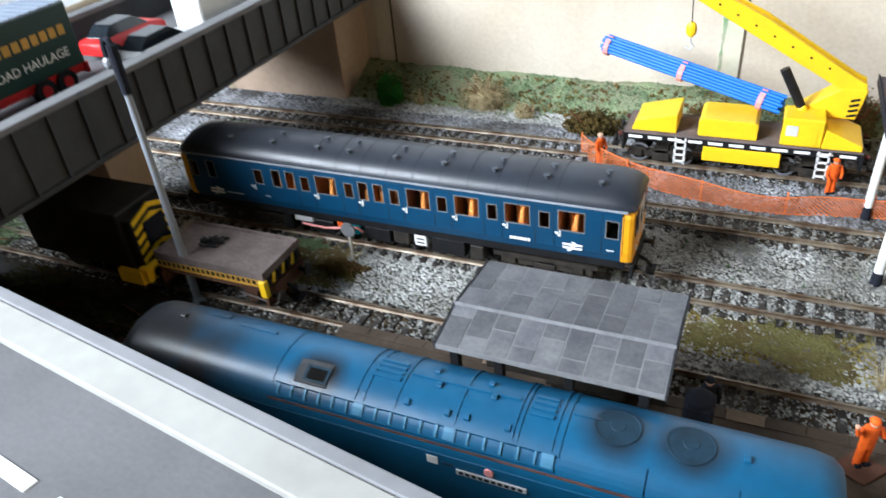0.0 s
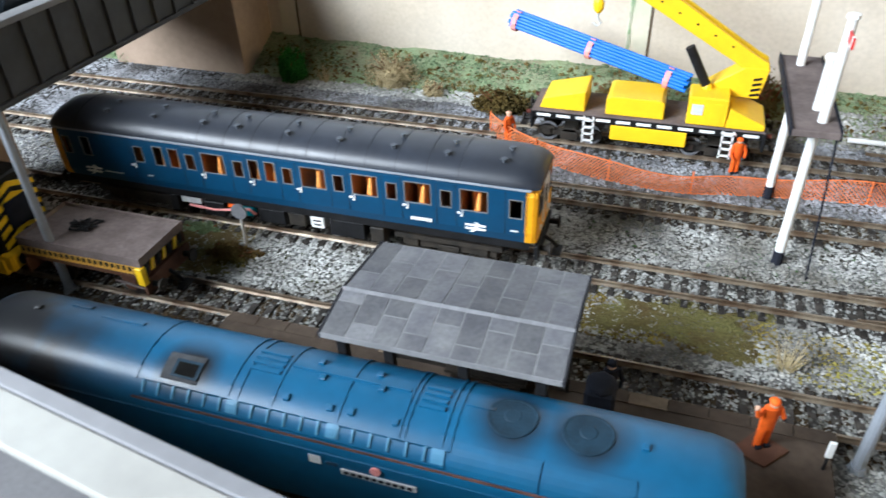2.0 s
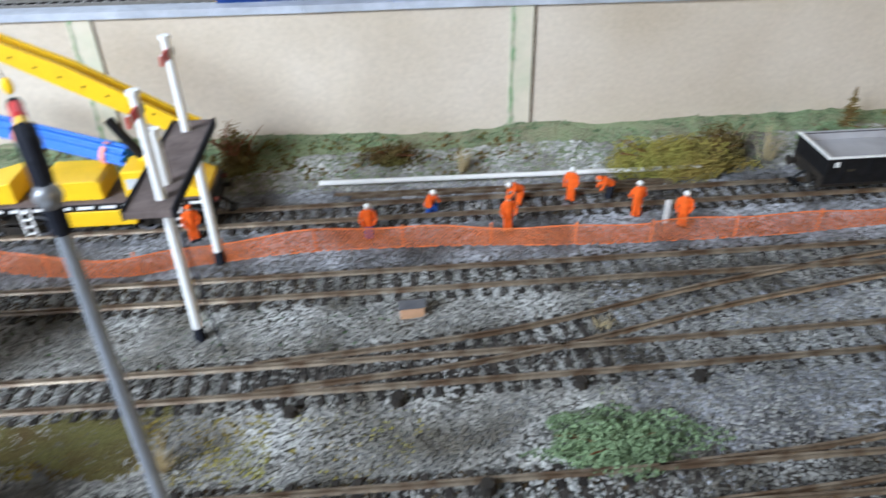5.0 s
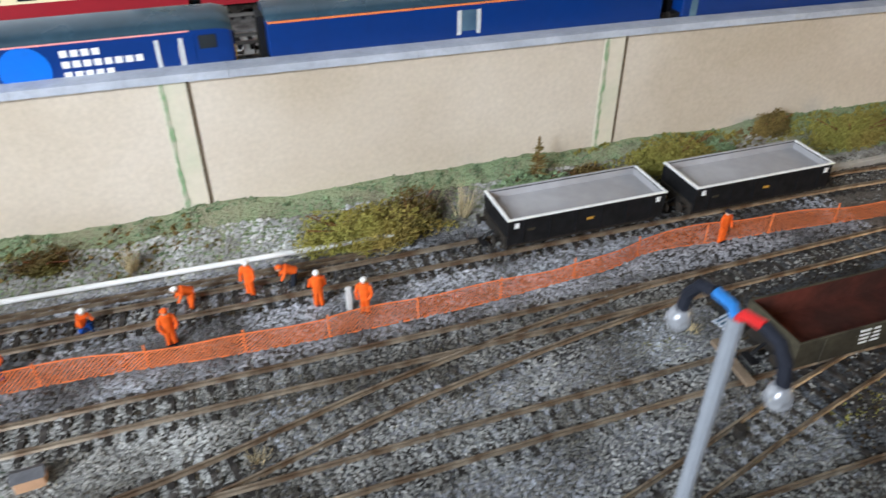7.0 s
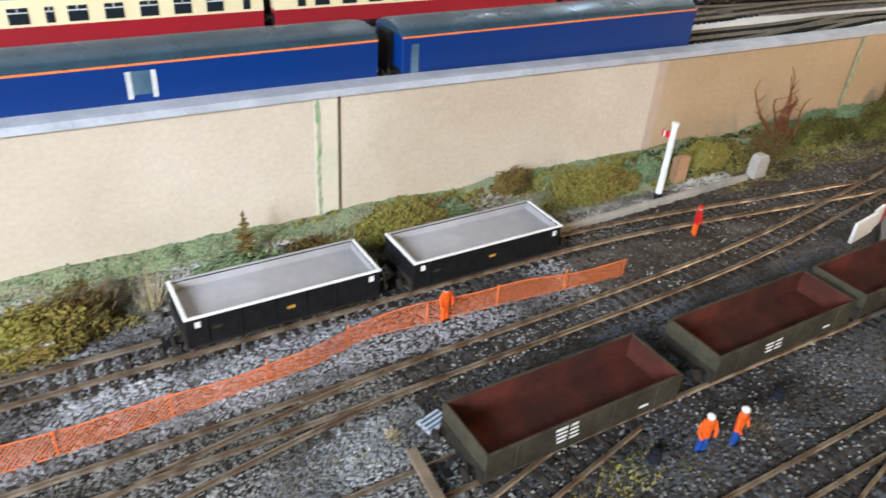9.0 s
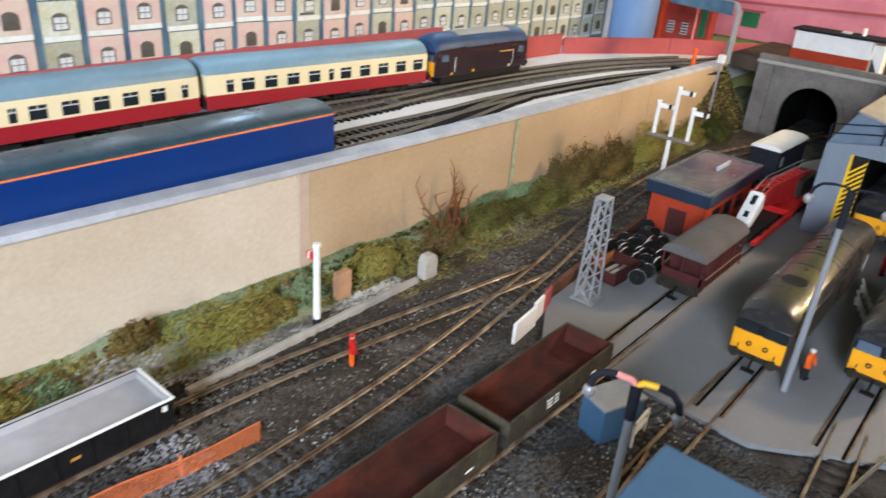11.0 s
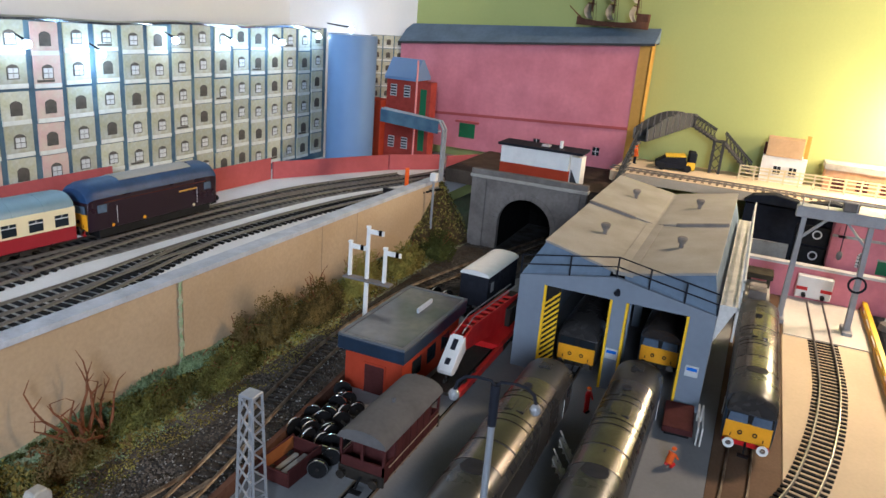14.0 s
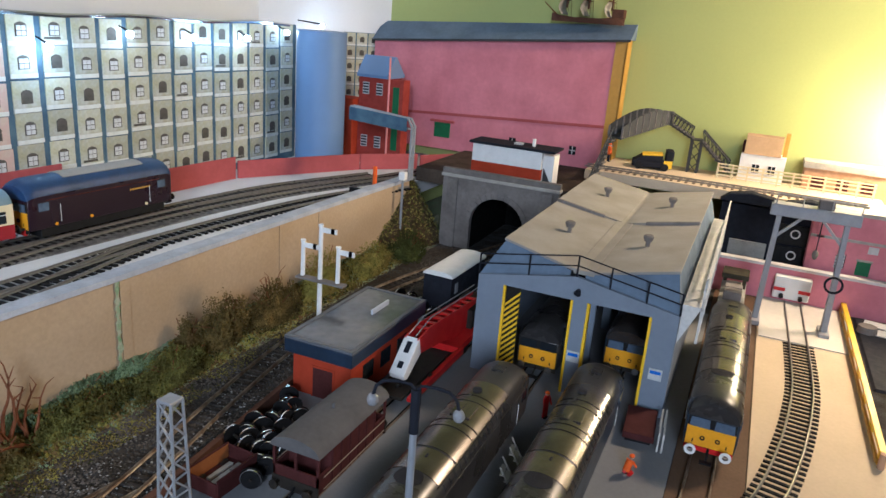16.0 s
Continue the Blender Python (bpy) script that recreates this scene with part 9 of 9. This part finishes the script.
part("roof_hatch", G().box(12, 22, -16, -6, 45, 47), M["pane_pale"], t)

# ------------------------------------------------------------------ station on the far side
solid("station_platform", G().prism([(1640, -350), (1768, -350), (1768, -4), (1640, -4)], 96, 108, "z"), M["board"], "cream high-level station platform", "platform", kind="structure")
t = thing("platform_track", 1640, -60, 108, 0, "short length of track on the station platform", "track")
part("rail", G().box(14, 15, -270, 60, 1, 3), M["bright_rail"], t)
part("rail", G().box(30, 31, -270, 60, 1, 3), M["bright_rail"], t)
for k in range(36):
    part("sleeper", G().box(7, 38, -268 + k * 9, -264.5 + k * 9, 0, 1), M["platform_edge"], t)
solid("pink_retaining_wall", G().box(1600, 1606, -430, -180, -30, 37), M["brick_pink"], "low pink brick-paper retaining wall", "wall", kind="structure")
solid("pink_wall_coping", G().box(1597, 1609, -430, -180, 37, 40), M["dirty_white"], "pale coping on the pink wall", "coping", kind="structure")
t = thing("drawer_unit", 1640, -230, -3, 0, "black drawer unit with white ring handles under the platform", "drawers")
part("carcass", G().box(2, 60, -52, 56, 0, 97), M["figure_dark"], t)
for k in range(3):
    d = part("drawer", G().box(-1, 2, -50, -6, 6 + k * 26, 30 + k * 26), M["black"], t, bevel=0.5)
    part("ring_handle", G().ring((-2.4, -30, 20 + k * 26), 4, 5.4, 1.4, "x", 14), M["white"], d)
part("pale_panel", G().box(-1, 2, -2, 40, 10, 54), M["stone_pale"], t)
t = thing("pink_warehouse", 1620, -318, -3, 0, "pink brick warehouse with arched window and green door", "building")
part("wall", G().box(0, 60, -60, 44, 40, 108), M["brick_pink"], t, bevel=0.4)
part("string_course", G().box(-1.5, 0.5, -60, 44, 78, 81), M["stone_pale"], t)
part("parapet", G().box(-2, 60, -60, 44, 108, 112), M["stone_pale"], t)
part("pilaster", G().box(-1.5, 0, 30, 38, 40, 108), M["brick_pink"], t)
w_ = part("arched_window", G().prism([(4, 46), (14, 46), (14, 60), (11.5, 64), (6.5, 64), (4, 60)], -1.2, 0.4, "x"), M["pane_pale"], t)
for k in range(3):
    part("window_bar", G().box(-1.6, -1.0, 4 + 3.3 * k, 4.7 + 3.3 * k, 46, 63), M["figure_dark"], w_)
for k in range(4):
    part("window_bar", G().box(-1.6, -1.0, 4, 14, 48 + 4 * k, 48.6 + 4 * k), M["figure_dark"], w_)
d_ = part("door", G().box(-1.2, 0.4, -22, -8, 42, 58), M["green_door"], t, "green door")
part("door_lintel", G().box(-1.4, 0.4, -23, -7, 58, 60), M["stone_pale"], d_)
part("notice", G().box(-1.2, 0.4, -26, -16, 68, 76), M["pane_pale"], t)
# footbridge
t = thing("footbridge", 1740, -80, 108, 0, "dark grey lattice station footbridge with covered span", "footbridge")
P0, P1 = Vector((-90, 46, 44)), Vector((0, -2, 62))
for s in (-9, 9):
    g = G()
    prev = None
    for k in range(9):
        f = k / 8
        p = P0.lerp(P1, f)
        h = 14 + 9 * math.sin(math.pi * f)
        a = Vector((p.x + s * 0.4, p.y + s, p.z))
        b = a + Vector((0, 0, h))
        if prev:
            g.add([prev[0], a, b, prev[1], prev[0] + Vector((1, 1, 0)), a + Vector((1, 1, 0)), b + Vector((1, 1, 0)), prev[1] + Vector((1, 1, 0))], [(0, 1, 2, 3), (4, 7, 6, 5), (3, 2, 6, 7), (0, 4, 5, 1)])
        prev = (a, b)
    part("span_side", g, M["girder"], t)
    for k in range(9):
        p = P0.lerp(P1, k / 8)
        part("span_rib", G().box(p.x + s * 0.4 - 1, p.x + s * 0.4 + 1, p.y + s - 1.2, p.y + s + 1.4, p.z, p.z + 14 + 9 * math.sin(math.pi * k / 8)), M["stone_grey"], t)
part("span_floor", G().add([P0 + Vector((-4, -9, 0)), P0 + Vector((4, 9, 0)), P1 + Vector((4, 9, 0)), P1 + Vector((-4, -9, 0)), P0 + Vector((-4, -9, -2)), P0 + Vector((4, 9, -2)), P1 + Vector((4, 9, -2)), P1 + Vector((-4, -9, -2))], [(0, 1, 2, 3), (7, 6, 5, 4), (0, 4, 5, 1), (2, 6, 7, 3), (1, 5, 6, 2), (3, 7, 4, 0)]), M["girder"], t)
def flight(t, A, B, wdt, steps):
    for k in range(steps):
        p = A.lerp(B, (k + 0.5) / steps)
        part("stair_tread", G().box(p.x - wdt, p.x + wdt, p.y - 4, p.y + 4, p.z - 1, p.z + 0.6), M["stone_grey"], t)
    for s in (-1, 1):
        o = Vector((s * wdt, 0, 0))
        part("stringer", G().tube([A + o, B + o], 1.4, 5), M["girder"], t)
        part("stair_handrail", G().tube([A + o + Vector((0, 0, 14)), B + o + Vector((0, 0, 14))], 1.0, 5), M["girder"], t)
        g = G()
        for k in range(7):
            p, q = A.lerp(B, k / 7) + o, A.lerp(B, (k + 1) / 7) + o
            g.tube([p, q + Vector((0, 0, 14))], 0.6, 4).tube([p + Vector((0, 0, 14)), q], 0.6, 4)
        part("lattice", g, M["girder"], t)
flight(t, Vector((0, -8, 60)), Vector((0, -40, 44)), 8, 6)
flight(t, Vector((0, -52, 42)), Vector((0, -92, 6)), 8, 9)
part("landing", G().box(-9, 9, -54, -38, 42, 44), M["girder"], t)
for a in ((-8, -52), (8, -52), (-8, -40), (8, -40)):
    part("column", G().box(a[0] - 1.5, a[0] + 1.5, a[1] - 1.5, a[1] + 1.5, 0, 43), M["girder"], t)
g = G()
for z in (0, 14, 28):
    g.tube([(-8, -52, z), (-8, -40, z + 14)], 0.8, 4).tube([(-8, -40, z), (-8, -52, z + 14)], 0.8, 4)
part("column_bracing", g, M["girder"], t)
flight(t, Vector((-92, 48, 43)), Vector((-150, 60, -20)), 9, 10)
t = thing("parked_dumper", 1716, -68, 108, 10, "black and yellow tipping truck on the platform", "vehicle")
part("body", G().box(-13, 13, -33, 18, 3, 11), M["figure_dark"], t, bevel=1.0)
part("tipper_bed", G().prism([(-22, 11), (16, 11), (6, 18), (-20, 20)], -12, 12, "x"), M["figure_dark"], t, bevel=0.6)
part("bed_rim", G().prism([(-20, 20), (6, 18), (6, 19.6), (-20, 21.6)], -12.6, 12.6, "x"), M["yellow"], t, "yellow bed rim")
part("cab", G().box(-12, 12, -34, -24, 11, 27), M["figure_dark"], t, bevel=1.2)
part("cab_window", G().box(-12.4, -11.8, -32, -26, 19, 25), M["dark_glass"], t)
part("yellow_flash", G().box(-13.6, -12.8, -33, -22, 4, 14), M["yellow"], t)
for y in (-24, 10):
    part("wheel", G().cyl((-14, y, 5), (14, y, 5), 5, n=12), M["black"], t)
t = thing("station_hut", 1746, -209, 108, 0, "small white station building with tan gable roof", "building")
part("wall", G().box(-12, 20, -28, 26, 0, 34), M["white"], t, bevel=0.3)
part("roof", G().prism([(-13, 34), (21, 34), (18, 54), (4, 59), (-6, 57)], -21, 23, "y"), M["hut_tan"], t, "tan gable roof", bevel=0.4)
for y in (-13, 6):
    w_ = part("window", G().box(-12.8, -11.6, y - 6, y + 6, 9, 23), M["white"], t, bevel=0.2)
    for a in (-2.4, 2.4):
        for z in (11, 17):
            part("pane", G().box(-13.1, -12.4, y + a - 2, y + a + 2, z, z + 4.6), M["dark_glass"], w_)
part("chimney", G().box(-2, 4, -28, -23, 0, 64), M["gold"], t, bevel=0.3)
part("flue", G().box(-2, 3, 22, 26, 0, 50), M["bauxite"], t)
t = thing("brick_store", 1742, -300, 108, 0, "long low orange brick store with grey roof", "building")
part("wall", G().box(-10, 24, -55, 40, 0, 27), M["plinth"], t, bevel=0.3)
part("roof", G().box(-12, 25, -57, 42, 27, 35), M["stone_pale"], t, bevel=0.3)
for k in range(3):
    part("doorway", G().box(-10.5, -9.5, -40 + k * 28, -26 + k * 28, 2, 18), M["bauxite"], t)
t = thing("paling_fence", 1718, -160, 108, 0, "cream timber rail fence along the platform edge", "fence")
for k in range(11):
    part("post", G().box(-1, 1, -180 + k * 18, -178 + k * 18, 0, 20), M["cream"], t)
for z in (4, 9, 14, 18):
    part("rail", G().box(-0.6, 0.6, -181, 2, z, z + 1.6), M["cream"], t)
for y in (-205, -268):
    t = thing("platform_canopy", 1626, y, 100, 0, "dark curved mound of coal on the platform edge", "mound")
    part("mound", G().prism([(-34, 0), (34, 0), (24, 9), (0, 13), (-26, 9)], -8, 10, "x"), M["figure_dark"], t, bevel=1.0)

# ------------------------------------------------------------------ backscene buildings
t = thing("pink_mill", 1736, 168, 88, 0, "large pink brick mill with slate roof against the green wall", "building")
part("wall", G().prism([(-184, 0), (196, 0), (196, 153), (-184, 182)], 0, 30, "x"), M["brick_pink"], t, bevel=0.4)
part("side_strip", G().box(-0.6, 1, -185.5, -170, 0, 180), M["gold"], t, "orange brick corner strip")
part("end_face", G().box(-0.6, 30, -186.4, -184.2, 0, 181), M["gold"], t, "orange brick end face")
part("string_course", G().prism([(-170, 62), (196, 46), (196, 50), (-170, 66)], -1.6, 0.4, "x"), M["fence_pink"], t)
part("roof", G().loft([[(-6, y, z), (34, y, z), (34, y, z + k), (29, y, z + k)] for y, z, k in ((-190, 181, 21), (198, 152, 28))]), M["roof_slate_blue"], t, "grey slate roof")
part("gutter", G().loft([[(-7, y, z - 2), (-4, y, z - 2), (-4, y, z + 1), (-7, y, z + 1)] for y, z in ((-190, 181), (198, 152))]), M["girder"], t)
d_ = part("door", G().box(-1.2, 0.4, 60, 86, 18, 40), M["green_door"], t, "green loading door")
part("door_hood", G().box(-5, 0, 54, 92, 41, 44), M["fence_pink"], t)
for y in (-40, -130):
    w_ = part("window", G().box(-1, 0.4, y - 5, y + 5, 20, 32), M["dark_glass"], t)
    part("window_frame", G().box(-1.3, -0.8, y - 0.5, y + 0.5, 20, 32).box(-1.3, -0.8, y - 5, y + 5, 25.5, 26.5), M["pane_pale"], w_)
t = thing("red_brick_house", 1655, 322, 70, 0, "tall red brick mill house with blue slate roof", "building")
part("wall", G().box(0, 45, -26, 20, 0, 122), M["brick_red"], t, bevel=0.3)
part("roof", G().prism([(-4, 120), (49, 120), (49, 124), (22, 150), (18, 150), (-4, 124)], -28, 22, "y"), M["blue_paper"], t, "blue slate roof")
part("lower_block", G().box(-16, 20, 20, 56, 0, 88), M["brick_orange"], t, bevel=0.3)
for y in (-14, 8):
    for z in (96, 20):
        w_ = part("window", G().box(-1, 0.5, y - 5, y + 5, z, z + 17), M["pane_pale"], t)
        for k in range(4):
            part("louvre", G().box(-1.4, -0.9, y - 4.4, y + 4.4, z + 1.5 + 4 * k, z + 3.6 + 4 * k), M["figure_dark"], w_)
part("drain_pipe", G().cyl((-2, -30, 0), (-2, -30, 150), 1.4, n=6), M["pink_band"], t)
part("hoist_door", G().box(-1, 0.5, -46, -36, 20, 110), M["green_door"], t)
part("hoist_frame", G().box(-0.6, 20, -52, -26, 0, 120), M["brick_red"], t)
solid("blue_column", G().cyl((0, 0, 0), (0, 0, 180), 33, n=40), M["blue_paper"], "smooth sky-blue card cylinder in the corner", "column", smooth=True, at=(1570, 352, 70))
# printed warehouse sheet, cell by cell
t = thing("printed_backscene", 0, 414, 70, 0, "long printed sheet of stone warehouse fronts with windows", "backscene")
part("sheet", G().box(300, 1600, 0, 3, 0, 184), M["print_blue"], t)
cell = mesh_of("stone_front", G().box(-13.4, 13.4, -1.2, 0, -14.2, 14.2), M["print_stone"])
cellp = mesh_of("pink_front", G().box(-13.4, 13.4, -1.2, 0, -14.2, 14.2), M["print_pink"])
gw = G().mat(0)
gw.prism([(-5.6, -6.2), (5.6, -6.2), (5.6, 3.6), (3.4, 5.6), (0, 6.4), (-3.4, 5.6), (-5.6, 3.6)], -1.8, -1.0, "y")
wmesh = mesh_of("window", gw, M["print_dark"])
pmesh = mesh_of("pane", G().box(-2.1, 2.1, -2.1, -1.7, -5.4, -1.4), M["pane_pale"])
PANES = [(-2.4, 0.0), (2.4, 0.0), (-2.4, 4.6), (2.4, 4.6)]
smesh = mesh_of("sill", G().box(-13.4, 13.4, -1.7, -1.1, -14.0, -10.2), M["print_sill"])
bmesh_bar = mesh_of("sign_bar", G().box(-11, 6, -1.9, -1.1, -9.0, -6.9), M["print_dark"])
rng = random.Random(21)
for c in range(39):
    x = 323.5 + c * 33
    drop, lean = rng.uniform(-2.5, 2.5), rng.uniform(-0.8, 0.8)
    for r in range(7):
        z = 168.6 - r * 29 - (1.0 if r > 1 else 0)
        if z < 8:
            continue
        pink = x < 1150
        blind = rng.random() < 0.25
        dx, dz = rng.uniform(-0.8, 0.8), rng.uniform(-0.6, 0.6)
        for nm, me in (("stone_front", cellp if pink and (c * 5) % 7 > 1 else cell), ("window", wmesh), ("sill", smesh)) + ((("sign_bar", bmesh_bar),) if (c * 7 + r * 5) % 9 == 0 else ()):
            o = new(nm, me)
            o.parent = t
            o.matrix_basis = pose((x + dx) * K, 0, (z + dz + drop) * K, 0, lean + rng.uniform(-0.4, 0.4), 0)
            if nm == "window" and not blind:
                for px_, pz_ in PANES:
                    q = new("pane", pmesh)
                    q.parent = o
                    q.matrix_basis = pose(px_ * K, 0, pz_ * K)
part("top_tape", G().tube([(300 + i * 40, -1 + 1.2 * math.sin(i * 2.1), 184 + 1.5 * math.sin(i * 1.3)) for i in range(33)], 2.2, 6), M["chrome"], t, "crumpled silver tape along the top edge")
t = thing("printed_backscene", 1698, 398, 150, -32.35, "narrow strip of printed warehouse front in the corner", "backscene")
part("sheet", G().box(0, 60, -4, -2.6, 0, 98), M["print_blue"], t)
for c in range(3):
    for r in range(5):
        for nm, me in (("stone_front", cell), ("window", wmesh), ("sill", smesh)):
            o = new(nm, me)
            o.parent = t
            o.matrix_basis = pose((10 + 20 * c) * K, -0.004, (88 - 19.5 * r) * K) @ Matrix.Scale(0.66, 4)
# string of small white lamps
for i, (x, z) in enumerate(((700, 232), (820, 236), (940, 232), (1040, 236), (1120, 235), (1196, 226), (1290, 238), (1382, 236), (1474, 236), (1556, 244), (1640, 254), (1728, 256), (1752, 246))):
    t = thing("string_lamp", x, 398, z, 0, "small bright white lamp of a string of lights", "lamp", "string of white lamps")
    part("socket", G().cyl((0, 16 if x < 1600 else 72, 8), (0, 2, 3), 0.5, 1.2, 8), M["figure_dark"], t)
    part("bulb", G().ball((0, 0, 0), 3.6, 8), M["led"], t)
for x, z in ((940, 228), (1196, 220), (1430, 230)):
    d = bpy.data.lights.new("string_light", "POINT")
    d.energy, d.color, d.shadow_soft_size = LED_W, (0.45, 0.75, 1.0), 0.01
    new("string_light", d).matrix_world = pose(x * K, 0.385, z * K)

# upper footbridge of pipes and posts
t = thing("signal_gantry", 1516, 184, 84, 0, "grey lattice signal gantry spanning the upper tracks", "gantry")
for dx in (-4, 4):
    part("leg", G().tube([(dx, 0, 0), (dx, 0, 66), (dx + 2, 6, 74), (dx + 24, 100, 78)], 1.8, 7), M["steel_grey"], t)
    part("truss_chord", G().tube([(dx + 2, 8, 62), (dx + 24, 100, 64)], 1.4, 6), M["steel_grey"], t)
g = G()
for k in range(8):
    f, h = k / 8, (k + 1) / 8
    g.tube([(-2 + 22 * f, 8 + 92 * f, 62 + 2 * f), (-2 + 22 * h, 8 + 92 * h, 75 + 3 * h)], 0.9, 4)
part("truss_bracing", g, M["steel_grey"], t)
part("truss_panel", G().add([(-7, 6, 60), (16, 100, 62), (16, 100, 78), (-7, 6, 76), (-6, 6, 60), (17, 100, 62), (17, 100, 78), (-6, 6, 76)], [(0, 1, 2, 3), (4, 7, 6, 5), (3, 2, 6, 7), (0, 4, 5, 1)]), M["print_blue"], t)
for k in range(4):
    part("leg_bracing", G().tube([(-4, 0, 6 + 15 * k), (4, 0, 20 + 15 * k)], 0.8, 4), M["steel_grey"], t)
solid("orange_post", G().cyl((0, 0, 0), (0, 0, 30), 2.6, n=10), M["orange_vest"], "plain orange marker post beside the upper track", "post", at=(1480, 214, 72))
t = thing("tall_pole", 1500, 186, -3, 0, "thin grey pole standing against the wall end", "pole")
part("pole", G().cyl((0, 0, 0), (0, 0, 92), 1.6, n=8), M["lamp_grey"], t)
part("pole_box", G().box(-4, 4, -4, 4, 90, 100), M["white"], t, bevel=0.6)
solid("buffer_block", G().box(-3, 3, -8, 8, 0, 10), M["black"], "small black buffer block on the upper siding", "buffer stop", bevel=0.5, at=(1440, 216, 73))
# model ship on top of the mill
t = thing("model_ship", 1745, 43, 287, 90, "dusty brown model sailing ship standing above the mill", "ship")
part("hull", G().loft([[(x, -w * 0.6, 0), (x, w * 0.6, 0), (x, w, h), (x, -w, h)] for x, w, h in ((-50, 4, 12), (-42, 9, 10), (-20, 11, 7), (16, 10, 6.5), (38, 6, 8), (50, 1, 11))]), M["wagon_brown"], t, bevel=0.5)
part("stern_castle", G().box(-50, -34, -8, 8, 9, 20), M["wagon_brown"], t, bevel=0.5)
part("bowsprit", G().cyl((44, 0, 9), (62, 0, 24), 1.2, 0.6, 6), M["bramble"], t)
for x, top in ((-32, 84), (0, 100), (30, 90)):
    part("mast", G().cyl((x, 0, 18), (x, 0, top), 1.5, 0.8, 6), M["wagon_brown"], t)
    for zl, hh, ww in ((9, 20, 19), (33, 20, 16), (57, 18, 13)):
        sail = G()
        cols = [[(x + 2 + 5 * math.sin(math.pi * j / 6) - (0.6 if back else 0), -ww + 2 * ww * i / 6, zl + hh * j / 6) for i in range(7)] for back in (0, 1) for j in range(7)]
        sail.v = [p for c in cols for p in c]
        sail.f = [(o + j * 7 + i, o + j * 7 + i + 1, o + (j + 1) * 7 + i + 1, o + (j + 1) * 7 + i) for o in (0, 49) for j in range(6) for i in range(6)]
        sail.m = [0] * len(sail.f)
        part("sail", sail, M["stone_pale"], t, "dusty cream sail")
        part("yard_arm", G().cyl((x + 1, -ww - 2, zl + hh), (x + 1, ww + 2, zl + hh), 0.8, n=6), M["wagon_brown"], t)
    for s in (-1, 1):
        part("shroud", G().tube([(x - 5, s * 10, 6), (x, 0, top - 8)], 0.35, 4), M["wagon_brown"], t)

# water tank and cabinet beside the depot throat
t = thing("water_tank", 700, -116, -4, 0, "blue tapered water tank with a blue pipe bend", "tank")
part("tank", G().loft([[(-26 * k, -18 * k, z), (26 * k, -18 * k, z), (26 * k, 18 * k, z), (-26 * k, 18 * k, z)] for z, k in ((0, 1), (84, 0.86), (120, 0.78))]), M["tank_blue"], t, bevel=1.5)
part("lid", G().box(-21, 21, -15, 15, 120, 123), M["tank_blue"], t, bevel=1.2)
part("pipe", G().tube([(-26, 4, 20), (-25, 4, 66), (-24, 1, 74), (-23.5, -9, 77)], 2.2, 8), M["tank_blue"], t)
t = thing("electric_cabinet", 862, -27, -4, -20, "blue-grey electrical cabinet with a pale top", "cabinet")
part("body", G().box(-14, 14, -9, 9, 0, 22), M["tank_blue"], t, bevel=0.5)
part("top", G().box(-15, 15, -10, 10, 22, 24), M["steel_grey"], t, bevel=0.4)
t = thing("white_hurdle", 866, -43, -4, 4, "small white rail hurdle beside the cabinet", "hurdle")
part("hurdle_rail", G().box(-10, 10, -0.7, 0.7, 14, 16).box(-10, 10, -0.7, 0.7, 8, 10), M["white"], t)
part("hurdle_leg", G().box(-10, -8.4, -0.7, 0.7, 0, 16).box(8.4, 10, -0.7, 0.7, 0, 16), M["white"], t)

# desk lamp beside the station
t = thing("desk_lamp", 1700, -430, 96, 0, "small warm table lamp shining on the green wall", "lamp")
part("base", G().cyl((0, 0, 0), (0, 0, 6), 36, 32, 20), M["figure_dark"], t)
part("stem", G().tube([(0, 0, 6), (0, 0, 84)], 4, 8), M["steel_grey"], t)
part("bulb", G().ball((0, 0, 102), 18, 12), M["bulb"], t)
part("shade", G().loft([[(r * math.cos(a), r * math.sin(a), z) for a in np.linspace(0, 6.283, 21)[:-1]] for z, r in ((122, 54), (164, 26))], cap=False), M["cream"], t)
solid("lamp_shelf", G().box(1600, 1768, -600, -352, 80, 96), M["board"], "plain wooden shelf beside the station", "shelf", kind="structure")
d = bpy.data.lights.new("desk_light", "POINT")
d.energy, d.color, d.shadow_soft_size = GLOW_W, (1.0, 0.76, 0.46), 0.03
new("desk_light", d).matrix_world = pose(1.71, -0.4, 0.205)
t = thing("reading_lamp", 1640, -540, 96, 0, "tall black reading lamp with a tilted hood", "lamp")
part("base", G().cyl((0, 0, 0), (0, 0, 5), 34, 32, 20), M["figure_dark"], t)
part("stem", G().tube([(0, 0, 5), (0, 0, 380), (-6, 22, 420)], 4, 8), M["figure_dark"], t)
part("hood", G().cyl((-2, 12, 440), (-16, 40, 408), 16, 56, 20), M["figure_dark"], t)
area_lamp("reading_light", (1.615, -0.486, 0.488), (1.22, 0.0, 0.0), 0.09, 0.09, LAMP_W, (1.0, 0.71, 0.42))
